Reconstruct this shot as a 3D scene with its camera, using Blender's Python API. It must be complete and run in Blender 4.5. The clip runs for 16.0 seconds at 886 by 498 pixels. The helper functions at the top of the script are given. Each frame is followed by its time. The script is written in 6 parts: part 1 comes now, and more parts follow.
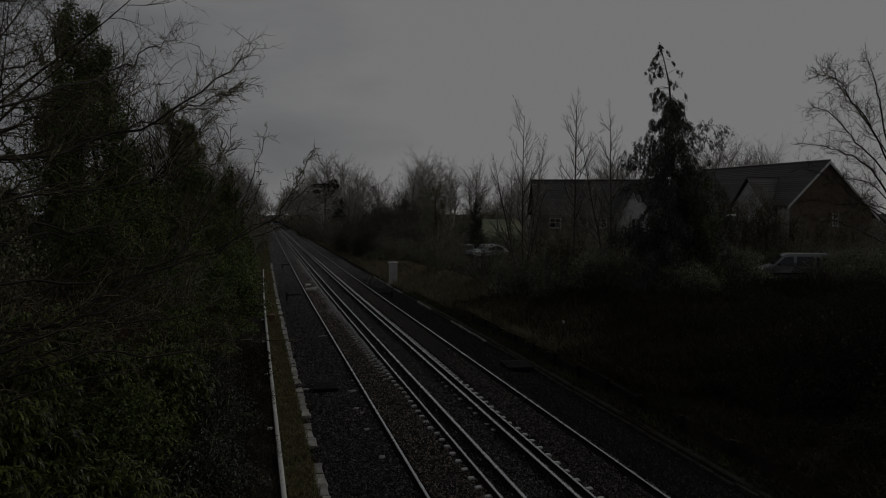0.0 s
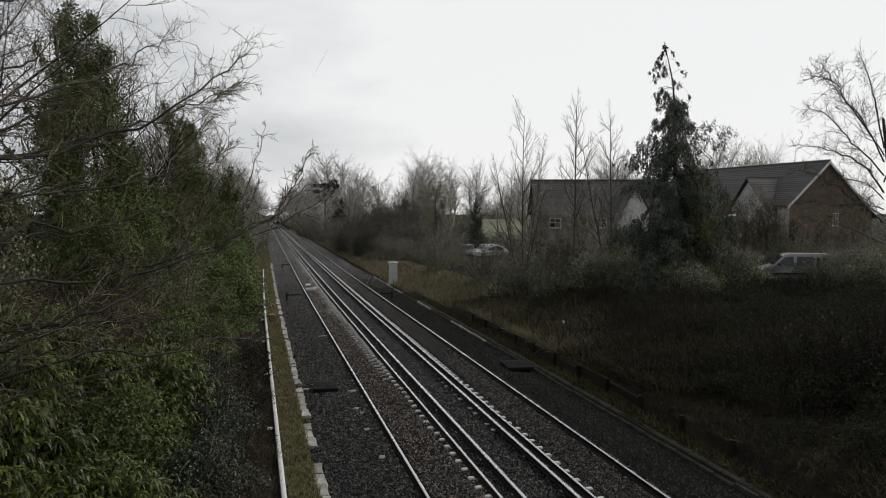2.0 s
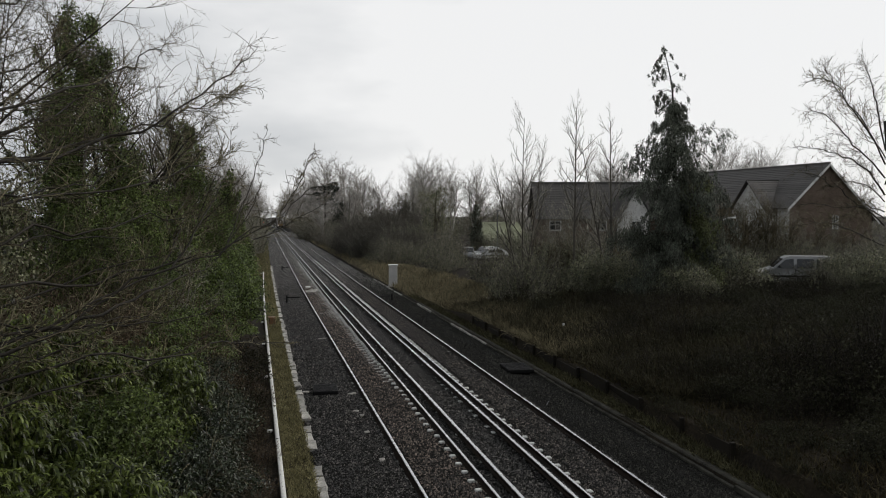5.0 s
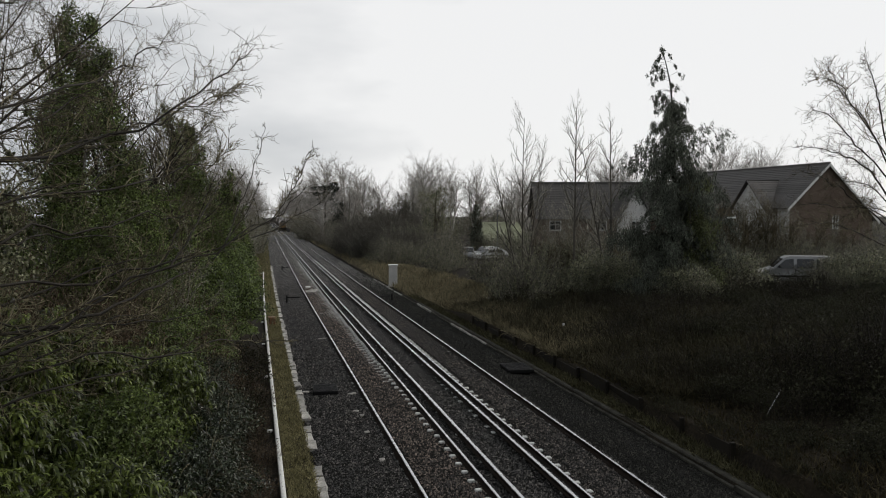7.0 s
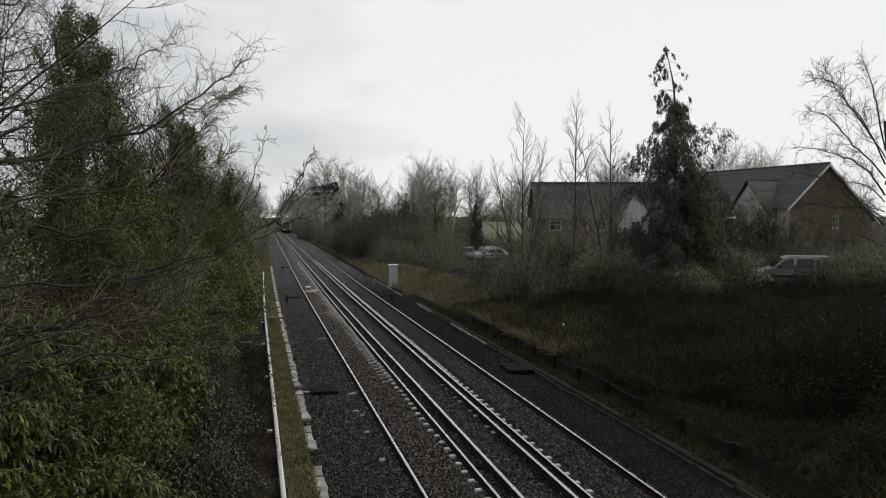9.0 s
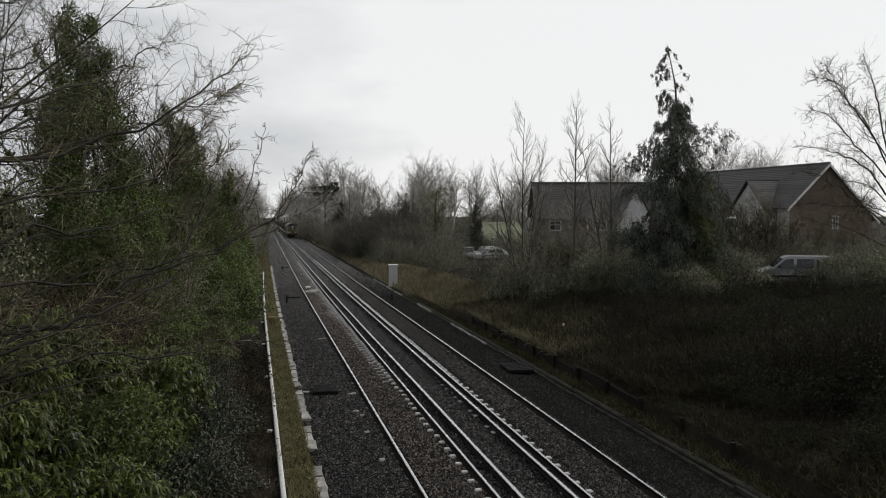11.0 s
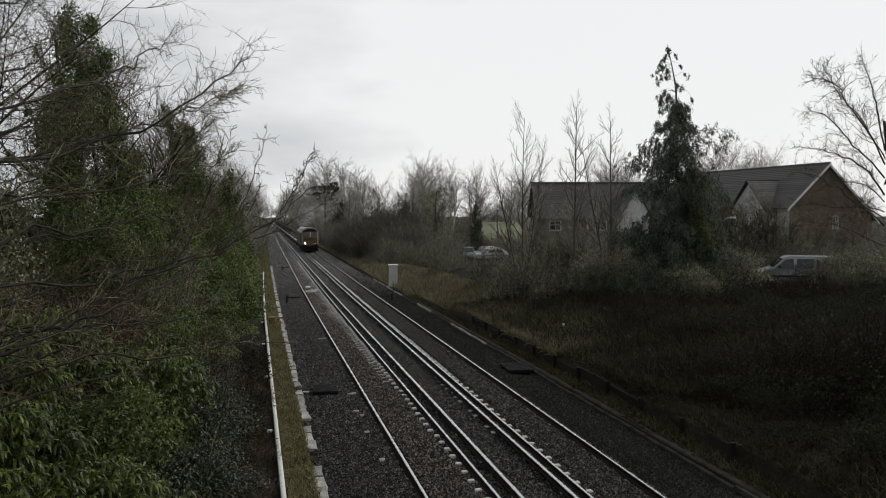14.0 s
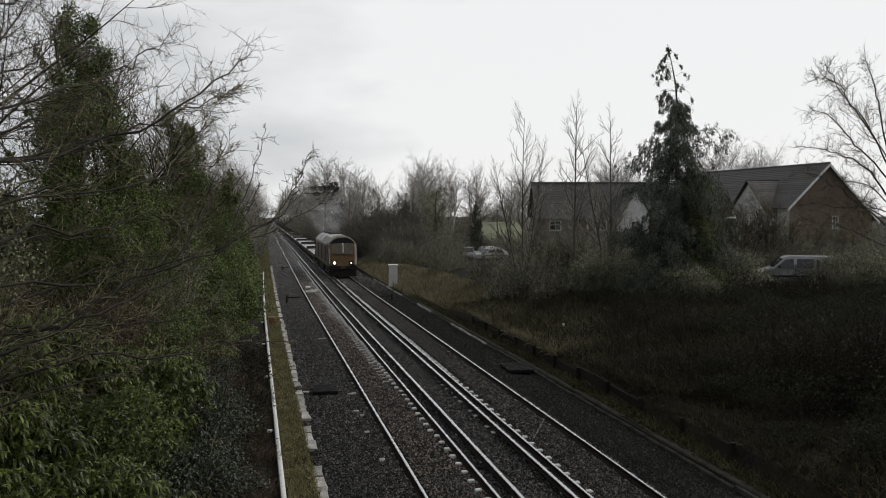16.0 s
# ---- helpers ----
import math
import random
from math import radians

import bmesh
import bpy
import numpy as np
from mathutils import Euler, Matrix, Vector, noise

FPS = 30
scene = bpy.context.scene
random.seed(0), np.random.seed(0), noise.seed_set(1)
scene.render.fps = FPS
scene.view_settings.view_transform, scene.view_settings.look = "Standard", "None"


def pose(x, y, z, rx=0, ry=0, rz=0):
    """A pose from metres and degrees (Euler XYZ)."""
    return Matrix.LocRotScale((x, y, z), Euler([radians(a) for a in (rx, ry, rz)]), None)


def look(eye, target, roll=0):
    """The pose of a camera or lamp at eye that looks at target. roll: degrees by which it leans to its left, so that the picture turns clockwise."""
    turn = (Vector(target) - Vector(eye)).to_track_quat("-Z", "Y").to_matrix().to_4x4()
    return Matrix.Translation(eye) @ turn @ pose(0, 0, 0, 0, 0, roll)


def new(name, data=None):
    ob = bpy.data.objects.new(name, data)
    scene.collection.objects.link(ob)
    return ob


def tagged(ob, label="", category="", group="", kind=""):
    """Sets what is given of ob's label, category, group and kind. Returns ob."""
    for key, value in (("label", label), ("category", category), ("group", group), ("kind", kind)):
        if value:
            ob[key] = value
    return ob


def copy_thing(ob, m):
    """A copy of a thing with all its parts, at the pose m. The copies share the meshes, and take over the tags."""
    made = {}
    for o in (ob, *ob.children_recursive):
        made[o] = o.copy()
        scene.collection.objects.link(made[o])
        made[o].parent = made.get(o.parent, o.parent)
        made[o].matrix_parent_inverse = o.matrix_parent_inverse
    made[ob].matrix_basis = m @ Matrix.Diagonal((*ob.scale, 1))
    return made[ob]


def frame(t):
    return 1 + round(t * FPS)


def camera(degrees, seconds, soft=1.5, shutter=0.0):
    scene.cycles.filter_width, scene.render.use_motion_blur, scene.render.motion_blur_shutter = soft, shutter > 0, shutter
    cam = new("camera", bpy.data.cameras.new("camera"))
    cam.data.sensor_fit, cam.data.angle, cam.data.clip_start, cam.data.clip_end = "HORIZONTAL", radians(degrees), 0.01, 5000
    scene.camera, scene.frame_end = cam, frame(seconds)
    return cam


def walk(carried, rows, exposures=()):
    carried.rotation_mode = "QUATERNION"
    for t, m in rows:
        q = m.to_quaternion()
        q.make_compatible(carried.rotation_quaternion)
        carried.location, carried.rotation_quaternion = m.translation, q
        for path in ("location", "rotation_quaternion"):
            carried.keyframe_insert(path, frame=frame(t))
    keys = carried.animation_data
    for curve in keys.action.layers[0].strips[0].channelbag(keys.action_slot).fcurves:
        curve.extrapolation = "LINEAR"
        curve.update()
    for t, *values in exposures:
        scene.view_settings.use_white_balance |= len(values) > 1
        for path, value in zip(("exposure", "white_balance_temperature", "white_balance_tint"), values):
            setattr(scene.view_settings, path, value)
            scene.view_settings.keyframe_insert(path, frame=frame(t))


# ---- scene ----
# camera: stands still on a bridge, nods a little in the first two seconds
EYE = (0.0, 0.0, 6.12)
cam = camera(55.5, 16.0, soft=1.0)


def gaze(dip):
    return pose(*EYE, 90 - 2.805 - dip, 0, -12.73)


walk(cam, [(0.0, gaze(0.17)), (0.5, gaze(0.17)), (1.0, gaze(0.24)), (1.5, gaze(0.26)), (1.8, gaze(0.24)),
           (2.0, gaze(0.17)), (2.3, gaze(0.02)), (2.5, gaze(0.0)), (3.0, gaze(0.0)), (16.0, gaze(0.0))],
     [(0.0, -2.38), (0.5, -1.52), (1.0, -0.78), (1.5, -0.14), (1.8, 0.0), (2.0, 0.0), (16.0, 0.0)])

# ---- world and sun: a bright overcast sky, lighter towards the right ----
world = bpy.data.worlds.new("sky")
scene.world = world
world.use_nodes = True
wt = world.node_tree
wt.nodes.clear()


def wnode(kind, **props):
    n = wt.nodes.new(kind)
    for k, v in props.items():
        if k == "sky_type":
            n.sky_type = v
        elif k == "operation":
            n.operation = v
    return n


SUN_EL, SUN_AZ = 38, 75
sky = wnode("ShaderNodeTexSky", sky_type="NISHITA")
sky.sun_disc = False
sky.sun_elevation, sky.sun_rotation = radians(SUN_EL), radians(SUN_AZ)
blue = wnode("ShaderNodeBackground")
blue.inputs[1].default_value = 0.06
wt.links.new(sky.outputs[0], blue.inputs[0])
coord = wnode("ShaderNodeTexCoord")
stretch = wnode("ShaderNodeMapping")
stretch.inputs["Scale"].default_value = (1.6, 1.6, 4.5)
wt.links.new(coord.outputs["Generated"], stretch.inputs[0])
cloud = wnode("ShaderNodeTexNoise")
cloud.inputs["Scale"].default_value, cloud.inputs["Detail"].default_value = 1.3, 5
cloud.inputs["Roughness"].default_value = 0.5
wt.links.new(stretch.outputs[0], cloud.inputs[0])
side = wnode("ShaderNodeVectorMath", operation="DOT_PRODUCT")
side.inputs[1].default_value = (0.93, 0.28, -0.75)
wt.links.new(coord.outputs["Generated"], side.inputs[0])
total = wnode("ShaderNodeMath", operation="MULTIPLY_ADD")
total.inputs[1].default_value = 0.75
wt.links.new(side.outputs["Value"], total.inputs[0])
wt.links.new(cloud.outputs[0], total.inputs[2])
ramp = wnode("ShaderNodeValToRGB")
ramp.color_ramp.elements[0].position, ramp.color_ramp.elements[0].color = 0.44, (0.54, 0.563, 0.59, 1)
ramp.color_ramp.elements[1].position, ramp.color_ramp.elements[1].color = 0.70, (0.955, 0.955, 0.955, 1)
wt.links.new(total.outputs[0], ramp.inputs[0])
grey = wnode("ShaderNodeBackground")
grey.inputs[1].default_value = 0.97
wt.links.new(ramp.outputs[0], grey.inputs[0])
mixed = wnode("ShaderNodeMixShader")
mixed.inputs[0].default_value = 0.93
wt.links.new(blue.outputs[0], mixed.inputs[1])
wt.links.new(grey.outputs[0], mixed.inputs[2])
wt.links.new(mixed.outputs[0], wnode("ShaderNodeOutputWorld").inputs[0])

sun_data = bpy.data.lights.new("sun", "SUN")
sun_data.energy, sun_data.angle, sun_data.color = 1.3, radians(30), (1.0, 0.96, 0.9)
sun = new("sun", sun_data)
az, el = radians(SUN_AZ), radians(SUN_EL)
sun.matrix_basis = look((math.sin(az) * math.cos(el) * 60, math.cos(az) * math.cos(el) * 60, math.sin(el) * 60), (0, 0, 0))

# ---- materials ----


def mat(name, c1, c2, scale=4.0, fine=40.0, rough=(0.5, 0.8), bump=0.3, metal=0.0, vary=0.0, island=0.0, dist=0.02, coat=0.0, spec=0.5, skew=0.0, thin=0.0):
    """Two colours mixed by noise at two scales, uneven roughness, fine relief; vary/island: brightness from piece to piece."""
    m = bpy.data.materials.new(name)
    m.use_nodes = True
    t = m.node_tree
    b = t.nodes["Principled BSDF"]
    tc = t.nodes.new("ShaderNodeTexCoord")
    n1, n2 = t.nodes.new("ShaderNodeTexNoise"), t.nodes.new("ShaderNodeTexNoise")
    for n, s in ((n1, scale), (n2, fine)):
        n.inputs["Scale"].default_value, n.inputs["Detail"].default_value = s, 5
        t.links.new(tc.outputs["Object"], n.inputs["Vector"])
    both = t.nodes.new("ShaderNodeMath")
    both.operation = "MULTIPLY_ADD"
    both.inputs[1].default_value = 0.55
    t.links.new(n2.outputs[0], both.inputs[0])
    half = t.nodes.new("ShaderNodeMath")
    half.operation = "MULTIPLY"
    half.inputs[1].default_value = 0.5
    t.links.new(n1.outputs[0], half.inputs[0])
    t.links.new(half.outputs[0], both.inputs[2])
    cr = t.nodes.new("ShaderNodeValToRGB")
    cr.color_ramp.elements[0].position, cr.color_ramp.elements[0].color = 0.36, (*c1, 1)
    cr.color_ramp.elements[1].position, cr.color_ramp.elements[1].color = 0.68, (*c2, 1)
    t.links.new(both.outputs[0], cr.inputs[0])
    colour = cr.outputs[0]
    if vary or island:
        if island:
            src = t.nodes.new("ShaderNodeNewGeometry").outputs["Random Per Island"]
        else:
            src = t.nodes.new("ShaderNodeObjectInfo").outputs["Random"]
        a = vary or island
        mr = t.nodes.new("ShaderNodeMapRange")
        mr.inputs["To Min"].default_value, mr.inputs["To Max"].default_value = 1 - a, 1 + a
        if skew:
            pw = t.nodes.new("ShaderNodeMath")
            pw.operation = "POWER"
            pw.inputs[1].default_value = skew
            t.links.new(src, pw.inputs[0])
            src = pw.outputs[0]
            mr.inputs["To Min"].default_value, mr.inputs["To Max"].default_value = 0.28, a
        t.links.new(src, mr.inputs["Value"])
        hs = t.nodes.new("ShaderNodeHueSaturation")
        t.links.new(mr.outputs[0], hs.inputs["Value"])
        t.links.new(colour, hs.inputs["Color"])
        colour = hs.outputs[0]
    t.links.new(colour, b.inputs["Base Color"])
    rr = t.nodes.new("ShaderNodeMapRange")
    rr.inputs["From Min"].default_value, rr.inputs["From Max"].default_value = 0.3, 0.7
    rr.inputs["To Min"].default_value, rr.inputs["To Max"].default_value = rough
    t.links.new(n1.outputs[0], rr.inputs["Value"])
    t.links.new(rr.outputs[0], b.inputs["Roughness"])
    if thin:
        through_light, blend = t.nodes.new("ShaderNodeBsdfTranslucent"), t.nodes.new("ShaderNodeMixShader")
        blend.inputs[0].default_value = thin
        t.links.new(colour, through_light.inputs[0])
        t.links.new(b.outputs[0], blend.inputs[1])
        t.links.new(through_light.outputs[0], blend.inputs[2])
        t.links.new(blend.outputs[0], t.nodes["Material Output"].inputs[0])
    b.inputs["Metallic"].default_value = metal
    b.inputs["Coat Weight"].default_value = coat
    b.inputs["Specular IOR Level"].default_value = spec
    if bump:
        bp = t.nodes.new("ShaderNodeBump")
        bp.inputs["Strength"].default_value, bp.inputs["Distance"].default_value = bump, dist
        t.links.new(both.outputs[0], bp.inputs["Height"])
        t.links.new(bp.outputs[0], b.inputs["Normal"])
    return m


def glow(name, colour, strength):
    m = mat(name, colour, colour, bump=0)
    b = m.node_tree.nodes["Principled BSDF"]
    b.inputs["Emission Color"].default_value, b.inputs["Emission Strength"].default_value = (*colour, 1), strength
    return m


M = {}
# Soil colour is set low to take in the shade lying on the bank.
M["earth"] = mat("earth", (0.006, 0.005, 0.004), (0.028, 0.022, 0.014), 0.6, 9, (0.8, 0.95), 0.6, dist=0.1, spec=0.08)
# Bed colour near black to stand for shade in the gaps between stones.
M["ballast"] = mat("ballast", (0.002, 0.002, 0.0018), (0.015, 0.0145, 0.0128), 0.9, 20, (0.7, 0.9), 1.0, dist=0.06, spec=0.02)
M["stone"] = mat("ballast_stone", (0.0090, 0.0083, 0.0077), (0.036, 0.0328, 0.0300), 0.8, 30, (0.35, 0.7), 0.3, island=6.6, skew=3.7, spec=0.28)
M["dark_stone"] = mat("dark_shoulder_stone", (0.0055, 0.0054, 0.0045), (0.0185, 0.0182, 0.0152), 0.8, 30, (0.5, 0.8), 0.3, island=4.4, skew=3.2, spec=0.08)
M["rusty_stone"] = mat("rust_stained_ballast_stone", (0.024, 0.0185, 0.0150), (0.078, 0.062, 0.051), 0.8, 30, (0.35, 0.7), 0.3, island=5.2, skew=3.4, spec=0.25)
# Paler stone colour that stands for mist over the distant track.
M["misted_stone"] = mat("misted_ballast_stone", (0.040, 0.037, 0.034), (0.14, 0.132, 0.123), 0.8, 30, (0.3, 0.55), 0.3, island=2.4, skew=2.0, spec=0.35)
M["rail_head"] = mat("polished_rail", (0.46, 0.46, 0.46), (0.68, 0.68, 0.68), 3, 90, (0.16, 0.34), 0.1, metal=1.0)
M["rail_web"] = mat("rusty_rail", (0.008, 0.006, 0.005), (0.030, 0.020, 0.014), 5, 60, (0.6, 0.85), 0.3, spec=0.12)
M["pale_stone"] = mat("pale_stone_dust", (0.12, 0.115, 0.105), (0.34, 0.33, 0.31), 2, 25, (0.5, 0.8), 0.3, island=0.4)
M["sleeper"] = mat("concrete_sleeper", (0.16, 0.155, 0.145), (0.34, 0.33, 0.31), 3, 40, (0.5, 0.8), 0.3, vary=0.4, spec=0.25)
M["concrete"] = mat("weathered_concrete", (0.14, 0.135, 0.12), (0.44, 0.42, 0.38), 3, 25, (0.55, 0.85), 0.5, vary=0.3, spec=0.25)
M["porcelain"] = mat("pale_insulator", (0.4, 0.4, 0.38), (0.6, 0.6, 0.57), 8, 50, (0.3, 0.5), 0.1)
M["white_paint"] = mat("white_paint", (0.50, 0.50, 0.48), (0.68, 0.68, 0.65), 1.5, 30, (0.4, 0.65), 0.1)
M["worn_white"] = mat("weathered_white_paint", (0.42, 0.41, 0.38), (0.72, 0.72, 0.69), 0.5, 22, (0.45, 0.7), 0.3, dist=0.01)
M["black_rubber"] = mat("black_rubber", (0.004, 0.004, 0.004), (0.012, 0.012, 0.012), 6, 60, (0.5, 0.75), 0.3, spec=0.1)
M["old_timber"] = mat("old_timber", (0.006, 0.005, 0.004), (0.026, 0.022, 0.016), 3, 30, (0.6, 0.9), 0.6, vary=0.35, spec=0.12)
M["orange"] = mat("faded_orange", (0.10, 0.05, 0.025), (0.20, 0.10, 0.04), 5, 40, (0.5, 0.8), 0.2)
M["bark"] = mat("wet_bark", (0.010, 0.0085, 0.0065), (0.042, 0.036, 0.028), 5, 50, (0.5, 0.8), 0.5, spec=0.18)
M["pale_bark"] = mat("pale_bark", (0.07, 0.063, 0.054), (0.24, 0.22, 0.19), 6, 50, (0.5, 0.8), 0.4, spec=0.15)
M["mid_bark"] = mat("grey_brown_bark", (0.035, 0.031, 0.025), (0.15, 0.135, 0.11), 6, 50, (0.5, 0.8), 0.4, spec=0.2)
M["twig"] = mat("twig", (0.036, 0.031, 0.018), (0.15, 0.128, 0.080), 2, 40, (0.5, 0.8), 0, island=0.8, spec=0.12)
# Paler copy of the twig colour, standing for light caught on twigs.
M["pale_twig"] = mat("lit_copy_twig", (0.060, 0.053, 0.030), (0.215, 0.190, 0.120), 2, 40, (0.5, 0.8), 0, island=0.75, spec=0.12)
# Twig colour raised far above the bark's own to stand for distant haze.
M["far_twig"] = mat("hazed_far_twig", (0.23, 0.212, 0.188), (0.45, 0.42, 0.385), 0.6, 20, (0.6, 0.9), 0, island=0.45, spec=0.05)
# Bramble shoot, bramble leaf and scrub grass colours are lowered to stand for shade.
M["scrub_twig"] = mat("shaded_bramble_shoot", (0.008, 0.007, 0.006), (0.034, 0.028, 0.022), 2, 40, (0.5, 0.8), 0, island=0.6, spec=0.06)
M["dark_scrub"] = mat("dark_thicket_twig", (0.052, 0.047, 0.041), (0.16, 0.147, 0.128), 1, 20, (0.6, 0.9), 0, island=0.6, spec=0.05)
M["hedge_twig"] = mat("hedge_twig", (0.11, 0.102, 0.082), (0.34, 0.32, 0.265), 2, 30, (0.5, 0.8), 0, island=0.6, spec=0.1)
M["hedge_green"] = mat("dull_hedge_leaf", (0.072, 0.076, 0.044), (0.27, 0.275, 0.175), 0.5, 9, (0.35, 0.6), 0, island=0.9, spec=0.25, thin=0.35)
M["house_twig"] = mat("grey_hedge_twig", (0.055, 0.050, 0.040), (0.27, 0.25, 0.205), 2, 30, (0.5, 0.8), 0, island=0.8, spec=0.15)
M["russet_twig"] = mat("russet_twig", (0.046, 0.034, 0.024), (0.17, 0.13, 0.092), 2, 40, (0.6, 0.9), 0, island=0.8, spec=0.08)
M["ivy"] = mat("ivy_leaf", (0.038, 0.055, 0.015), (0.150, 0.190, 0.058), 0.7, 12, (0.35, 0.55), 0, island=0.85, spec=0.28, thin=0.4)
M["dark_ivy"] = mat("dark_small_leaf", (0.012, 0.019, 0.009), (0.052, 0.066, 0.036), 0.7, 12, (0.22, 0.45), 0, island=0.9, spec=0.45, thin=0.2)
M["laurel"] = mat("laurel_leaf", (0.018, 0.028, 0.005), (0.135, 0.166, 0.036), 0.9, 9, (0.3, 0.5), 0, island=0.95, spec=0.35, thin=0.35)
M["hedge"] = mat("hedge_leaf", (0.038, 0.056, 0.014), (0.128, 0.168, 0.044), 0.8, 8, (0.35, 0.55), 0, island=0.85, spec=0.3, thin=0.35)
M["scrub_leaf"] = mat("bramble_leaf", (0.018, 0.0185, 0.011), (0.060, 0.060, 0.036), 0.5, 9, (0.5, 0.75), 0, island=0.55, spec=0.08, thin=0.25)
M["scrub_olive"] = mat("dull_olive_leaf", (0.045, 0.047, 0.027), (0.25, 0.252, 0.160), 0.5, 9, (0.35, 0.6), 0, island=0.92, spec=0.2, thin=0.3)
M["dead_leaf"] = mat("dead_bracken", (0.038, 0.027, 0.017), (0.13, 0.094, 0.058), 0.8, 10, (0.6, 0.9), 0, island=0.6, spec=0.08)
M["needle"] = mat("conifer_spray", (0.050, 0.057, 0.046), (0.17, 0.185, 0.146), 0.6, 9, (0.5, 0.75), 0, island=0.75, spec=0.12, thin=0.35)
M["olive_spray"] = mat("olive_conifer_spray", (0.062, 0.070, 0.032), (0.205, 0.222, 0.112), 0.6, 9, (0.5, 0.75), 0, island=0.7, spec=0.12, thin=0.35)
M["grass"] = mat("winter_grass", (0.10, 0.090, 0.042), (0.275, 0.25, 0.13), 1.2, 9, (0.5, 0.8), 0, island=0.6, spec=0.15, thin=0.3)
M["dry_grass"] = mat("dry_grass", (0.082, 0.071, 0.042), (0.25, 0.218, 0.138), 0.3, 8, (0.6, 0.85), 0, island=0.65, spec=0.08, thin=0.3)
M["scrub_grass"] = mat("shaded_scrub_grass", (0.022, 0.018, 0.009), (0.075, 0.062, 0.032), 0.5, 8, (0.6, 0.85), 0, island=0.7, spec=0.08)
M["kerb_grass"] = mat("kerb_grass", (0.028, 0.026, 0.013), (0.092, 0.086, 0.046), 0.5, 8, (0.6, 0.85), 0, island=0.7, spec=0.08)
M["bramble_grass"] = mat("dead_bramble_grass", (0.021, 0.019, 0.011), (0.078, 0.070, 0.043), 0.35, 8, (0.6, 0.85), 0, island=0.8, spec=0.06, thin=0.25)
M["ledge"] = mat("dirty_concrete_ledge", (0.021, 0.020, 0.017), (0.080, 0.077, 0.064), 1.5, 18, (0.8, 0.95), 0.6, spec=0.05)
M["brown_stone"] = mat("brown_grey_ballast_stone", (0.0118, 0.0100, 0.0086), (0.043, 0.0370, 0.032), 0.8, 30, (0.35, 0.7), 0.3, island=5.6, skew=3.6, spec=0.2)
M["car_bright"] = mat("white_car_paint", (0.62, 0.63, 0.63), (0.76, 0.77, 0.77), 2, 20, (0.3, 0.45), 0, coat=0.4)
M["lawn"] = mat("lawn", (0.13, 0.14, 0.085), (0.22, 0.23, 0.15), 0.3, 6, (0.7, 0.9), 0.3, spec=0.1)
M["brick"] = mat("brown_brick", (0.080, 0.060, 0.046), (0.172, 0.130, 0.102), 0.8, 14, (0.7, 0.9), 0.3, spec=0.15)
M["tile"] = mat("dark_roof_tile", (0.039, 0.036, 0.034), (0.098, 0.091, 0.085), 0.7, 10, (0.5, 0.75), 0.3, vary=0.18, spec=0.2)
M["board"] = mat("white_weatherboard", (0.40, 0.39, 0.37), (0.62, 0.61, 0.58), 1.5, 14, (0.5, 0.7), 0.1, vary=0.1)
M["glass"] = mat("dark_window_glass", (0.012, 0.014, 0.016), (0.03, 0.032, 0.035), 2, 10, (0.06, 0.12), 0)
M["car_white"] = mat("silver_white_paint", (0.18, 0.185, 0.185), (0.27, 0.275, 0.275), 2, 20, (0.3, 0.45), 0, coat=0.4)
M["tyre"] = mat("tyre", (0.012, 0.012, 0.012), (0.03, 0.03, 0.03), 6, 30, (0.7, 0.9), 0.2)
M["steel"] = mat("grey_steel", (0.10, 0.10, 0.10), (0.22, 0.22, 0.22), 4, 30, (0.35, 0.6), 0.1, metal=0.6)
M["loco_yellow"] = mat("grimy_yellow_paint", (0.105, 0.060, 0.019), (0.20, 0.122, 0.040), 1.5, 18, (0.4, 0.6), 0.05)
# Pale tan in the glass's base colour stands for the reflected sky.
M["cab_glass"] = mat("painted_reflection_glass", (0.070, 0.056, 0.038), (0.15, 0.122, 0.086), 1.2, 6, (0.3, 0.45), 0, spec=0.35)
M["loco_side"] = mat("grimy_brown_paint", (0.085, 0.066, 0.050), (0.19, 0.15, 0.115), 1.0, 14, (0.4, 0.6), 0.05, spec=0.3)
M["loco_black"] = mat("black_paint", (0.005, 0.005, 0.005), (0.018, 0.017, 0.016), 2, 20, (0.5, 0.7), 0.05, spec=0.2)
M["loco_roof"] = mat("pale_grey_roof", (0.26, 0.25, 0.24), (0.44, 0.43, 0.41), 1.0, 12, (0.3, 0.55), 0.05)
M["deck"] = mat("wet_pale_deck", (0.13, 0.13, 0.13), (0.46, 0.46, 0.45), 0.5, 8, (0.15, 0.4), 0.05)
M["brake_dust"] = mat("brake_dust_steel", (0.018, 0.014, 0.011), (0.055, 0.042, 0.032), 3, 25, (0.6, 0.85), 0.2)
M["beam"] = mat("grimy_black_brown_paint", (0.009, 0.007, 0.006), (0.030, 0.021, 0.017), 2, 20, (0.5, 0.75), 0.05, spec=0.2)
M["far_bush"] = mat("dark_evergreen_leaf", (0.062, 0.059, 0.049), (0.185, 0.176, 0.145), 0.4, 8, (0.5, 0.7), 0, island=0.6, spec=0.08, thin=0.3)
M["scrub_haze"] = mat("withered_brown_leaf", (0.085, 0.075, 0.057), (0.225, 0.20, 0.155), 0.5, 9, (0.6, 0.9), 0, island=0.6, spec=0.06, thin=0.3)
M["dark_pine"] = mat("dark_pine_needle", (0.020, 0.024, 0.019), (0.07, 0.078, 0.062), 0.4, 8, (0.5, 0.7), 0, island=0.6, spec=0.08, thin=0.2)
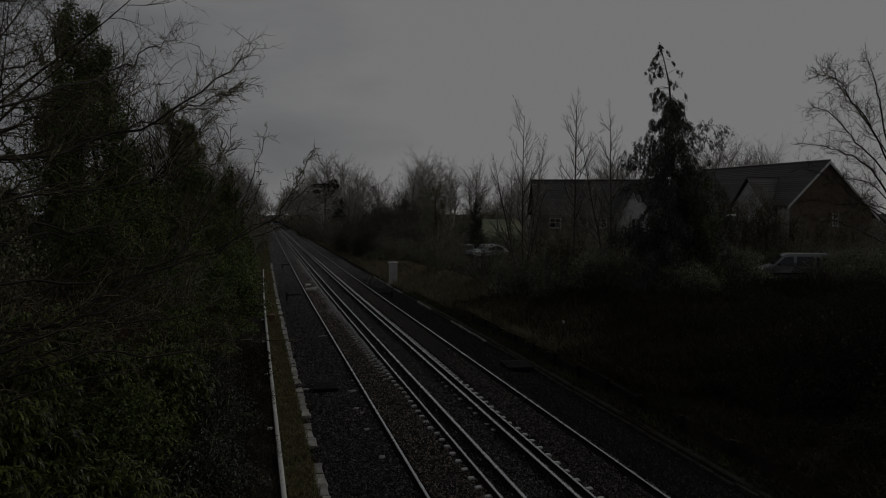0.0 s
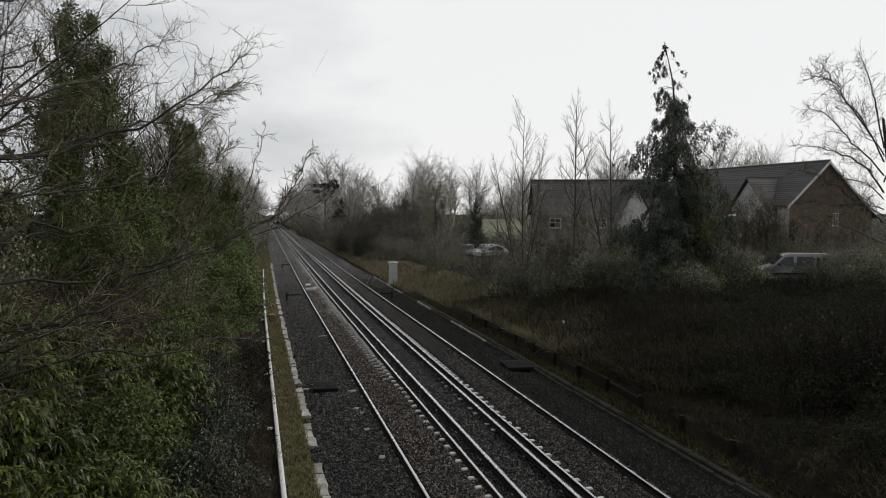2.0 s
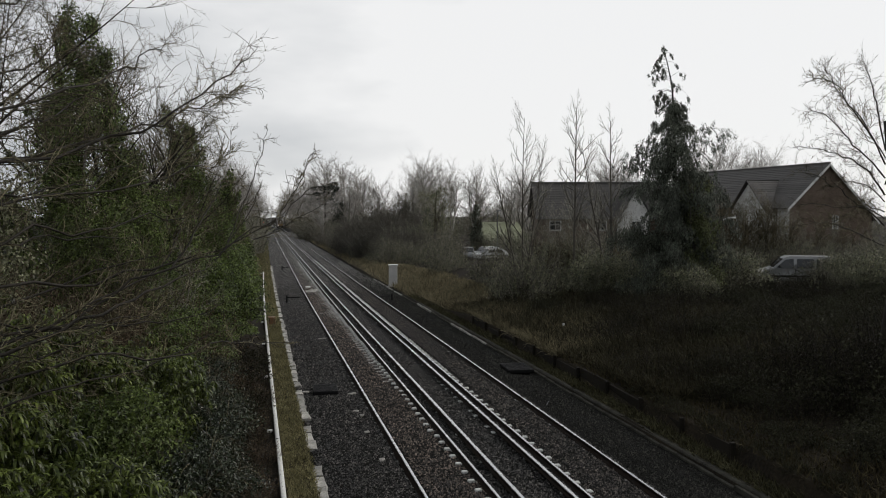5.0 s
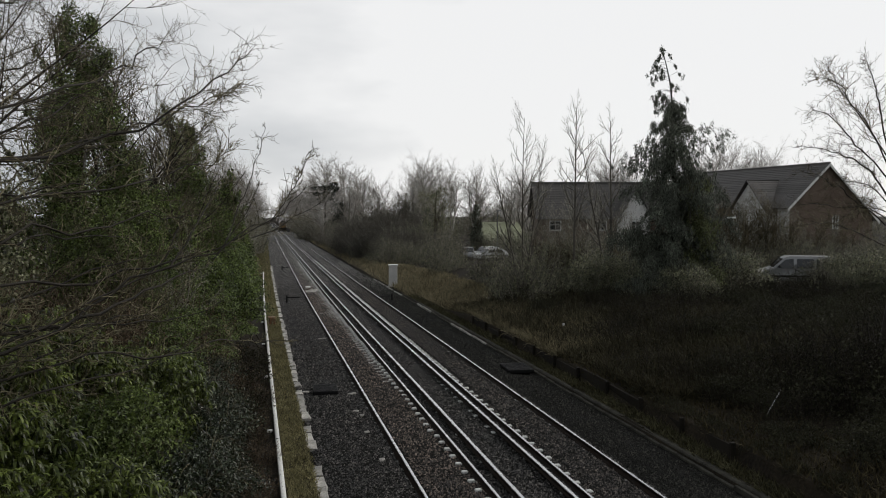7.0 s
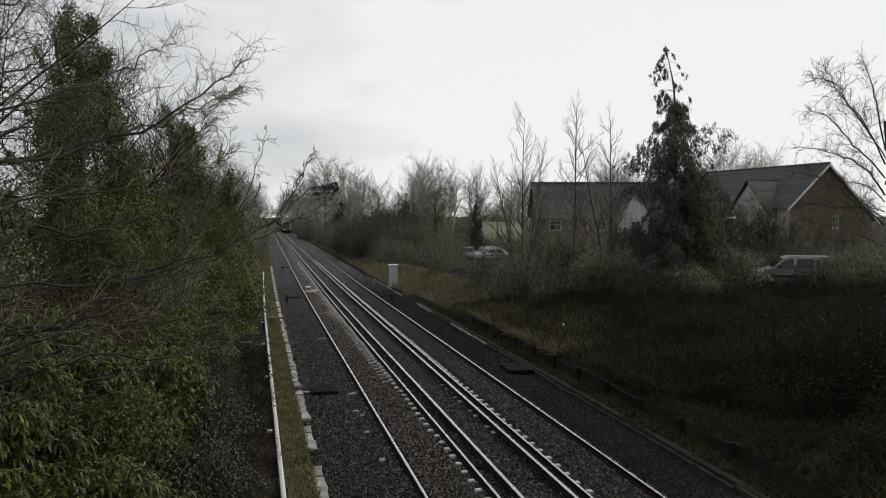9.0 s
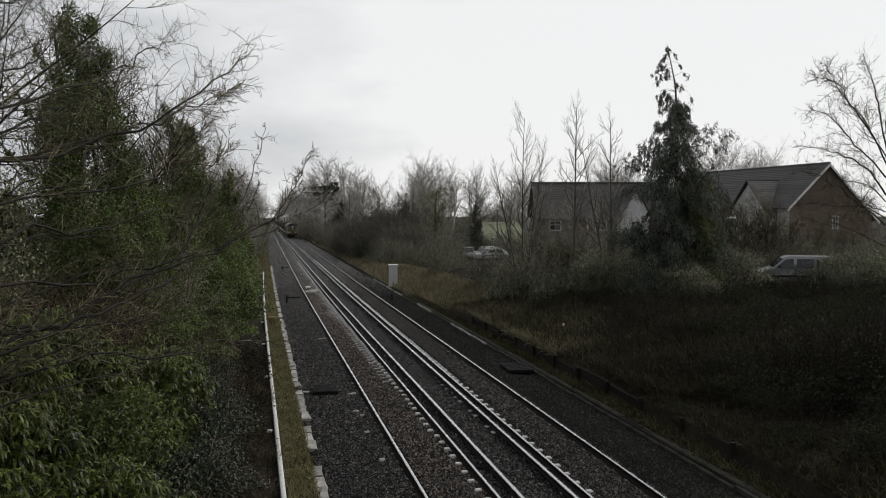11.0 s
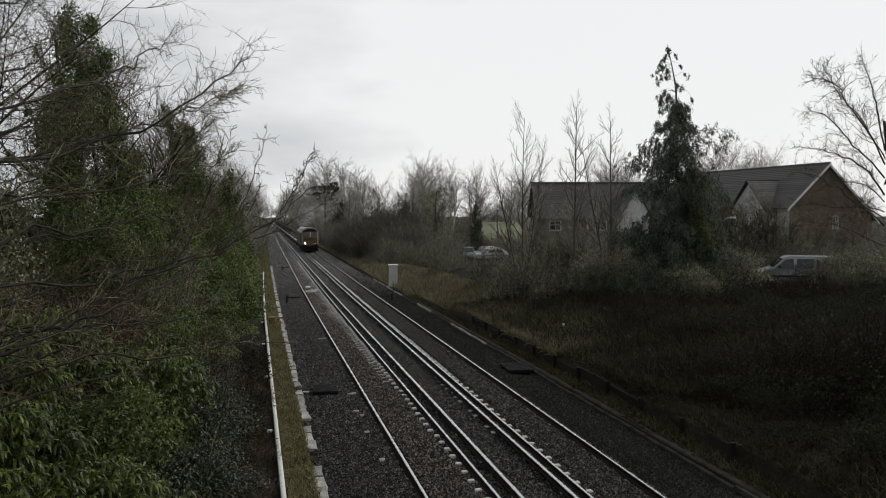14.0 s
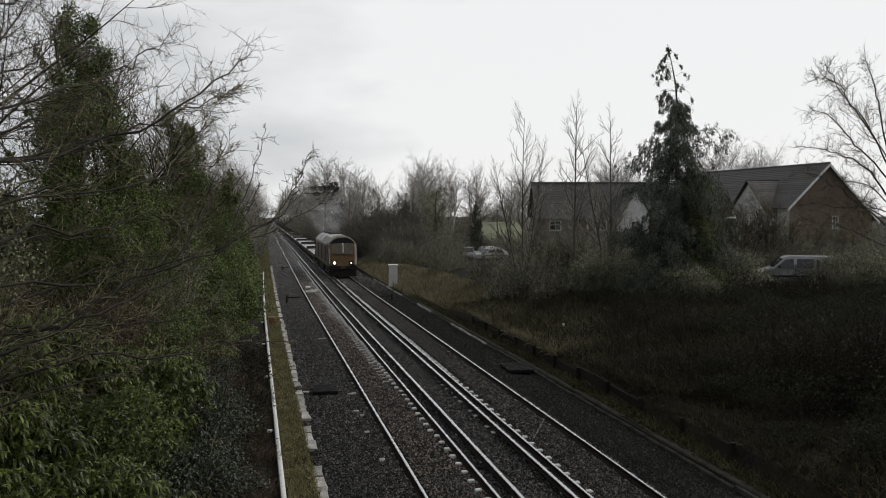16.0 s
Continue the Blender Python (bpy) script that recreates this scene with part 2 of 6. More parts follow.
M["headlight"] = glow("headlight_glow", (1.0, 0.86, 0.66), 14.0)
M["dimlight"] = glow("marker_glow", (1.0, 0.9, 0.75), 3.5)
M["red_light"] = glow("red_signal_glow", (1.0, 0.08, 0.06), 5.0)
# ---- mesh tools ----


def link_mesh(name, verts, faces, material, parent=None, label="", smooth=False):
    """A mesh object from vertex and face arrays (all faces with the same count of corners)."""
    v, f = np.asarray(verts, dtype=np.float32).reshape(-1, 3), np.asarray(faces, dtype=np.int32)
    me = bpy.data.meshes.new(name)
    me.vertices.add(len(v))
    me.vertices.foreach_set("co", v.ravel())
    me.loops.add(f.size)
    me.loops.foreach_set("vertex_index", f.ravel())
    me.polygons.add(len(f))
    me.polygons.foreach_set("loop_start", np.arange(0, f.size, f.shape[1], dtype=np.int32))
    me.update(calc_edges=True)
    if smooth:
        me.polygons.foreach_set("use_smooth", np.ones(len(f), dtype=bool))
    me.materials.append(material)
    ob = new(name, me)
    if parent:
        ob.parent = parent
    if label:
        ob["label"] = label
    if parent and name in ("foliage", "brushwood", "branchwork", "stemwork", "ivy_foliage"):
        ob["kind"] = "stuff"
    return ob


def part(name, bm, material, parent=None, label="", smooth=False):
    me = bpy.data.meshes.new(name)
    bmesh.ops.recalc_face_normals(bm, faces=bm.faces)
    bm.to_mesh(me)
    bm.free()
    if smooth:
        me.polygons.foreach_set("use_smooth", np.ones(len(me.polygons), dtype=bool))
    me.materials.append(material)
    ob = new(name, me)
    if parent:
        ob.parent = parent
    if label:
        ob["label"] = label
    return ob


def share(name, source, parent, m):
    """Another object on the mesh of source."""
    ob = new(name, source.data)
    ob.parent = parent
    ob.matrix_basis = m
    return ob


def thing(name, m, label, category, group="", kind=""):
    ob = new(name)
    ob.empty_display_size = 0.3
    ob.matrix_basis = m
    return tagged(ob, label, category, group, kind)


def box(bm, x0, x1, y0, y1, z0, z1, bevel=0.0):
    g = bmesh.ops.create_cube(bm, size=1.0, matrix=Matrix.Translation(((x0 + x1) / 2, (y0 + y1) / 2, (z0 + z1) / 2)) @ Matrix.Diagonal((x1 - x0, y1 - y0, z1 - z0, 1)))
    if bevel:
        vs = set(g["verts"])
        es = [e for e in bm.edges if e.verts[0] in vs and e.verts[1] in vs]
        bmesh.ops.bevel(bm, geom=es, offset=bevel, segments=1, affect="EDGES")
    return bm


def boxes(*args, bevel=0.0):
    bm = bmesh.new()
    for a in args:
        box(bm, *a, bevel=bevel)
    return bm


def rod(bm, p, q, r, r2=None, n=8):
    p, q = Vector(p), Vector(q)
    d = q - p
    m = Matrix.Translation((p + q) / 2) @ d.to_track_quat("Z", "Y").to_matrix().to_4x4()
    bmesh.ops.create_cone(bm, cap_ends=True, segments=n, radius1=r, radius2=r if r2 is None else r2, depth=d.length, matrix=m)
    return bm


def rods(*args, n=8):
    bm = bmesh.new()
    for a in args:
        rod(bm, *a, n=n)
    return bm


def prism(outline, y0, y1):
    """A bmesh: an outline of (x, z) drawn out from y0 to y1."""
    bm = bmesh.new()
    a = [bm.verts.new((x, y0, z)) for x, z in outline]
    b = [bm.verts.new((x, y1, z)) for x, z in outline]
    n = len(a)
    bm.faces.new(a)
    bm.faces.new(b[::-1])
    for i in range(n):
        bm.faces.new((a[i], b[i], b[(i + 1) % n], a[(i + 1) % n]))
    return bm


def tubes(lines, sides=3):
    """Vertices and faces of tapered tubes. lines: (points, radii)."""
    groups = {}
    for pts, rad in lines:
        groups.setdefault(len(pts), []).append((pts, rad))
    av, af, base = [], [], 0
    ang = np.arange(sides) * 2 * np.pi / sides
    for m, items in groups.items():
        p = np.array([[tuple(q) for q in i[0]] for i in items], dtype=np.float32)
        r = np.array([i[1] for i in items], dtype=np.float32)
        d = np.gradient(p, axis=1)
        d /= np.linalg.norm(d, axis=2, keepdims=True) + 1e-9
        ref = np.where(np.abs(d[:, :, 2:3]) > 0.9, np.array([1.0, 0, 0]), np.array([0, 0, 1.0]))
        s = np.cross(d, ref)
        s /= np.linalg.norm(s, axis=2, keepdims=True) + 1e-9
        u = np.cross(s, d)
        ring = p[:, :, None, :] + r[:, :, None, None] * (np.cos(ang)[None, None, :, None] * s[:, :, None, :] + np.sin(ang)[None, None, :, None] * u[:, :, None, :])
        t = len(items)
        idx = base + np.arange(t * m * sides).reshape(t, m, sides)
        a, b = idx[:, :-1, :], idx[:, 1:, :]
        af.append(np.stack([a, np.roll(a, -1, axis=2), np.roll(b, -1, axis=2), b], axis=-1).reshape(-1, 4))
        av.append(ring.reshape(-1, 3))
        base += t * m * sides
    return np.concatenate(av), np.concatenate(af)


def leaf_mesh(c, d, up, length, width, droop=0.25, simple=False):
    """Folded leaves of two segments: centres, directions, upward hints, lengths, widths. Returns vertices and triangles."""
    n = len(c)
    d = d / (np.linalg.norm(d, axis=1, keepdims=True) + 1e-9)
    s = np.cross(d, up)
    s /= np.linalg.norm(s, axis=1, keepdims=True) + 1e-9
    w = np.cross(s, d)
    length, width = np.asarray(length).reshape(-1, 1), np.asarray(width).reshape(-1, 1)
    mid = c + d * length * 0.45 + w * length * droop * 0.12
    tip = c + d * length - w * length * droop
    left, right = mid + s * width * 0.5 + w * width * 0.15, mid - s * width * 0.5 + w * width * 0.15
    if simple:
        v = np.stack([c, left, tip, right], axis=1).reshape(-1, 3)
        f = np.array([[0, 1, 2], [0, 2, 3]])
        return v, (f[None] + 4 * np.arange(n)[:, None, None]).reshape(-1, 3)
    v = np.stack([c, left, mid, right, tip], axis=1).reshape(-1, 3)
    f = np.array([[0, 1, 2], [0, 2, 3], [1, 4, 2], [2, 4, 3]])
    return v, (f[None] + 5 * np.arange(n)[:, None, None]).reshape(-1, 3)


def unit(rng, n):
    v = rng.normal(size=(n, 3))
    return v / np.linalg.norm(v, axis=1, keepdims=True)


def grow(rng, p, d, length, r, level, spec, out):
    """A branch with its side branches, appended to out[level]. spec: per level (points, wobble, lift, children, child length, child angle)."""
    pts_n, wobble, lift, kids, klen, kang = spec[level]
    step = length / (pts_n - 1)
    pts, dirs = [p.copy()], [d.copy()]
    for i in range(pts_n - 1):
        d = (d + Vector((rng.uniform(-1, 1), rng.uniform(-1, 1), rng.uniform(-1, 1))) * wobble + Vector((0, 0, lift))).normalized()
        p = p + d * step
        pts.append(p)
        dirs.append(d)
    out[level].append((pts, [max(r * (1 - 0.85 * i / (pts_n - 1)), 0.002) for i in range(pts_n)]))
    if level + 1 >= len(spec) or not kids:
        return
    count = max(1, round(kids * rng.uniform(0.75, 1.25)))
    start = 0.3 if level == 0 else 0.12
    for k in range(count):
        f = start + (1 - start) * (k + rng.random()) / count
        i = min(int(f * (pts_n - 1)), pts_n - 2)
        q = pts[i].lerp(pts[i + 1], f * (pts_n - 1) - i)
        ax = dirs[i].orthogonal().normalized()
        ax.rotate(Matrix.Rotation(rng.uniform(0, 2 * math.pi), 3, dirs[i]))
        nd = dirs[i].copy()
        nd.rotate(Matrix.Rotation(radians(kang * rng.uniform(0.7, 1.3)), 3, ax))
        grow(rng, q, nd, length * klen * (1.15 - 0.65 * f) * rng.uniform(0.7, 1.2), r * (1 - 0.8 * f) * 0.6 + 0.002, level + 1, spec, out)


def skeleton_tree(seed, height, r, spec, lean=(0, 0)):
    rng = random.Random(seed)
    out = [[] for _ in spec]
    grow(rng, Vector((0, 0, -0.3)), Vector((lean[0], lean[1], 1)).normalized(), height, r, 0, spec, out)
    return out


def bare_tree(m, seed, height, r, spec, label, bark="bark", twig="twig", lean=(0, 0), stems=1, name="bare_tree", group="", thick=1.0):
    """A leafless tree: trunk, limbs and fine twigs as three meshes."""
    root = thing(name, m, label, "tree", group)
    outs = [skeleton_tree(seed + 100 * i, height * (1 - 0.13 * i), r, spec, (lean[0] + (0.22 * math.cos(2.4 * i + seed) if i else 0), lean[1] + (0.22 * math.sin(2.4 * i + seed) if i else 0))) for i in range(stems)]
    lv = [[l for o in outs for l in o[k]] for k in range(len(spec))]
    link_mesh("trunk", *tubes(lv[0], 8), M[bark], root, smooth=True)
    if len(lv) > 1:
        link_mesh("branchwork", *tubes(lv[1], 5), M[bark], root, smooth=True)
    fine = [(p, [x * thick for x in q]) for l in lv[2:] for p, q in l]
    if fine:
        link_mesh("brushwood", *tubes(fine, 3), M[twig], root)
    return root


def lumps(rng, n, rx, ry, rz, base=0.0):
    """Centres and radii of the leafy lumps that make up a shrub, in its own space."""
    a, h = rng.uniform(0, 2 * np.pi, n), rng.uniform(0.25, 1.0, n)
    q = np.sqrt(1 - (h * 0.85) ** 2) * rng.uniform(0.3, 0.85, n)
    c = np.stack([np.cos(a) * q * rx, np.sin(a) * q * ry, base + h * rz * 0.85], axis=1)
    return c, rng.uniform(0.22, 0.42, n) * min(rx, ry, rz)


def bush(m, seed, rx, ry, rz, count, length, width, leaf, label, name="bush", droop=0.3, stems=14, group="", category="bush", stem="twig", twigs=0, hang=0.3):
    """A shrub: arching stems and leaves in uneven lumps with gaps."""
    rng = np.random.default_rng(seed)
    root = thing(name, m, label, category, group)
    c, r = lumps(rng, 26, rx, ry, rz)
    k = rng.integers(0, len(c), count)
    dirs = unit(rng, count)
    dirs[:, 2] = np.abs(dirs[:, 2]) * 0.9 - 0.25
    place = c[k] + dirs * (r[k] * rng.uniform(0.55, 1.12, count))[:, None] * np.array([1.25, 1.25, 0.95])
    place[:, 2] = np.maximum(place[:, 2], 0.05)
    d = dirs * 0.7 + unit(rng, count) * 0.8 + np.array([0, 0, -hang])
    L = length * rng.uniform(0.6, 1.3, count)
    link_mesh("foliage", *leaf_mesh(place, d, dirs + unit(rng, count) * 0.6 + np.array([0, 0, 0.6]), L, width * L / length, droop, length < 0.1), M[leaf], root)
    lines = []
    for i in range(stems + twigs):
        j = rng.integers(0, len(c))
        far = c[j] + unit(rng, 1)[0] * r[j] * (1.0 if i < stems else 1.5)
        foot = np.array([rng.normal() * rx * 0.25, rng.normal() * ry * 0.25, -0.2]) if i < stems else c[j] * np.array([0.9, 0.9, 0.8])
        bow = np.array([0, 0, 0.25 * rz]) + rng.normal(size=3) * 0.12
        f = np.linspace(0, 1, 6)[:, None]
        pts = foot * (1 - f) + far * f + bow * (4 * f * (1 - f)) * 0.5
        lines.append((pts, np.linspace(0.022 if i < stems else 0.009, 0.004, 6)))
    link_mesh("stemwork", *tubes(lines, 3), M[stem], root)
    return root


def drooping_shrub(m, seed, rx, ry, rz, shoots, label, leaf="laurel", length=0.2, width=0.036, group=""):
    """An evergreen whose shoot tips each carry a whorl of long leaves that arch over and hang."""
    rng = np.random.default_rng(seed)
    root = thing("bush", m, label, "bush", group)
    c, r = lumps(rng, 17, rx, ry, rz)
    k = rng.integers(0, len(c), shoots)
    out = unit(rng, shoots)
    out[:, 2] = np.abs(out[:, 2]) * 1.1 - 0.2
    tip = c[k] + out * (r[k] * rng.uniform(0.72, 1.1, shoots))[:, None] * np.array([1.3, 1.3, 1.0])
    tip[:, 2] = np.maximum(tip[:, 2], 0.1)
    per = 11
    n = shoots * per
    base = np.repeat(tip, per, axis=0) + rng.normal(size=(n, 3)) * 0.012
    a = rng.uniform(0, 2 * np.pi, n)
    radial = np.stack([np.cos(a), np.sin(a), np.zeros(n)], axis=1) + np.repeat(out, per, axis=0) * 0.45
    radial /= np.linalg.norm(radial, axis=1, keepdims=True)
    across = np.cross(radial, np.array([0, 0, 1.0])) + rng.normal(size=(n, 3)) * 0.25
    across /= np.linalg.norm(across, axis=1, keepdims=True)
    L = (length * rng.uniform(0.55, 1.25, n))[:, None]
    up, sag = rng.uniform(0.1, 0.75, n)[:, None], rng.uniform(0.5, 1.35, n)[:, None]
    rows = []
    for t, w in ((0.0, 0.25), (0.3, 0.95), (0.65, 0.9), (1.0, 0.08)):
        p = base + radial * L * (t - 0.28 * t * t) + np.array([0, 0, 1.0]) * L * (up * t - sag * t * t)
        rows += [p - across * width * w * 0.5, p + across * width * w * 0.5]
    v = np.stack(rows, axis=1).reshape(-1, 3)
    f = np.array([[0, 1, 3, 2], [2, 3, 5, 4], [4, 5, 7, 6]])
    link_mesh("foliage", v, (f[None] + 8 * np.arange(n)[:, None, None]).reshape(-1, 4), M[leaf], root, smooth=True)
    lines = []
    for i in range(60):
        j = rng.integers(0, shoots)
        foot, far = np.array([rng.normal() * rx * 0.2, rng.normal() * ry * 0.2, -0.2]), tip[j]
        g = np.linspace(0, 1, 5)[:, None]
        lines.append((foot * (1 - g) + far * g + np.array([0, 0, 0.3 * rz]) * (2 * g * (1 - g)), np.linspace(0.018, 0.004, 5)))
    link_mesh("stemwork", *tubes(lines, 3), M["twig"], root)
    return root


def thicket(m, seed, rx, ry, rz, count, label, twig="russet_twig", leaf="", leaves=0, name="thicket", group="", r=0.006, length=0.07):
    """A tangle of thin leafless shoots, some with dead leaves."""
    rng = np.random.default_rng(seed)
    root = thing(name, m, label, "thicket", group)
    a, q = rng.uniform(0, 2 * np.pi, count), np.sqrt(rng.uniform(0, 1, count))
    foot = np.stack([np.cos(a) * q * rx, np.sin(a) * q * ry, np.full(count, -0.2)], axis=1)
    h = rz * np.sqrt(np.clip(1.05 - q ** 2, 0.05, 1)) * rng.uniform(0.5, 1.1, count)
    lean = rng.normal(size=(count, 2)) * 0.32 + np.stack([np.cos(a), np.sin(a)], axis=1) * q[:, None] * 0.25
    lines, tips = [], []
    f = np.linspace(0, 1, 5)
    for i in range(count):
        wob = rng.normal(size=(5, 3)) * 0.06 * rz
        wob[0] = 0
        pts = np.stack([foot[i, 0] + lean[i, 0] * h[i] * f ** 1.5, foot[i, 1] + lean[i, 1] * h[i] * f ** 1.5, foot[i, 2] + h[i] * f], axis=1) + wob * 0.5
        lines.append((pts, np.linspace(r * 1.5, r * 0.4, 5)))
        for _ in range(4):
            j = rng.integers(1, 4)
            e = pts[j] + (unit(rng, 1)[0] * np.array([1, 1, 0.6]) + np.array([0, 0, 0.35])) * h[i] * rng.uniform(0.12, 0.3)
            mid = (pts[j] + e) / 2 + rng.normal(size=3) * 0.04 * h[i]
            lines.append((np.stack([pts[j], e]), np.array([r * 0.8, r * 0.3])))
            tips += [mid, e]
    link_mesh("brushwood", *tubes(lines, 3), M[twig], root)
    if leaves:
        tips = np.array(tips)
        k = rng.integers(0, len(tips), leaves)
        c = tips[k] + rng.normal(size=(leaves, 3)) * 0.06 * rz
        d = unit(rng, leaves) + np.array([0, 0, -0.4])
        L = length * rng.uniform(0.6, 1.4, leaves)
        link_mesh("foliage", *leaf_mesh(c, d, unit(rng, leaves) + np.array([0, 0, 0.5]), L, L * 0.55, 0.25, True), M[leaf], root)
    return root


def again(source, x, y, z, turn=0.0, size=1.0, tall=None):
    ob = copy_thing(source, pose(x, y, z, 0, 0, turn))
    ob.scale = (size, size, tall or size)
    return ob
# ---- the line's course: straight under the bridge, then bending right and falling away ----


def soft(y):
    return ((y - 45) + math.sqrt((y - 45) ** 2 + 400)) / 2


def bend(y):
    return 0.0132 * soft(y - 10)


def fall(y):
    return -0.0095 * soft(y)


def heading(y):
    e = 0.5
    return math.degrees(math.atan2(bend(y + e) - bend(y - e), 2 * e))


def steps(y0, y1, s0, growth, s1):
    ys, s = [y0], s0
    while ys[-1] < y1:
        ys.append(ys[-1] + s)
        s = min(s * growth, s1)
    return ys


def smooth(a, b, x):
    t = min(max((x - a) / (b - a), 0), 1)
    return t * t * (3 - 2 * t)


def plateau(y):
    return 1.15 - 1.5 * smooth(62, 100, y) + 1.2 * smooth(120, 200, y) + fall(y) * smooth(100, 160, y)


def height(u, y):
    """The ground's height at u metres right of the eye's line and y along it."""
    dz = fall(y)
    lump = noise.noise(Vector((u * 0.35, y * 0.35, 3))) * 0.22 + noise.noise(Vector((u * 1.4, y * 1.4, 9))) * 0.07
    if u < 0.4:
        k = smooth(0.4, -7.0, u)
        return dz - 0.05 + 2.4 * k + lump * smooth(0.2, -2, u)
    if u < 1.3:
        return dz - 0.05 + lump * 0.1
    if u < 10.65:
        return dz - 0.5
    if u < 11.42:
        return dz - 0.10 + lump * 0.15
    low = dz + 0.32 - 0.40 * smooth(44, 52, y)
    top = max(plateau(y), low + 0.1) if y < 130 else dz + 1.2
    return low + (top - low) * smooth(11.6, 19.0, u) + lump * smooth(11.5, 13, u) * (1 - 0.8 * smooth(24, 30, u))


def strip(name, section, ys, material, parent=None, label="", smooth_faces=False, closed=False):
    """A cross-section of (u, z) carried along the line's course."""
    n = len(section)
    v = [(u + bend(y), y, z + fall(y)) for y in ys for u, z in section]
    cols = range(n) if closed else range(n - 1)
    f = [(j * n + i, j * n + (i + 1) % n, (j + 1) * n + (i + 1) % n, (j + 1) * n + i) for j in range(len(ys) - 1) for i in cols]
    return link_mesh(name, v, f, material, parent, label, smooth_faces)


# ground: one sheet to the horizon
us = [-1500, -700, -350, -180, -90, -50, -32, -22, -16] + [-12 + 0.6 * i for i in range(20)] + [0.05, 0.35, 0.5, 0.9, 1.28, 1.34, 10.6, 10.66, 11.0, 11.36, 11.44] + [11.6 + 0.5 * i for i in range(20)] + [22, 23.5, 25, 28, 32, 38, 46, 58, 80, 120, 200, 400, 800, 1600]
gy = steps(-40, 2500, 0.7, 1.018, 200)
gv = [(u + bend(y), y, height(u, y)) for y in gy for u in us]
gn = len(us)
gf = [(j * gn + i, j * gn + i + 1, (j + 1) * gn + i + 1, (j + 1) * gn + i) for j in range(len(gy) - 1) for i in range(gn - 1)]
tagged(link_mesh("ground", gv, gf, M["earth"], smooth=True), "dark winter soil and leaf litter on the cutting's banks", "ground", kind="structure")

# ballast bed
X_A, X_B, X_E, X_F = 3.515, 5.02, 6.95, 8.455
X_C, X_D = 5.44, 6.55


def bed(u, y):
    z = -0.13
    for a, b in ((X_B - 0.5, X_B - 0.08), (X_E + 0.08, X_E + 0.42)):
        if a < u < b:
            z = -0.15 - 0.05 * smooth(27, 34, y)
    if abs(u - X_A) < 0.14 or abs(u - X_B) < 0.1 or abs(u - X_E) < 0.1 or abs(u - X_F) < 0.14:
        z = -0.17
    z -= 0.12 * smooth(X_F + 0.7, 10.4, u) + 0.05 * smooth(X_A - 0.6, 1.6, u)
    return z + noise.noise(Vector((u * 2.2, y * 2.2, 0))) * 0.022 + noise.noise(Vector((u * 11, y * 11, 5))) * 0.014


bu = [1.3 + 0.105 * i for i in range(90)]
by = steps(6, 900, 0.12, 1.011, 25)
bv = [(u + bend(y), y, fall(y) + bed(u, y)) for y in by for u in bu]
bn = len(bu)
bf = [(j * bn + i, j * bn + i + 1, (j + 1) * bn + i + 1, (j + 1) * bn + i) for j in range(len(by) - 1) for i in range(bn - 1)]
ballast = tagged(link_mesh("ballast", bv, bf, M["ballast"], smooth=True), "bed of wet crushed stone ballast, near-black for the gaps' shade", "ballast", kind="structure")

# loose ballast stones over the near bed
rng = np.random.default_rng(11)
n = 190000
sy = 13 + 67 * rng.uniform(0, 1, n) ** 1.9
sy[136000:] = 76 + 224 * rng.uniform(0, 1, 54000) ** 1.7
su = rng.uniform(1.4, 10.5, n)
sz = np.array([bed(a, b) + fall(b) for a, b in zip(su, sy)])
sx = su + np.array([bend(b) for b in sy])
octa = np.array([[1, 0, 0], [0, 1, 0], [-1, 0, 0], [0, -1, 0], [0, 0, 1.25], [0, 0, -0.8]])
of = np.array([[0, 1, 4], [1, 2, 4], [2, 3, 4], [3, 0, 4], [1, 0, 5], [2, 1, 5], [3, 2, 5], [0, 3, 5]])
sv = octa[None] * rng.uniform(0.012, 0.031, (n, 1, 3)) * (0.8 + sy / 60)[:, None, None] * rng.uniform(0.55, 1.4, (n, 6, 1))
q = rng.uniform(0, 2 * np.pi, n)
cq, sq = np.cos(q)[:, None], np.sin(q)[:, None]
sv = np.stack([sv[:, :, 0] * cq - sv[:, :, 1] * sq, sv[:, :, 0] * sq + sv[:, :, 1] * cq, sv[:, :, 2]], axis=2) + np.stack([sx, sy, sz], axis=1)[:, None, :]
# Stones far down the line get the colour paled for mist.
in_mist = (sy > 62 + 34 * rng.uniform(0, 1, n)) & (su < 10.5)
inside = ((su > X_A) & (su < X_B)) | ((su > X_E) & (su < X_F))
for name, pick, material, label in (("ballast_stones", ~inside & ~in_mist & (su <= X_F + 0.25), "stone", "loose wet angular ballast stones beside the rails"), ("dark_ballast_stones", ~in_mist & (su > X_F + 0.25), "dark_stone", "dark ballast stones on the bed's shoulder"), ("brown_ballast_stones", inside & ~in_mist & (su > 6), "brown_stone", "brown-grey ballast stones between the rails"), ("rusty_ballast_stones", inside & ~in_mist & (su < 6), "rusty_stone", "rust-stained ballast stones between the rails"), ("newer_ballast_stones", in_mist, "misted_stone", "far ballast stones paled to stand for mist")):
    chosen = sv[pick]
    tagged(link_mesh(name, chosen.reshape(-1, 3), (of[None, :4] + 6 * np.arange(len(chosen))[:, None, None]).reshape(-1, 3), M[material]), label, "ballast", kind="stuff")

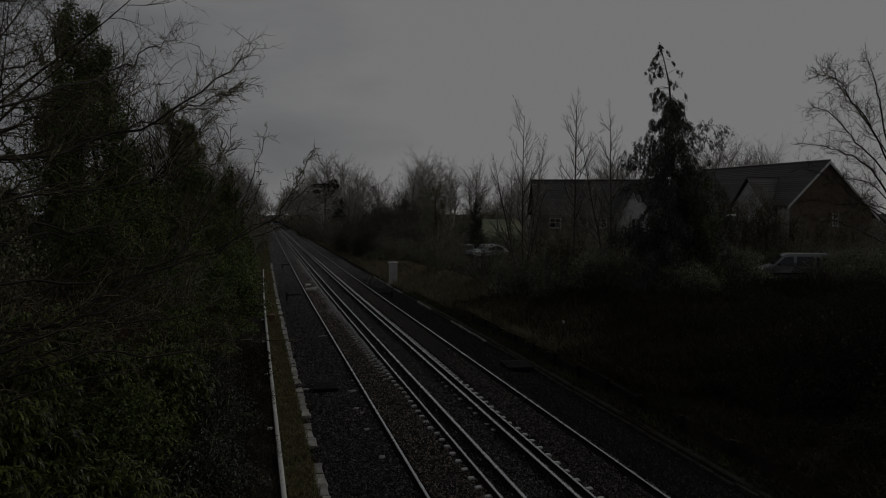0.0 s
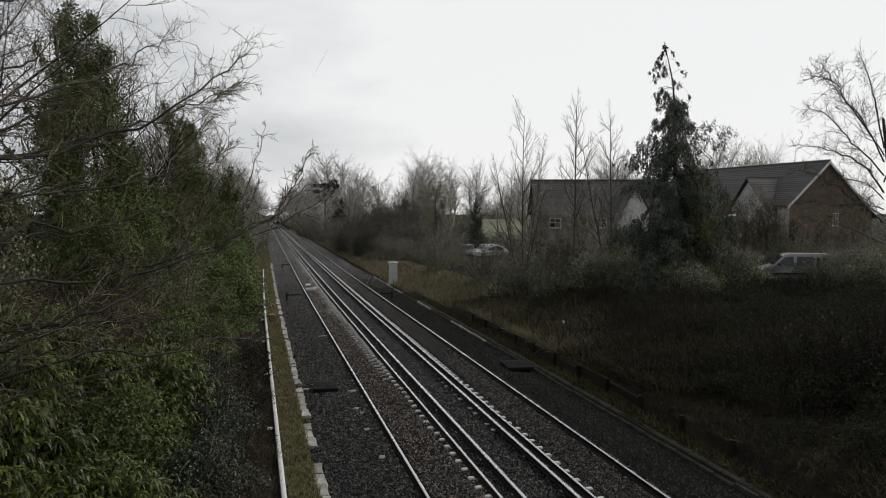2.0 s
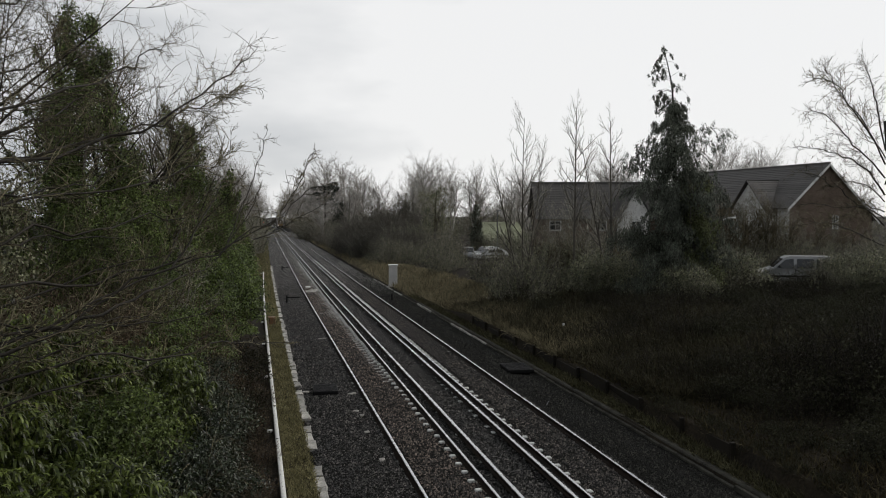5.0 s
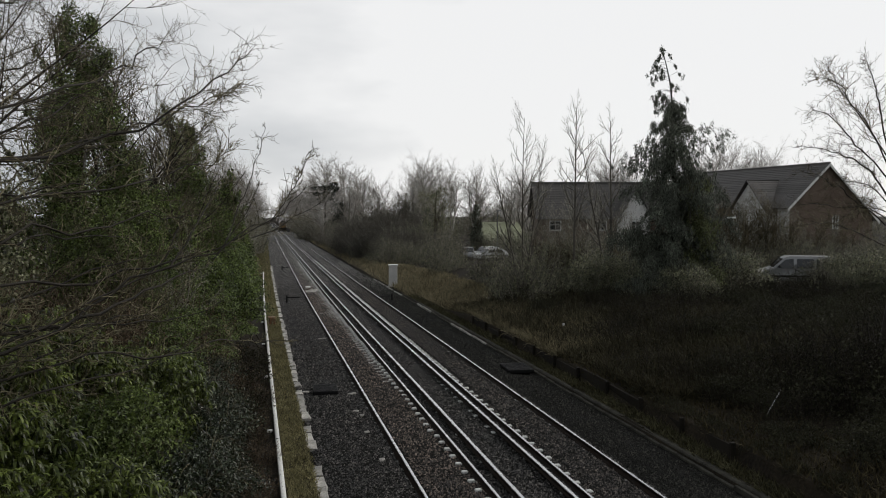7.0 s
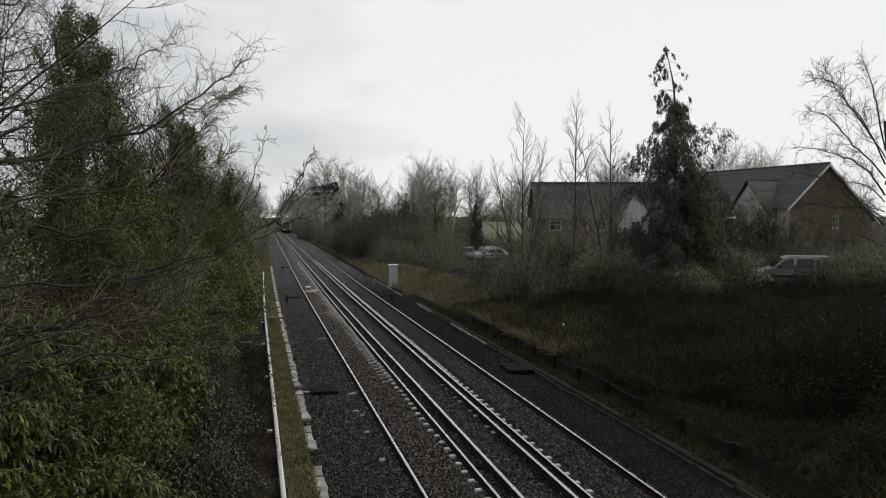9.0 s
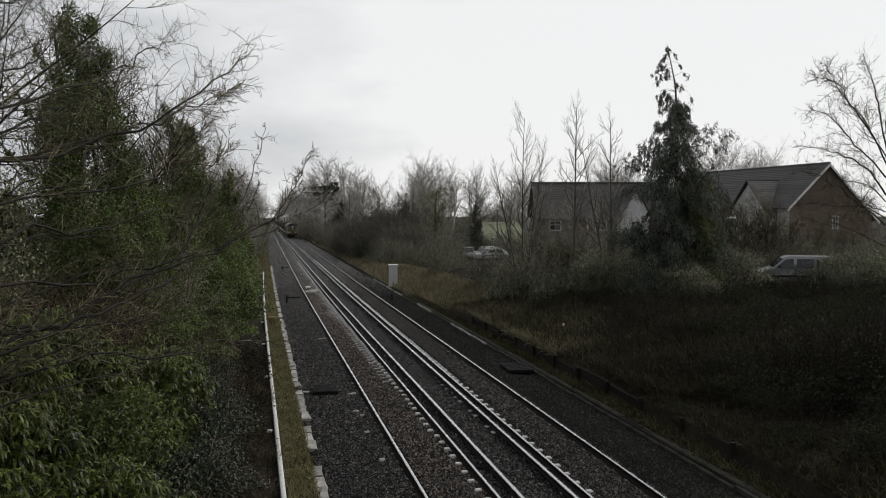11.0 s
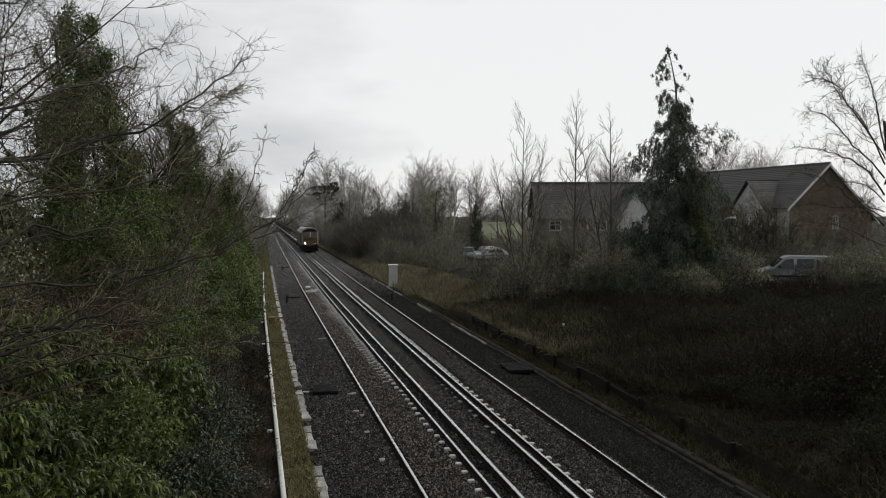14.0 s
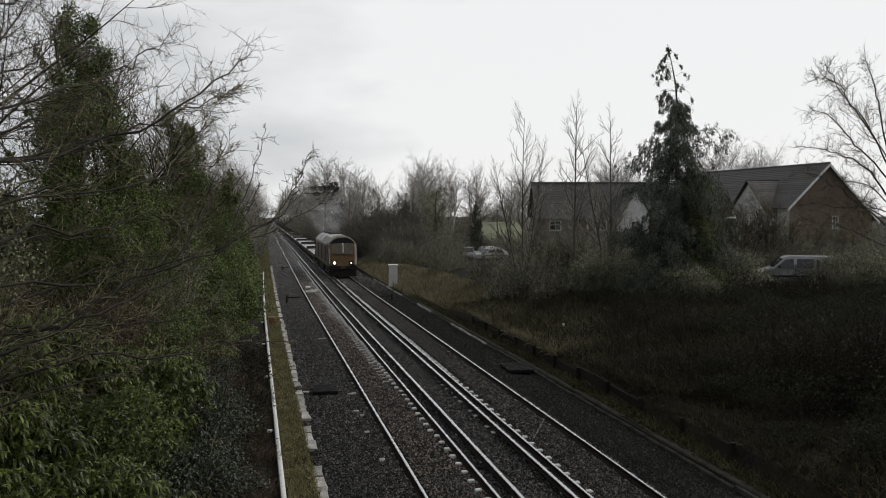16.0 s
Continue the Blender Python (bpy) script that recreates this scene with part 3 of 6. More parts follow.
# pale stone dust and chippings spilt along the left track
n = 9500
py = 46 + 95 * rng.uniform(0, 1, n) ** 1.2
pu = X_B - 0.1 - np.abs(rng.normal(size=n)) * 0.28 * (1 + 0.5 * np.sin(py * 0.9))
keep = (np.sin(py * 0.63) + np.sin(py * 1.7 + 1) > -0.9) & (pu > X_A + 0.15)
py, pu = py[keep], pu[keep]
n = len(py)
pz = np.array([bed(a, b) + fall(b) + 0.012 for a, b in zip(pu, py)])
px = pu + np.array([bend(b) for b in py])
pv = octa[None] * rng.uniform(0.03, 0.10, (n, 1, 3)) * np.array([1.0, 1.6, 0.25])
pv = pv + np.stack([px, py, pz], axis=1)[:, None, :]
tagged(link_mesh("stone_dust", pv.reshape(-1, 3), (of[None] + 6 * np.arange(n)[:, None, None]).reshape(-1, 3), M["pale_stone"]), "pale stone chippings spilt beside the rail", "ballast", kind="stuff")

# ---- the two tracks ----
track_y = steps(4, 900, 1.5, 1.02, 30)


def rail_section(u, low):
    """The outline of a flat-bottomed rail, its head at z = 0."""
    return [(u - 0.07, low), (u - 0.07, low + 0.015), (u - 0.012, low + 0.035), (u - 0.012, -0.045), (u - 0.035, -0.035), (u - 0.036, -0.006), (u - 0.028, 0.0),
            (u + 0.028, 0.0), (u + 0.036, -0.006), (u + 0.035, -0.035), (u + 0.012, -0.045), (u + 0.012, low + 0.035), (u + 0.07, low + 0.015), (u + 0.07, low)]


def railway_track(u_left, u_right, u_third, label):
    root = thing("railway_track", pose(0, 0, 0), label, "railway track", "running lines")
    for u in (u_left, u_right):
        rail = strip("rail", rail_section(u, -0.158), track_y, M["rail_web"], root, "steel running rail with a bright worn head", closed=True)
        strip("rail_head", [(u - 0.0345, -0.018), (u - 0.0375, -0.004), (u - 0.026, 0.004), (u + 0.026, 0.004), (u + 0.0375, -0.004), (u + 0.0345, -0.018)], track_y, M["rail_head"], rail, "polished running surface")
    third = strip("conductor_rail", [(u_third - 0.065, -0.07), (u_third - 0.065, -0.045), (u_third - 0.02, -0.03), (u_third - 0.02, 0.02), (u_third - 0.046, 0.03), (u_third - 0.046, 0.07), (u_third + 0.046, 0.07), (u_third + 0.046, 0.03), (u_third + 0.02, 0.02), (u_third + 0.02, -0.03), (u_third + 0.065, -0.045), (u_third + 0.065, -0.07)], track_y, M["rail_web"], root, "raised conductor rail", closed=True)
    strip("contact_face", [(u_third - 0.047, 0.05), (u_third - 0.047, 0.068), (u_third - 0.038, 0.075), (u_third + 0.038, 0.075), (u_third + 0.047, 0.068), (u_third + 0.047, 0.05)], track_y, M["rail_head"], third, "polished contact face")
    return root


down_track = railway_track(X_A, X_B, X_C, "railway track with bright rails on concrete sleepers in ballast")
up_track = railway_track(X_E, X_F, X_D, "railway track with bright rails carrying the goods train")


def sleepers(root, u_left, u_right, reach):
    mid = (u_left + u_right) / 2
    first = part("sleeper", boxes((-1.25, 1.25, -0.11, 0.11, -0.36, -0.165), bevel=0.02), M["sleeper"], root)
    clip = None
    k = 0
    y = 12.0
    while k < 230:
        m = pose(mid + bend(y) + (k * 37 % 11 - 5) * 0.006, y, fall(y), 0, 0, -heading(y))
        if k == 0:
            first.matrix_basis = m
        else:
            share("sleeper", first, root, m)
        y += 0.65
        k += 1
    pot = part("insulator", rods(((0, 0, -0.17), (0, 0, -0.08), 0.075, 0.06), n=8), M["porcelain"], root, "pale insulator under the conductor rail")
    third = X_C if u_left == X_A else X_D
    for i in range(40):
        y = 12.0 + 0.65 * 4 * i
        m = pose(third + bend(y), y, fall(y), 0, 0, -heading(y))
        if i == 0:
            pot.matrix_basis = m
        else:
            share("insulator", pot, root, m)
    # rail fastenings, seen as pale blocks beside the rail that lies open
    u = X_B - 0.19 if u_left == X_A else X_E + 0.2
    block = part("rail_fastening", boxes((-0.08, 0.08, -0.062, 0.062, -0.17, -0.09), bevel=0.02), M["porcelain"], root, "pale sleeper shoulder beside the rail")
    for i in range(150):
        y = 12.0 + 0.65 * i
        jitter = (i * 53 % 17 - 8) * 0.004
        m = pose(u + bend(y) + jitter, y + jitter * 0.6, fall(y) - abs(jitter) * 0.3, 0, 0, -heading(y))
        if i == 0:
            block.matrix_basis = m
        else:
            share("rail_fastening", block, root, m)
    if u_left == X_E:
        # sleeper ends showing beside the conductor rail
        end = part("sleeper_end", boxes((-0.09, 0.06, -0.10, 0.10, -0.2, -0.105), bevel=0.02), M["porcelain"], root, "pale sleeper end beside the conductor rail")
        for i in range(12):
            y = 22.4 + 0.65 * i
            m = pose(X_D - 0.06 + bend(y), y, fall(y) - 0.012 * (i % 3), 0, 0, -heading(y) + 5 * (i % 2))
            if i == 0:
                end.matrix_basis = m
            else:
                share("sleeper_end", end, root, m)
def on(x, y):
    return height(x - bend(y), y)


# ---- lineside: edging, white rail, kerb, boards ----
def edging_stones():
    root = thing("concrete_edging", pose(0, 0, 0), "crumbling pale concrete edging between grass and ballast", "edging", kind="structure")
    rng = random.Random(5)
    protos = []
    for i in range(5):
        bm = boxes((-0.125, 0.115, -0.40, 0.40, -0.25, -0.065), bevel=0.02)
        for v in bm.verts:
            v.co += Vector((rng.uniform(-1, 1), rng.uniform(-1, 1), rng.uniform(-1, 0.6))) * 0.034
        protos.append(part("edging_stone", bm, M["concrete"], root))
    y = 12.0
    k = 0
    while y < 100:
        if rng.random() > 0.06:
            p = protos[k % 5]
            m = pose(1.42 + bend(y) + rng.uniform(-0.03, 0.03), y, fall(y) + rng.uniform(-0.04, 0.01), rng.uniform(-1.5, 1.5), rng.uniform(-5, 5), -heading(y) + rng.uniform(-2.5, 2.5))
            if k < 5:
                p.matrix_basis = m
            else:
                share("edging_stone", p, root, m)
            k += 1
        y += 0.76 + rng.uniform(0, 0.06)


def white_rail():
    """A white-painted timber rail on short stakes along the grass."""
    root = thing("white_lineside_rail", pose(0, 0, 0), "long white-painted low rail beside the grass strip", "rail")
    ys = steps(6, 86, 2, 1.0, 2)
    strip("rail_board", [(0.485, -0.02), (0.485, 0.10), (0.495, 0.112), (0.585, 0.112), (0.595, 0.10), (0.595, -0.02)], ys, M["worn_white"], root, closed=True)
    first = part("stake", boxes((-0.03, 0.03, -0.03, 0.03, -0.4, 0.10), bevel=0.008), M["old_timber"], root)
    cap = part("bracket", boxes((-0.09, 0.05, -0.035, 0.035, 0.06, 0.13), bevel=0.01), M["white_paint"], root, "white bracket on a stake")
    for i in range(10):
        y = 15.5 + 7.6 * i
        m = pose(0.42 + bend(y), y, fall(y), 0, 0, -heading(y))
        m2 = pose(0.37 + bend(y), y, fall(y), 0, 0, -heading(y))
        if i == 0:
            first.matrix_basis, cap.matrix_basis = m, m2
        else:
            share("stake", first, root, m)
            share("bracket", cap, root, m2)


def ballast_kerb():
    root = thing("ballast_kerb", pose(0, 0, 0), "low worn concrete kerb holding the ballast", "kerb", kind="structure")
    rng = random.Random(8)
    first = part("kerb_stone", boxes((-0.05, 0.05, -0.44, 0.44, -0.35, -0.14), bevel=0.015), M["ledge"], root)
    pale = part("kerb_stone", boxes((-0.05, 0.05, -0.44, 0.44, -0.35, -0.12), bevel=0.02), M["concrete"], root)
    for i in range(82):
        y = 11 + 0.91 * i
        sink = 0.04 if (i // 7) % 3 else 0.0
        m = pose(10.60 + bend(y) + rng.uniform(-0.015, 0.015), y, fall(y) - sink + rng.uniform(-0.02, 0.01), 0, 0, -heading(y) + rng.uniform(-1, 1))
        if i == 0:
            first.matrix_basis = m
        elif i == 30:
            pale.matrix_basis = m
        else:
            share("kerb_stone", pale if 29 < i < 38 or 43 < i < 49 or 54 < i < 74 and i % 5 else first, root, m)


def kerb_ledge():
    ys = [11 + 0.5 * i for i in range(90)]
    tagged(strip("kerb_ledge", [(10.655, -0.09), (10.84, -0.086), (10.84, -0.3), (10.655, -0.3)], ys, M["ledge"], closed=True), "dirty concrete ledge behind the kerb", "kerb", kind="structure")


def retaining_boards():
    root = thing("retaining_wall", pose(0, 0, 0), "low retaining wall of dark old timber boards below the bank", "wall", kind="structure")
    rng = random.Random(9)
    first = part("board", boxes((-0.035, 0.035, -1.22, 1.22, -0.3, 0.36), bevel=0.012), M["old_timber"], root)
    post = part("post", boxes((-0.06, 0.06, -0.06, 0.06, -0.4, 0.43), bevel=0.012), M["old_timber"], root)
    for i in range(11):
        y = 19.5 + 2.5 * i
        m = pose(11.42 + rng.uniform(-0.03, 0.03) + bend(y), y, fall(y) + rng.uniform(-0.12, 0.05), rng.uniform(-1.5, 1.5), rng.uniform(-4, 9), rng.uniform(-2, 2))
        p = pose(11.34 + bend(y), y - 1.25, fall(y), 0, rng.uniform(-3, 3), 0)
        if i == 0:
            first.matrix_basis, post.matrix_basis = m, p
        else:
            share("board", first, root, m)
            share("post", post, root, p)


def lineside_bits():
    for x, y, w, d, lab in ((2.37, 28.9, 0.42, 0.62, "flat black rubber cover lying on the ballast"), (10.0, 31.2, 0.5, 0.75, "flat black cover lying on ballast beside the kerb")):
        c = thing("ballast_cover", pose(x, y, fall(y) - 0.15, 0, 0, -3), lab, "cover", "ballast covers")
        part("panel", boxes((-w, w, -d, d, 0, 0.14), bevel=0.02), M["black_rubber"], c)
        part("ribs", boxes(*[(-w + 0.04, w - 0.04, -d + 0.08 + 0.12 * i, -d + 0.11 + 0.12 * i, 0.138, 0.148) for i in range(int((2 * d - 0.1) / 0.12))]), M["black_rubber"], c)
    # location cabinet
    y = 68.2
    x, z = 11.2, fall(68.2) - 0.1
    c = thing("lineside_cabinet", pose(x, y, z, 0, 0, -4), "pale grey upright equipment cabinet with an overhanging lid", "cabinet")
    part("plinth", boxes((-0.37, 0.37, -0.32, 0.32, -0.3, 0.12), bevel=0.01), M["concrete"], c)
    part("body", boxes((-0.33, 0.33, -0.28, 0.28, 0.12, 1.72), bevel=0.015), M["board"], c)
    d = part("door", boxes((-0.29, 0.29, -0.30, -0.278, 0.18, 1.64), bevel=0.008), M["board"], c)
    part("handle", boxes((0.2, 0.235, -0.325, -0.3, 0.8, 0.95), bevel=0.006), M["steel"], d)
    part("lid", boxes((-0.40, 0.40, -0.35, 0.35, 1.72, 1.83), bevel=0.02), M["white_paint"], c, "white overhanging lid")
    # short marker posts
    for x, y, lab in ((9.2, 57.5, "short black marker post with a side arm"), (2.05, 58.0, "short black marker post with a side arm"), (2.5, 92.0, "short black marker post with a side arm")):
        p = thing("marker_post", pose(x + bend(y), y, fall(y) - 0.2), lab, "post", "marker posts")
        part("stem", boxes((-0.05, 0.05, -0.05, 0.05, 0, 0.55), bevel=0.01), M["black_rubber"], p)
        part("arm", boxes((-0.85 if x > 5 else 0.0, 0.0 if x > 5 else 0.9, -0.04, 0.04, 0.36, 0.43), bevel=0.01), M["black_rubber"], p)
    # rusty junction box in the grass
    y = 45.8
    j = thing("junction_box", pose(0.95, y, fall(y) - 0.08, 0, 0, 6), "small rusty brown junction box in the grass", "box")
    part("casing", boxes((-0.16, 0.16, -0.22, 0.22, 0, 0.42), bevel=0.02), M["orange"], j)
    part("cover", boxes((-0.18, 0.18, -0.24, 0.24, 0.42, 0.46), bevel=0.012), M["orange"], j)
    # pale crossing slabs and a magnet box inside the left track
    for i, (x, y) in enumerate(((4.15, 65.5),)):
        a = thing("track_plate", pose(x + bend(y), y, fall(y) - 0.13), "pale concrete plate lying between the rails", "plate")
        part("slab", boxes((-0.45, 0.35, -0.8, 0.7, 0, 0.04), (0.0, 0.6, 0.3, 1.6, 0, 0.035), bevel=0.02), M["concrete"], a)
    m = thing("track_magnet", pose(4.35, 69.0, fall(69) - 0.12), "pale boxed track magnet between the rails", "magnet")
    part("casing", boxes((-0.2, 0.2, -0.4, 0.4, 0, 0.1), bevel=0.02), M["white_paint"], m)
    # odd pale concrete blocks lying on the ballast
    block = None
    for i, (x, y, w) in enumerate(((1.7, 28.8, 0.10), (3.2, 40.7, 0.20), (3.22, 28.2, 0.15), (3.05, 25.7, 0.10), (3.14, 25.1, 0.10), (3.08, 20.5, 0.12), (3.06, 23.2, 0.06))):
        m = pose(x, y, fall(y) - 0.14, 0, 0, 17 * i)
        if block is None:
            block = thing("concrete_block", m, "small pale broken concrete block on the ballast", "block", "loose blocks")
            part("lump", boxes((-0.11, 0.11, -0.07, 0.07, 0, 0.05), bevel=0.012), M["concrete"], block)
        else:
            copy_thing(block, m).scale = (w / 0.12, 1, 1)
    # litter on the bank
    b = thing("litter", pose(14.0, 36.6, on(14.0, 36.6) + 0.30, 20, 30, 0), "small crumpled white plastic litter on the bank", "litter")
    bm = bmesh.new()
    bmesh.ops.create_icosphere(bm, subdivisions=2, radius=0.09)
    for v in bm.verts:
        v.co *= 0.7 + 0.5 * noise.noise(v.co * 14)
    part("wrapper", bm, M["white_paint"], b)


def signal(x, y, lit, label):
    z = fall(y)
    s = thing("railway_signal", pose(x, y, z - 0.2), label, "signal")
    part("mast", rods(((0, 0, 0), (0, 0, 5.2), 0.09, 0.08)), M["steel"], s)
    part("ladder", rods(((-0.25, 0.3, 0), (-0.25, 0.12, 4.4), 0.02), ((0.05, 0.3, 0), (0.05, 0.12, 4.4), 0.02), *[((-0.25, 0.3 - 0.018 * i, 0.4 * i + 0.3), (0.05, 0.3 - 0.018 * i, 0.4 * i + 0.3), 0.012) for i in range(10)], n=5), M["steel"], s)
    head = part("signal_head", boxes((-0.32, 0.32, -0.16, 0.06, 3.7, 5.3), bevel=0.05), M["loco_black"], s)
    part("lamp", rods(((0, -0.18, 4.05), (0, -0.155, 4.05), 0.15), n=14), M["red_light" if lit else "glass"], head, "glowing red lamp")
    part("lens", rods(((0, -0.18, 4.75), (0, -0.155, 4.75), 0.12), n=14), M["glass"], head)
    for z in (4.22, 4.92):
        part("hood", boxes((-0.2, 0.2, -0.45, -0.16, z, z + 0.03)), M["loco_black"], head)


# ---- houses ----
def window(parent, x, y, z, w, h, turn=0.0, panes=2):
    g = part("window", boxes((-w / 2 - 0.06, -w / 2 + 0.02, -0.06, 0.05, 0, h), (w / 2 - 0.02, w / 2 + 0.06, -0.06, 0.05, 0, h), (-w / 2, w / 2, -0.06, 0.05, h - 0.07, h), (-w / 2, w / 2, -0.06, 0.05, 0, 0.07),
                             *[(-w / 2 + w * i / panes - 0.03, -w / 2 + w * i / panes + 0.03, -0.055, 0.045, 0.05, h - 0.05) for i in range(1, panes)], (-w / 2, w / 2, -0.05, 0.04, h * 0.55, h * 0.55 + 0.05)), M["white_paint"], parent, "white-framed window")
    g.matrix_basis = pose(x, y, z, 0, 0, turn)
    part("pane", boxes((-w / 2, w / 2, -0.02, 0.0, 0.03, h - 0.03)), M["glass"], g)
    part("sill", boxes((-w / 2 - 0.1, w / 2 + 0.1, -0.14, 0.03, -0.09, -0.003)), M["concrete"], g)
    return g


def roof_slope(parent, x0, z0, x1, z1, y0, y1, courses, turned=False):
    """Tile courses, each a thin wedge overlapping the one below, from the eave (x0, z0) to the ridge (x1, z1)."""
    dx, dz = (x1 - x0) / courses, (z1 - z0) / courses
    outline = [(0, 0.05), (dx * 1.2, dz * 1.2 + 0.025), (dx * 1.2, dz * 1.2 - 0.05), (0, -0.02)]
    swap = Matrix(((0, 1, 0, 0), (1, 0, 0, 0), (0, 0, 1, 0), (0, 0, 0, 1)))
    first = None
    for i in range(courses):
        m = Matrix.Translation((x0 + dx * i, 0, z0 + dz * i))
        if turned:
            m = swap @ m
        if first is None:
            first = part("tile_course", prism(outline, y0, y1), M["tile"], parent)
            first.matrix_basis = m
        else:
            share("tile_course", first, parent, m)


def brick_house():
    h = thing("brick_house", pose(47.8, 68.0, 1.0), "brown brick house with white bargeboards and dark tiled roof", "house", "houses")
    wall = part("wall", prism([(0, -0.6), (0, 5.5), (3.8, 9.1), (8.7, 4.4), (8.7, -0.6)], 0, 23), M["brick"], h)
    roof_slope(h, -0.45, 5.05, 3.8, 9.2, -0.35, 23.3, 22)
    roof_slope(h, 9.2, 3.9, 3.8, 9.2, -0.35, 23.3, 26)
    part("ridge", rods(((3.8, -0.35, 9.2), (3.8, 23.3, 9.2), 0.13), n=6), M["tile"], h)
    for x0, z0 in ((-0.45, 5.0), (9.2, 3.85)):
        bm = bmesh.new()
        d = 0.55
        vs = [bm.verts.new((x, y, z)) for y in (-0.40, -0.34) for x, z in ((x0, z0 - d * 0.4), (3.8, 9.15 - d * 0.4), (3.8, 9.2), (x0, z0 + 0.05))]
        for f in ((0, 1, 2, 3), (7, 6, 5, 4), (0, 4, 5, 1), (1, 5, 6, 2), (2, 6, 7, 3), (3, 7, 4, 0)):
            bm.faces.new([vs[k] for k in f])
        part("bargeboard", bm, M["white_paint"], h, "white painted bargeboard")
    window(h, 4.75, -0.002, 3.2, 0.5, 1.2)
    # white boarding at the corner of the side wall
    first = part("weatherboard", prism([(-0.05, 0), (-0.02, 0.22), (0.0, 0.22), (0.0, 0)], 0.05, 1.9), M["board"], h, "white weatherboard")
    first.matrix_basis = pose(0, 0, 0.9)
    for i in range(1, 19):
        share("weatherboard", first, h, pose(0, 0, 0.9 + 0.225 * i))
    # wing with a white boarded gable towards the track
    swap = Matrix(((0, 1, 0, 0), (1, 0, 0, 0), (0, 0, 1, 0), (0, 0, 0, 1)))
    part("wing_wall", boxes((-0.9, 0.3, 2.1, 8.1, -0.6, 1.8)), M["brick"], h)
    part("wing_gable", prism([(2.1, 1.8), (2.1, 4.9), (5.1, 7.6), (8.1, 4.9), (8.1, 1.8)], -0.9, 0.3), M["board"], h, "white boarded gable").matrix_basis = swap
    for a, b in ((1.8, 5.1), (8.4, 5.1)):
        roof_slope(h, a, 4.6, b, 7.75, -1.25, 3.2, 14, True)
    batten = None
    for i in range(22):
        z = 1.9 + 0.2 * i
        w = 3.0 if z < 4.9 else 3.0 * (7.6 - z) / 2.7
        part("batten", boxes((-0.93, -0.9, 5.1 - w, 5.1 + w, z, z + 0.025)), M["board"], h)
    window(h, 0.0, 15.5, 2.9, 1.3, 1.2, -90)
    window(h, 0.0, 19.5, 2.9, 1.3, 1.2, -90)


def long_house():
    h = thing("tiled_house", pose(30.6, 87.6, -0.4, 0, 0, -12.0), "long brick house with dark tiled roof and white windows", "house", "houses")
    part("wall", boxes((0, 14.6, 0, 7.2, -0.6, 5.55)), M["brick"], h)
    swap = Matrix(((0, 1, 0, 0), (1, 0, 0, 0), (0, 0, 1, 0), (0, 0, 0, 1)))
    for a, b in ((-0.45, 3.6), (7.65, 3.6)):
        roof_slope(h, a, 5.4, b, 9.3, -0.5, 15.0, 20, True)
    part("gable_wall", prism([(0, 5.5), (3.6, 9.15), (7.2, 5.5)], 0, 14.6), M["brick"], h).matrix_basis = swap
    part("ridge", rods(((-0.5, 3.6, 9.33), (15.0, 3.6, 9.33), 0.13), n=6), M["tile"], h)
    part("gutter", boxes((-0.4, 15.0, -0.58, -0.44, 5.28, 5.42)), M["steel"], h, "grey gutter and fascia")
    for x in (1.75, 6.75):
        window(h, x, -0.002, 4.05, 1.15, 1.05, 0, 2)
        window(h, x, -0.002, 1.0, 1.4, 1.3, 0, 3)
    # white porch wing
    wing = part("porch_gable", prism([(8.5, -0.6), (8.5, 5.9), (9.95, 8.4), (11.4, 5.9), (11.4, -0.6)], -2.6, 0.2), M["board"], h, "white rendered gabled bay")
    for a in (8.2, 11.7):
        roof_slope(h, a, 5.45, 9.95, 8.55, -2.9, 3.0, 10)
    window(h, 9.95, -2.604, 3.9, 0.9, 1.2)


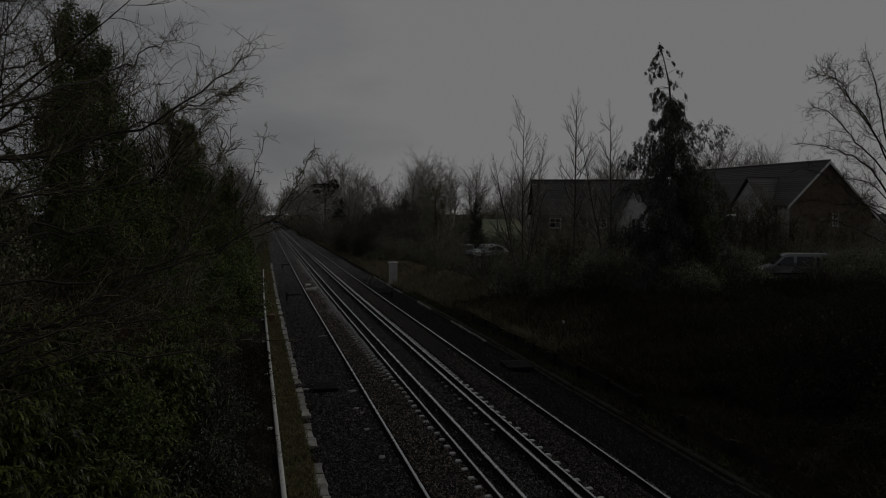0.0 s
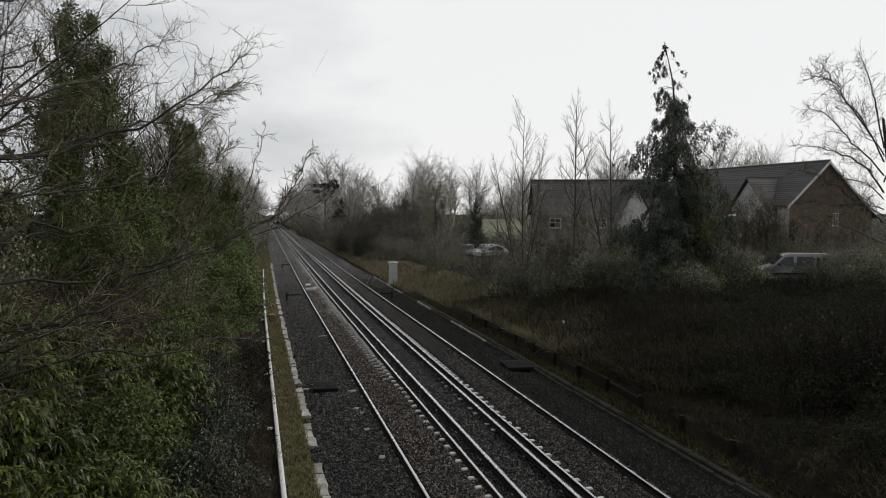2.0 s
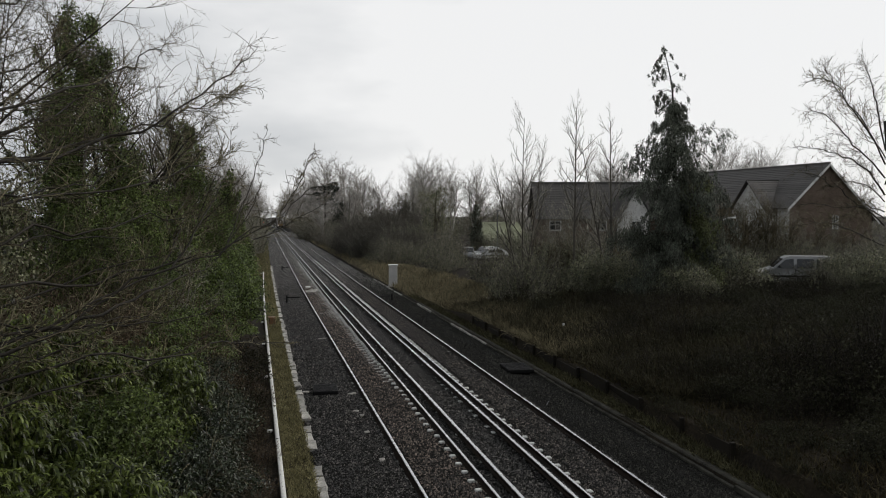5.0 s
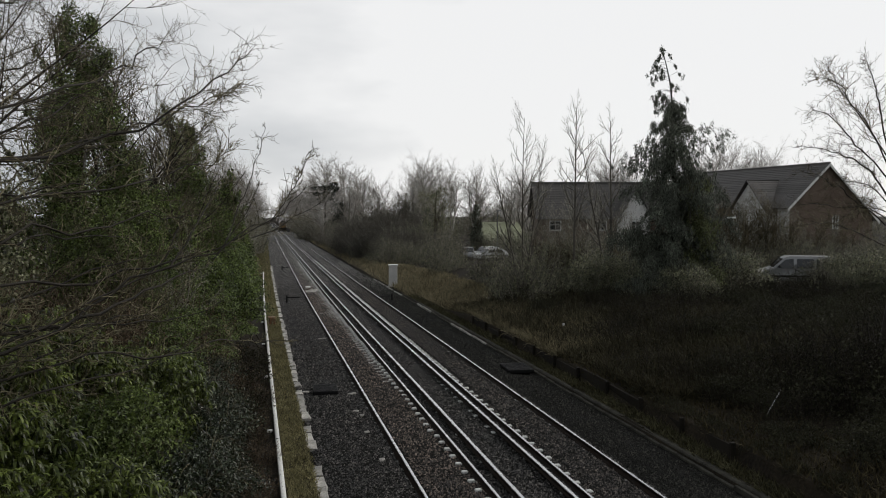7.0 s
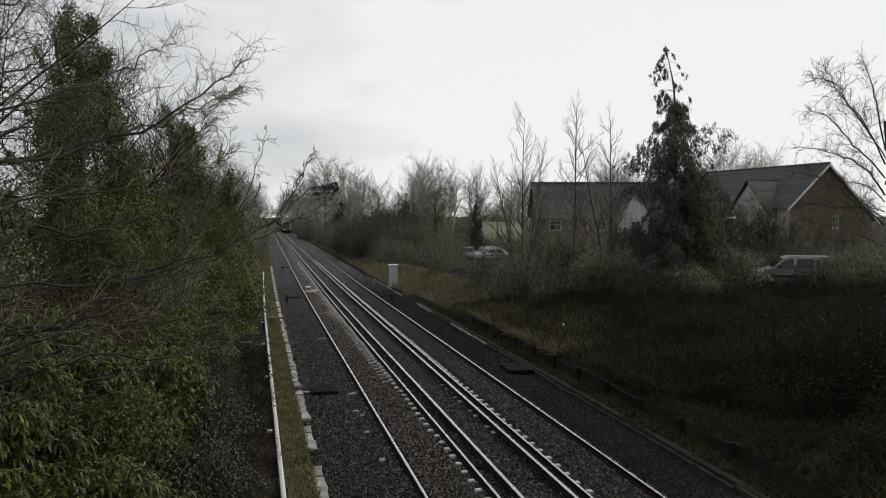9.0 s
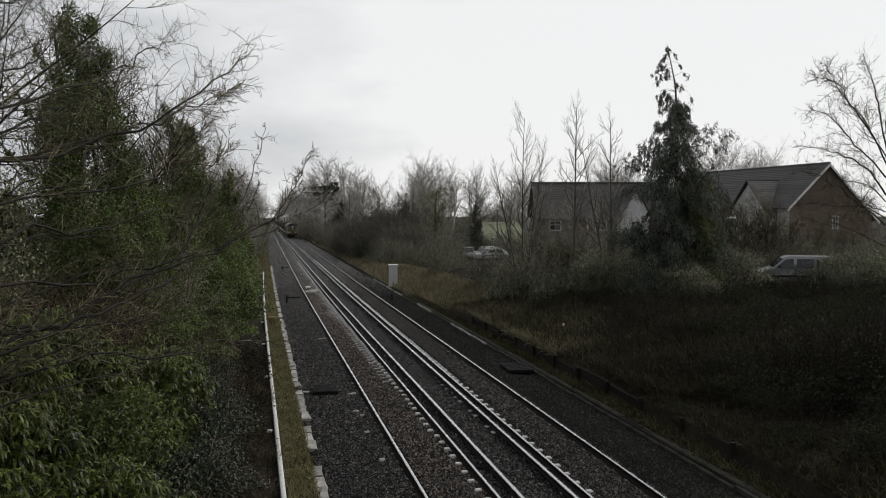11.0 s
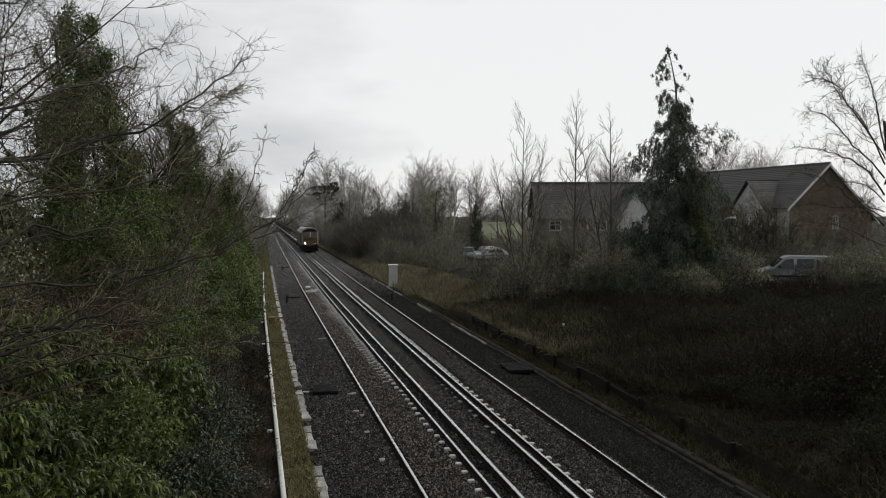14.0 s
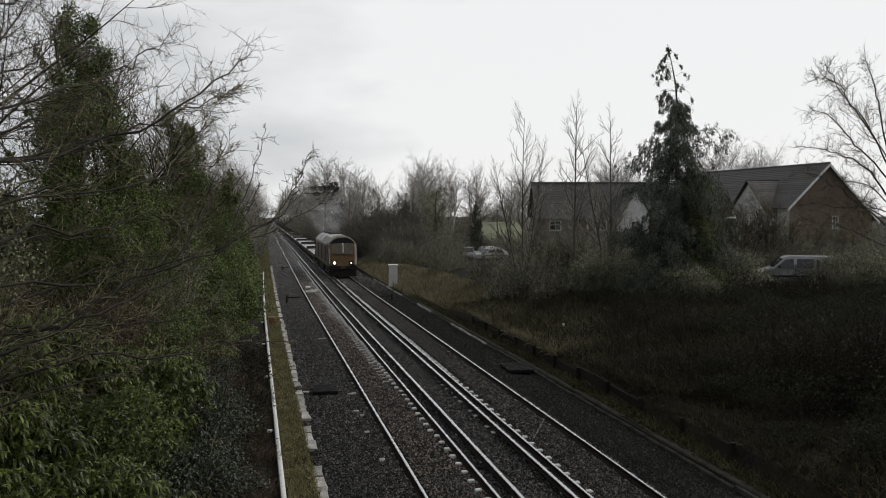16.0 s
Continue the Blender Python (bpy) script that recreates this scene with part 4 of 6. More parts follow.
# ---- vehicles ----
def car(m, paint, label, tall=1.45, length=4.2):
    c = thing("parked_car", m, label, "car", "parked cars")
    L, w = length / 2, 0.86
    low = [(-L, 0.35), (-L + 0.05, 0.62), (-L + 0.25, 0.78), (L - 0.1, 0.92), (L, 0.6), (L - 0.03, 0.3), (-L + 0.1, 0.25)]
    cab = [(-L + 0.95, 0.80), (-L + 1.65, tall - 0.06), (-L + 1.9, tall), (L - 0.75, tall - 0.03), (L - 0.12, 0.93)]
    bm = bmesh.new()

    def loft(outline, half, top_half):
        zmax = max(z for _, z in outline)
        zmin = min(z for _, z in outline)
        sides = []
        for s in (-1, 1):
            sides.append([bm.verts.new((x, s * (half + (top_half - half) * (z - zmin) / (zmax - zmin)), z)) for x, z in outline])
        k = len(outline)
        bm.faces.new(sides[0])
        bm.faces.new(sides[1][::-1])
        for i in range(k):
            bm.faces.new((sides[0][i], sides[1][i], sides[1][(i + 1) % k], sides[0][(i + 1) % k]))
    loft(low, w, w)
    loft(cab, w - 0.02, w - 0.16)
    bmesh.ops.recalc_face_normals(bm, faces=bm.faces)
    bmesh.ops.bevel(bm, geom=bm.edges[:], offset=0.05, segments=2, affect="EDGES")
    body = part("body", bm, M[paint], c, smooth=False)
    x0, x1 = -L + 1.45, L - 0.7
    for s in (-1, 1):
        for a, b in ((x0, (x0 + x1) / 2 - 0.05), ((x0 + x1) / 2 + 0.05, x1)):
            g = bmesh.new()
            ya, yb = s * (w - 0.05), s * (w - 0.125)
            lean = 0.3 if a == x0 else 0.0
            vs = [g.verts.new(p) for p in ((a - lean * 0.4, ya, 0.95), (b, ya, 0.95), (b - (0.18 if b == x1 else 0), yb, tall - 0.16), (a + lean, yb, tall - 0.16))]
            vs2 = [g.verts.new((v.co.x, v.co.y - s * 0.04 + s * 0.06, v.co.z)) for v in vs]
            g.faces.new(vs)
            g.faces.new(vs2[::-1])
            for i in range(4):
                g.faces.new((vs[i], vs2[i], vs2[(i + 1) % 4], vs[(i + 1) % 4]))
            part("side_window", g, M["glass"], body)
        part("lamp", boxes((-L - 0.02, -L + 0.25, s * 0.6 - 0.15, s * 0.6 + 0.15, 0.6, 0.74), bevel=0.02), M["porcelain"], body, "pale headlamp")
        part("door_handle", boxes((0.0, 0.16, s * w - 0.02, s * w + 0.02, 0.82, 0.86)), M["loco_black"], body)
        part("trim_strip", boxes((-L + 0.5, L - 0.4, s * w - 0.02, s * w + 0.015, 0.52, 0.60)), M["black_rubber"], body)
    part("windscreen", prism([(-L + 1.0, 0.84), (-L + 1.62, tall - 0.1), (-L + 1.56, tall - 0.08), (-L + 0.94, 0.86)], -0.68, 0.68), M["glass"], body)
    for x in (-L + 0.75, L - 0.8):
        for s in (-1, 1):
            t = part("wheel", rods(((x, s * (w - 0.2), 0.31), (x, s * (w + 0.01), 0.31), 0.31), n=18), M["tyre"], c)
            part("hub", rods(((x, s * (w - 0.1), 0.31), (x, s * (w + 0.02), 0.31), 0.19), n=12), M["steel"], t)
    return c


def parked_van(m, label):
    """A small panel-sided people carrier, nose to -x: short sloping bonnet, tall cabin, deep side windows."""
    c = thing("parked_van", m, label, "van", "parked cars")
    L, w, tall = 2.3, 0.92, 1.9
    side = [(-L, 0.42), (-L + 0.02, 0.78), (-L + 0.16, 0.98), (-L + 0.80, 1.16), (-L + 1.42, 1.78), (-L + 1.75, tall), (L - 0.35, tall), (L - 0.08, 1.72), (L, 1.0), (L - 0.02, 0.38), (-L + 0.1, 0.33)]

    def half_width(z):
        return w - 0.16 * max(0.0, (z - 1.05) / 0.85) ** 1.4 - 0.05 * max(0.0, (0.6 - z) / 0.3)
    bm = bmesh.new()
    rings = [[bm.verts.new((x, s * half_width(z), z)) for x, z in side] for s in (-1, 1)]
    k = len(side)
    bm.faces.new(rings[0])
    bm.faces.new(rings[1][::-1])
    for i in range(k):
        bm.faces.new((rings[0][i], rings[1][i], rings[1][(i + 1) % k], rings[0][(i + 1) % k]))
    bmesh.ops.recalc_face_normals(bm, faces=bm.faces)
    bmesh.ops.bevel(bm, geom=bm.edges[:], offset=0.055, segments=2, affect="EDGES")
    body = part("body", bm, M["car_white"], c)

    def panel(name, outline, s, material, proud=0.012):
        g = bmesh.new()
        a = [g.verts.new((x, s * (half_width(z) - 0.03), z)) for x, z in outline]
        b = [g.verts.new((x, s * (half_width(z) + proud), z)) for x, z in outline]
        g.faces.new(a)
        g.faces.new(b[::-1])
        for i in range(len(a)):
            g.faces.new((a[i], a[(i + 1) % len(a)], b[(i + 1) % len(a)], b[i]))
        return part(name, g, M[material], body)
    for s in (-1, 1):
        panel("side_window", [(-L + 0.98, 1.18), (-L + 1.52, 1.70), (-L + 2.02, 1.74), (-L + 2.02, 1.16)], s, "glass")
        panel("side_window", [(-L + 2.20, 1.16), (-L + 2.20, 1.74), (-L + 3.22, 1.74), (-L + 3.22, 1.16)], s, "glass")
        panel("side_window", [(-L + 3.38, 1.16), (-L + 3.38, 1.74), (-L + 4.22, 1.70), (-L + 4.30, 1.16)], s, "glass")
        panel("door_handle", [(-L + 2.08, 1.02), (-L + 2.08, 1.07), (-L + 2.28, 1.07), (-L + 2.28, 1.02)], s, "loco_black", 0.035)
        panel("rub_strip", [(-L + 0.75, 0.60), (-L + 0.75, 0.70), (L - 0.35, 0.70), (L - 0.35, 0.60)], s, "black_rubber", 0.025)
        panel("door_seam", [(-L + 2.10, 0.45), (-L + 2.10, 1.14), (-L + 2.115, 1.14), (-L + 2.115, 0.45)], s, "loco_black", 0.004)
        part("headlamp", boxes((-L - 0.02, -L + 0.30, s * 0.66 - 0.2, s * 0.66 + 0.2, 0.80, 0.99), bevel=0.04), M["porcelain"], body, "pale headlamp")
        part("door_mirror", boxes((-L + 1.12, -L + 1.22, s * (w + 0.02) - 0.09, s * (w + 0.02) + 0.09, 1.16, 1.36), bevel=0.03), M["loco_black"], body)
        for x in (-L + 0.85, L - 0.85):
            t = part("wheel", rods(((x, s * (w - 0.22), 0.33), (x, s * (w + 0.01), 0.33), 0.33), n=20), M["tyre"], c)
            part("hub", rods(((x, s * (w - 0.1), 0.33), (x, s * (w + 0.025), 0.33), 0.2), n=12), M["steel"], t)
    part("windscreen", prism([(-L + 0.86, 1.19), (-L + 1.40, 1.74), (-L + 1.36, 1.77), (-L + 0.80, 1.20)], -0.70, 0.70), M["glass"], body)
    part("bumper", boxes((-L - 0.05, -L + 0.25, -0.86, 0.86, 0.36, 0.60), bevel=0.05), M["black_rubber"], body, "dark bumper")
    return c


def street_lamp(x, y, tall, arm, label):
    z = on(x, y)
    s = thing("street_lamp", pose(x, y, z), label, "street lamp", "street lamps")
    part("pole", rods(((0, 0, -0.2), (0, 0, tall), 0.07, 0.045)), M["steel"], s)
    if arm:
        part("arm", rods(((0, 0, tall - 0.02), (arm * 0.6, 0, tall + 0.35), 0.035)), M["white_paint"], s)
        part("lantern", boxes((arm * 0.6, arm * 1.1, -0.11, 0.11, tall + 0.30, tall + 0.42), bevel=0.04), M["white_paint"], s)
    else:
        part("lantern", boxes((-0.1, 0.45, -0.1, 0.1, tall, tall + 0.12), bevel=0.03), M["steel"], s)


# ---- the goods train ----
def bogie(parent, y, axles, gap, r, name="bogie"):
    span = gap * (axles - 1) / 2
    b = part(name, boxes((-1.12, -0.92, y - span - 0.9, y + span + 0.9, 0.42, 0.85), (0.92, 1.12, y - span - 0.9, y + span + 0.9, 0.42, 0.85), (-1.0, 1.0, y - 0.3, y + 0.3, 0.45, 0.95),
                         *[(s * 1.05 - 0.14, s * 1.05 + 0.14, y - span + gap * i - 0.2, y - span + gap * i + 0.2, 0.35, 0.8) for i in range(axles) for s in (-1, 1)], bevel=0.03), M["brake_dust"], parent)
    for i in range(axles):
        for s in (-1, 1):
            part("wheel", rods(((s * 0.69, y - span + gap * i, r), (s * 0.82, y - span + gap * i, r), r), n=20), M["brake_dust"], b)
    return b


def locomotive():
    """A six-axle diesel locomotive, nose at y = 0, pointing to -y."""
    L = thing("locomotive", pose(0, 0, 0), "grimy yellow-fronted diesel goods locomotive with lit headlights", "locomotive")
    side = [(-1.32, 1.1), (-1.32, 2.95), (-1.2, 3.25), (-0.85, 3.62), (-0.4, 3.8), (0.4, 3.8), (0.85, 3.62), (1.2, 3.25), (1.32, 2.95), (1.32, 1.1)]
    part("body", prism(side, 2.6, 18.8), M["loco_side"], L, "grimy dark side panels")

    def cab(y_tip, y_in, s):
        """One cab, its face at y_tip, its back at y_in."""
        bm = bmesh.new()
        k = len(side)
        # three rings: back, corner, face (narrower, leaning back above the sill)
        ring = []
        for t, (sx, lean) in enumerate(((1.0, 0.0), (1.0, 0.0), (0.8, 1.0))):
            y = (y_in, y_tip + s * 0.55, y_tip)[t]
            ring.append([bm.verts.new((x * sx, y + s * lean * max(0, z - 2.15) * 0.28, z - (0.18 if t == 2 and z > 3.3 else 0))) for x, z in side])
        for a, b in ((0, 1), (1, 2)):
            for i in range(k):
                bm.faces.new((ring[a][i], ring[a][(i + 1) % k], ring[b][(i + 1) % k], ring[b][i]))
        bm.faces.new(ring[2])
        bm.faces.new(ring[0][::-1])
        return bm
    cabs = {}
    for y_tip, y_in, s in ((0.35, 2.6, 1), (21.0, 18.8, -1)):
        c = part("cab", cab(y_tip, y_in, s), M["loco_side"], L, "grimy cab shell")
        rake = Matrix(((1, 0, 0, 0), (0, 1, s * 0.28, -s * 0.28 * 2.15), (0, 0, 1, 0), (0, 0, 0, 1)))
        part("front_panel", prism([(-1.04, 1.0), (-1.04, 2.12), (1.04, 2.12), (1.04, 1.0)], y_tip - 0.02, y_tip + 0.02), M["loco_yellow"], c, "grimy orange-yellow front panel")
        for sx in (-1, 1):
            part("corner_panel", prism([(sx * 0.97, 2.13), (sx * 0.97, 3.08), (sx * 1.04, 3.03), (sx * 1.04, 2.13)], -0.03, 0.03), M["loco_yellow"], c).matrix_basis = Matrix.Translation((0, y_tip, 0)) @ rake
        fy = y_tip - s * 0.03
        for x in (-0.5, 0.5):
            part("windscreen", prism([(x - 0.45, 2.14), (x - 0.45, 3.02 if x > 0 else 2.94), (x - 0.36 if x < 0 else x - 0.45, 3.12), (x + 0.45 if x < 0 else x + 0.38, 3.12), (x + 0.45, 3.02 if x < 0 else 2.94), (x + 0.45, 2.14)], 0, 0.05), M["cab_glass"], c, "windscreen with a pale reflection put into its colour").matrix_basis = Matrix.Translation((0, fy + s * 0.06, 0)) @ Matrix.Shear("XY", 4, (0, 0)) @ Matrix(((1, 0, 0, 0), (0, 1, s * 0.28, -s * 0.28 * 2.2), (0, 0, 1, 0), (0, 0, 0, 1)))
        part("pillar", prism([(-0.04, 2.3), (-0.04, 3.1), (0.04, 3.1), (0.04, 2.3)], -0.01, 0.03), M["white_paint"], c, "pale centre pillar").matrix_basis = Matrix.Translation((0, fy + s * 0.04, 0)) @ Matrix(((1, 0, 0, 0), (0, 1, s * 0.28, -s * 0.28 * 2.2), (0, 0, 1, 0), (0, 0, 0, 1)))
        part("handrail", rods(((-1.22, y_tip + s * 0.2, 1.3), (-1.22, y_tip + s * 0.5, 3.0), 0.03), ((1.22, y_tip + s * 0.2, 1.3), (1.22, y_tip + s * 0.5, 3.0), 0.045)), M["white_paint"], c, "white handrails")
        part("brow", prism([(-1.16, 3.14), (-0.84, 3.48), (-0.4, 3.66), (0.4, 3.66), (0.84, 3.48), (1.16, 3.14), (1.05, 3.13), (-1.05, 3.13)], min(y_tip + s * 0.12, y_tip + s * 2.0), max(y_tip + s * 0.12, y_tip + s * 2.0)), M["loco_black"], c, "black brow above the windscreen").matrix_basis = Matrix.Translation((0, 0, 0.03))
        for x in (-0.75, 0.75):
            part("lamp_housing", boxes((x - 0.2, x + 0.2, fy - 0.05 if s > 0 else fy - 0.02, fy + 0.02 if s > 0 else fy + 0.05, 1.22, 1.56), bevel=0.02), M["loco_black"], c)
        for sx in (-1, 1):
            part("cab_door", boxes((sx * 1.325 - 0.01, sx * 1.325 + 0.01, y_in - s * 0.9 if s > 0 else y_in + 0.2, y_in - s * 0.2 if s > 0 else y_in + 0.9, 1.2, 3.1)), M["loco_black"], c)
            part("side_window", boxes((sx * 1.325 - 0.015, sx * 1.325 + 0.015, min(y_tip + s * 0.75, y_tip + s * 1.3), max(y_tip + s * 0.75, y_tip + s * 1.3), 2.3, 3.0)), M["glass"], c)
        cabs[s] = c
    f = cabs[1]
    part("headlight", rods(((-0.75, 0.26, 1.40), (-0.75, 0.22, 1.40), 0.095), n=16), M["headlight"], f, "bright lit headlight")
    part("headlight", rods(((0.75, 0.26, 1.40), (0.75, 0.22, 1.40), 0.055), n=16), M["dimlight"], f, "lit marker lamp")
    part("top_lamp", rods(((0, 0.49, 3.16), (0, 0.40, 3.14), 0.05), n=16), M["dimlight"], f, "lit top lamp")
    part("buffer_beam", boxes((-1.3, 1.3, 0.2, 0.6, 0.75, 1.12), (-1.3, 1.3, 20.75, 21.15, 0.75, 1.12), bevel=0.03), M["beam"], L)
    for y, s in ((0.2, -1), (21.15, 1)):
        for x in (-0.87, 0.87):
            bm = rods(((x, y, 1.02), (x, y + s * 0.42, 1.02), 0.11))
            rod(bm, (x, y + s * 0.42, 1.02), (x, y + s * 0.48, 1.02), 0.27, n=14)
            part("buffer", bm, M["loco_black"], L)
        part("coupler", boxes((-0.16, 0.16, min(y, y + s * 0.4), max(y, y + s * 0.4), 0.85, 1.05), bevel=0.03), M["brake_dust"], L)
    part("plough", prism([(-1.25, 0.18), (-1.25, 0.72), (1.25, 0.72), (1.25, 0.18)], 0.3, 0.42), M["beam"], L, "grimy black-brown obstacle deflector")
    part("roof_panel", prism([(-0.86, 3.63), (-0.4, 3.82), (0.4, 3.82), (0.86, 3.63), (0.86, 3.69), (0.4, 3.88), (-0.4, 3.88), (-0.86, 3.69)], 2.7, 8.6), M["loco_roof"], L, "pale grey roof panel")
    part("roof_panel", prism([(-1.24, 3.22), (-0.86, 3.63), (-0.4, 3.82), (0.4, 3.82), (0.86, 3.63), (1.24, 3.22), (1.28, 3.24), (0.88, 3.68), (0.42, 3.87), (-0.42, 3.87), (-0.88, 3.68), (-1.28, 3.24)], 9.4, 13.2), M["loco_roof"], L, "pale grey roof panel")
    part("roof_panel", prism([(-1.24, 3.22), (-0.86, 3.63), (-0.4, 3.82), (0.4, 3.82), (0.86, 3.63), (1.24, 3.22), (1.28, 3.24), (0.88, 3.68), (0.42, 3.87), (-0.42, 3.87), (-0.88, 3.68), (-1.28, 3.24)], 14.2, 18.7), M["loco_roof"], L, "pale grey roof panel")
    part("cantrail", boxes((-1.34, -1.26, 2.6, 18.8, 2.95, 3.2), (1.26, 1.34, 2.6, 18.8, 2.95, 3.2), bevel=0.02), M["loco_roof"], L, "pale cantrail")
    for y in (9.8, 11.4, 15.2, 17.0):
        part("roof_fan", rods(((0, y, 3.85), (0, y, 3.97), 0.55), n=18), M["loco_black"], L)
    part("silencer", boxes((-0.5, 0.5, 6.9, 8.2, 3.82, 4.0), bevel=0.04), M["brake_dust"], L)
    for i in range(9):
        y0 = 3.4 + 1.68 * i
        for s in (-1, 1):
            part("side_panel", boxes((s * 1.33 - 0.012, s * 1.33 + 0.012, y0, y0 + 1.5, 1.35, 2.85)), M["loco_side" if i % 3 else "loco_black"], L, "louvred side panel")
    part("fuel_tank", boxes((-1.25, 1.25, 7.9, 13.2, 0.35, 1.1), bevel=0.08), M["loco_black"], L)
    part("underframe", boxes((-1.3, 1.3, 0.5, 20.9, 0.95, 1.12)), M["loco_black"], L)
    bogie(L, 4.2, 3, 1.85, 0.53)
    bogie(L, 17.1, 3, 1.85, 0.53)
    return L


def flat_wagon():
    """An empty container flat, 19 m over the buffers, its front at y = 0."""
    w = thing("flat_wagon", pose(0, 0, 0), "empty low flat goods wagon with wet pale deck", "wagon", "goods wagons")
    part("frame", boxes((-1.3, -1.1, 0.5, 18.5, 0.75, 1.12), (1.1, 1.3, 0.5, 18.5, 0.75, 1.12), (-0.25, 0.25, 0.5, 18.5, 0.7, 1.05), *[(-1.1, 1.1, 0.5 + 1.78 * i, 0.72 + 1.78 * i, 0.85, 1.1) for i in range(11)]), M["brake_dust"], w)
    for y0, y1 in ((0.6, 4.7), (5.1, 9.4), (9.7, 13.9), (14.3, 18.4)):
        part("deck_plate", boxes((-1.28, 1.28, y0, y1, 1.12, 1.2), bevel=0.015), M["deck"], w, "wet pale deck plate")
    for x in (-0.87, 0.87):
        for y, s in ((0.5, -1), (18.5, 1)):
            part("buffer", rods(((x, y, 1.0), (x, y + s * 0.45, 1.0), 0.2), n=10), M["brake_dust"], w)
    part("end_rail", boxes((-1.25, 1.25, 0.5, 0.58, 1.12, 1.5), (-1.25, 1.25, 18.42, 18.5, 1.12, 1.5)), M["brake_dust"], w)
    bogie(w, 2.6, 2, 1.8, 0.46)
    bogie(w, 16.4, 2, 1.8, 0.46)
    return w


edging_stones()
white_rail()
ballast_kerb()
kerb_ledge()
retaining_boards()
lineside_bits()
signal(3.1, 260, True, "lineside colour-light signal showing a red light")
signal(13.4 + bend(330), 330, False, "unlit lineside signal beyond the grass")
brick_house()
long_house()
parked_van(pose(33.9, 47.5, on(33.9, 47.5), 0, 0, -25), "silver-white people carrier parked behind the hedge")
car(pose(29.7, 105.8, on(29.7, 105.8), 0, 0, 12), "car_bright", "white hatchback parked beside the lawn")
car(pose(26.9, 104.8, on(26.9, 104.8), 0, 0, 80), "car_white", "silver hatchback parked in the car park")
car(pose(28.9, 101.0, on(28.9, 101.0), 0, 0, 8), "car_bright", "silver hatchback parked beside the lawn")
car(pose(34.0, 75.5, on(34.0, 75.5), 0, 0, 10), "car_white", "white hatchback parked below the white gable")
car(pose(42.5, 52.5, on(42.5, 52.5), 0, 0, -14), "car_white", "white hatchback parked behind the hedge")
street_lamp(33.4, 56.0, 3.9, 1.3, "street lamp with a white angled arm and lantern")
street_lamp(28.3, 96.0, 6.0, 0, "thin grey street lamp in the car park")
loco = locomotive()
wagons = [flat_wagon()]
for _ in range(19):
    wagons.append(copy_thing(wagons[0], pose(0, 0, 0)))
# ---- vegetation ----
SPEC_BIG = [(9, 0.10, 0.02, 16, 0.55, 48), (7, 0.16, 0.06, 9, 0.5, 45), (5, 0.22, 0.05, 6, 0.45, 42), (4, 0.25, 0.03, 4, 0.5, 40), (3, 0.25, 0.0, 0, 0, 0)]
SPEC_MID = [(8, 0.10, 0.03, 14, 0.45, 42), (6, 0.16, 0.10, 8, 0.45, 40), (4, 0.22, 0.06, 5, 0.5, 38), (3, 0.25, 0.03, 0, 0, 0)]
SPEC_POLE = [(9, 0.03, 0.05, 18, 0.27, 36), (6, 0.13, 0.11, 6, 0.40, 32), (4, 0.10, 0.10, 4, 0.5, 30), (3, 0.13, 0.04, 0, 0, 0)]
SPEC_FAR = [(6, 0.08, 0.02, 17, 0.64, 46), (5, 0.12, 0.08, 10, 0.5, 40), (3, 0.15, 0.08, 6, 0.5, 36), (2, 0.18, 0.06, 0, 0, 0)]


def ivy_tree(m, seed, tall, r0, r1, count, label, leaf="ivy", taper=1.0, size=0.11, name="ivy_clad_tree"):
    """A trunk wrapped from foot to top in a ragged column of ivy, with bare limbs poking out."""
    rng = np.random.default_rng(seed)
    root = thing(name, m, label, "tree")
    sk = skeleton_tree(seed, tall * 1.02, 0.22, SPEC_MID)
    link_mesh("trunk", *tubes(sk[0], 8), M["bark"], root, smooth=True)
    link_mesh("branchwork", *tubes(sk[1], 5), M["pale_bark"], root)
    link_mesh("brushwood", *tubes(sk[2] + sk[3], 3), M["twig"], root)
    n = 85
    h = rng.uniform(0.02, 0.99, n) ** 0.9
    a = rng.uniform(0, 2 * np.pi, n)
    R = r0 + (r1 - r0) * h ** taper
    rad = R * np.sqrt(rng.uniform(0.02, 1.0, n))
    c = np.stack([np.cos(a) * rad, np.sin(a) * rad, h * tall], axis=1)
    rr = R * rng.uniform(0.16, 0.40, n) + 0.08
    # tufts out along the limbs
    tufts = [tuple(q) for pts, _ in sk[1] for q in pts[1:-2] if rng.random() < 0.8]
    c = np.concatenate([c, np.array(tufts)])
    rr = np.concatenate([rr, rng.uniform(0.12, 0.34, len(tufts))])
    weight = rr ** 2
    k = rng.choice(len(c), count, p=weight / weight.sum())
    d = unit(rng, count)
    p = c[k] + d * (rr[k] * rng.uniform(0.35, 1.2, count))[:, None] * np.array([1, 1, 1.5])
    p = np.where(p[:, 2:3] < 0.05, np.array([0, 0, 0.3]), p)
    L = size * rng.uniform(0.6, 1.4, count)
    link_mesh("ivy_foliage", *leaf_mesh(p, d * 0.5 + unit(rng, count) * 0.6 + np.array([0, 0, -0.5]), d + unit(rng, count) * 0.5, L, L * 0.85, 0.25, True), M[leaf], root)
    return root


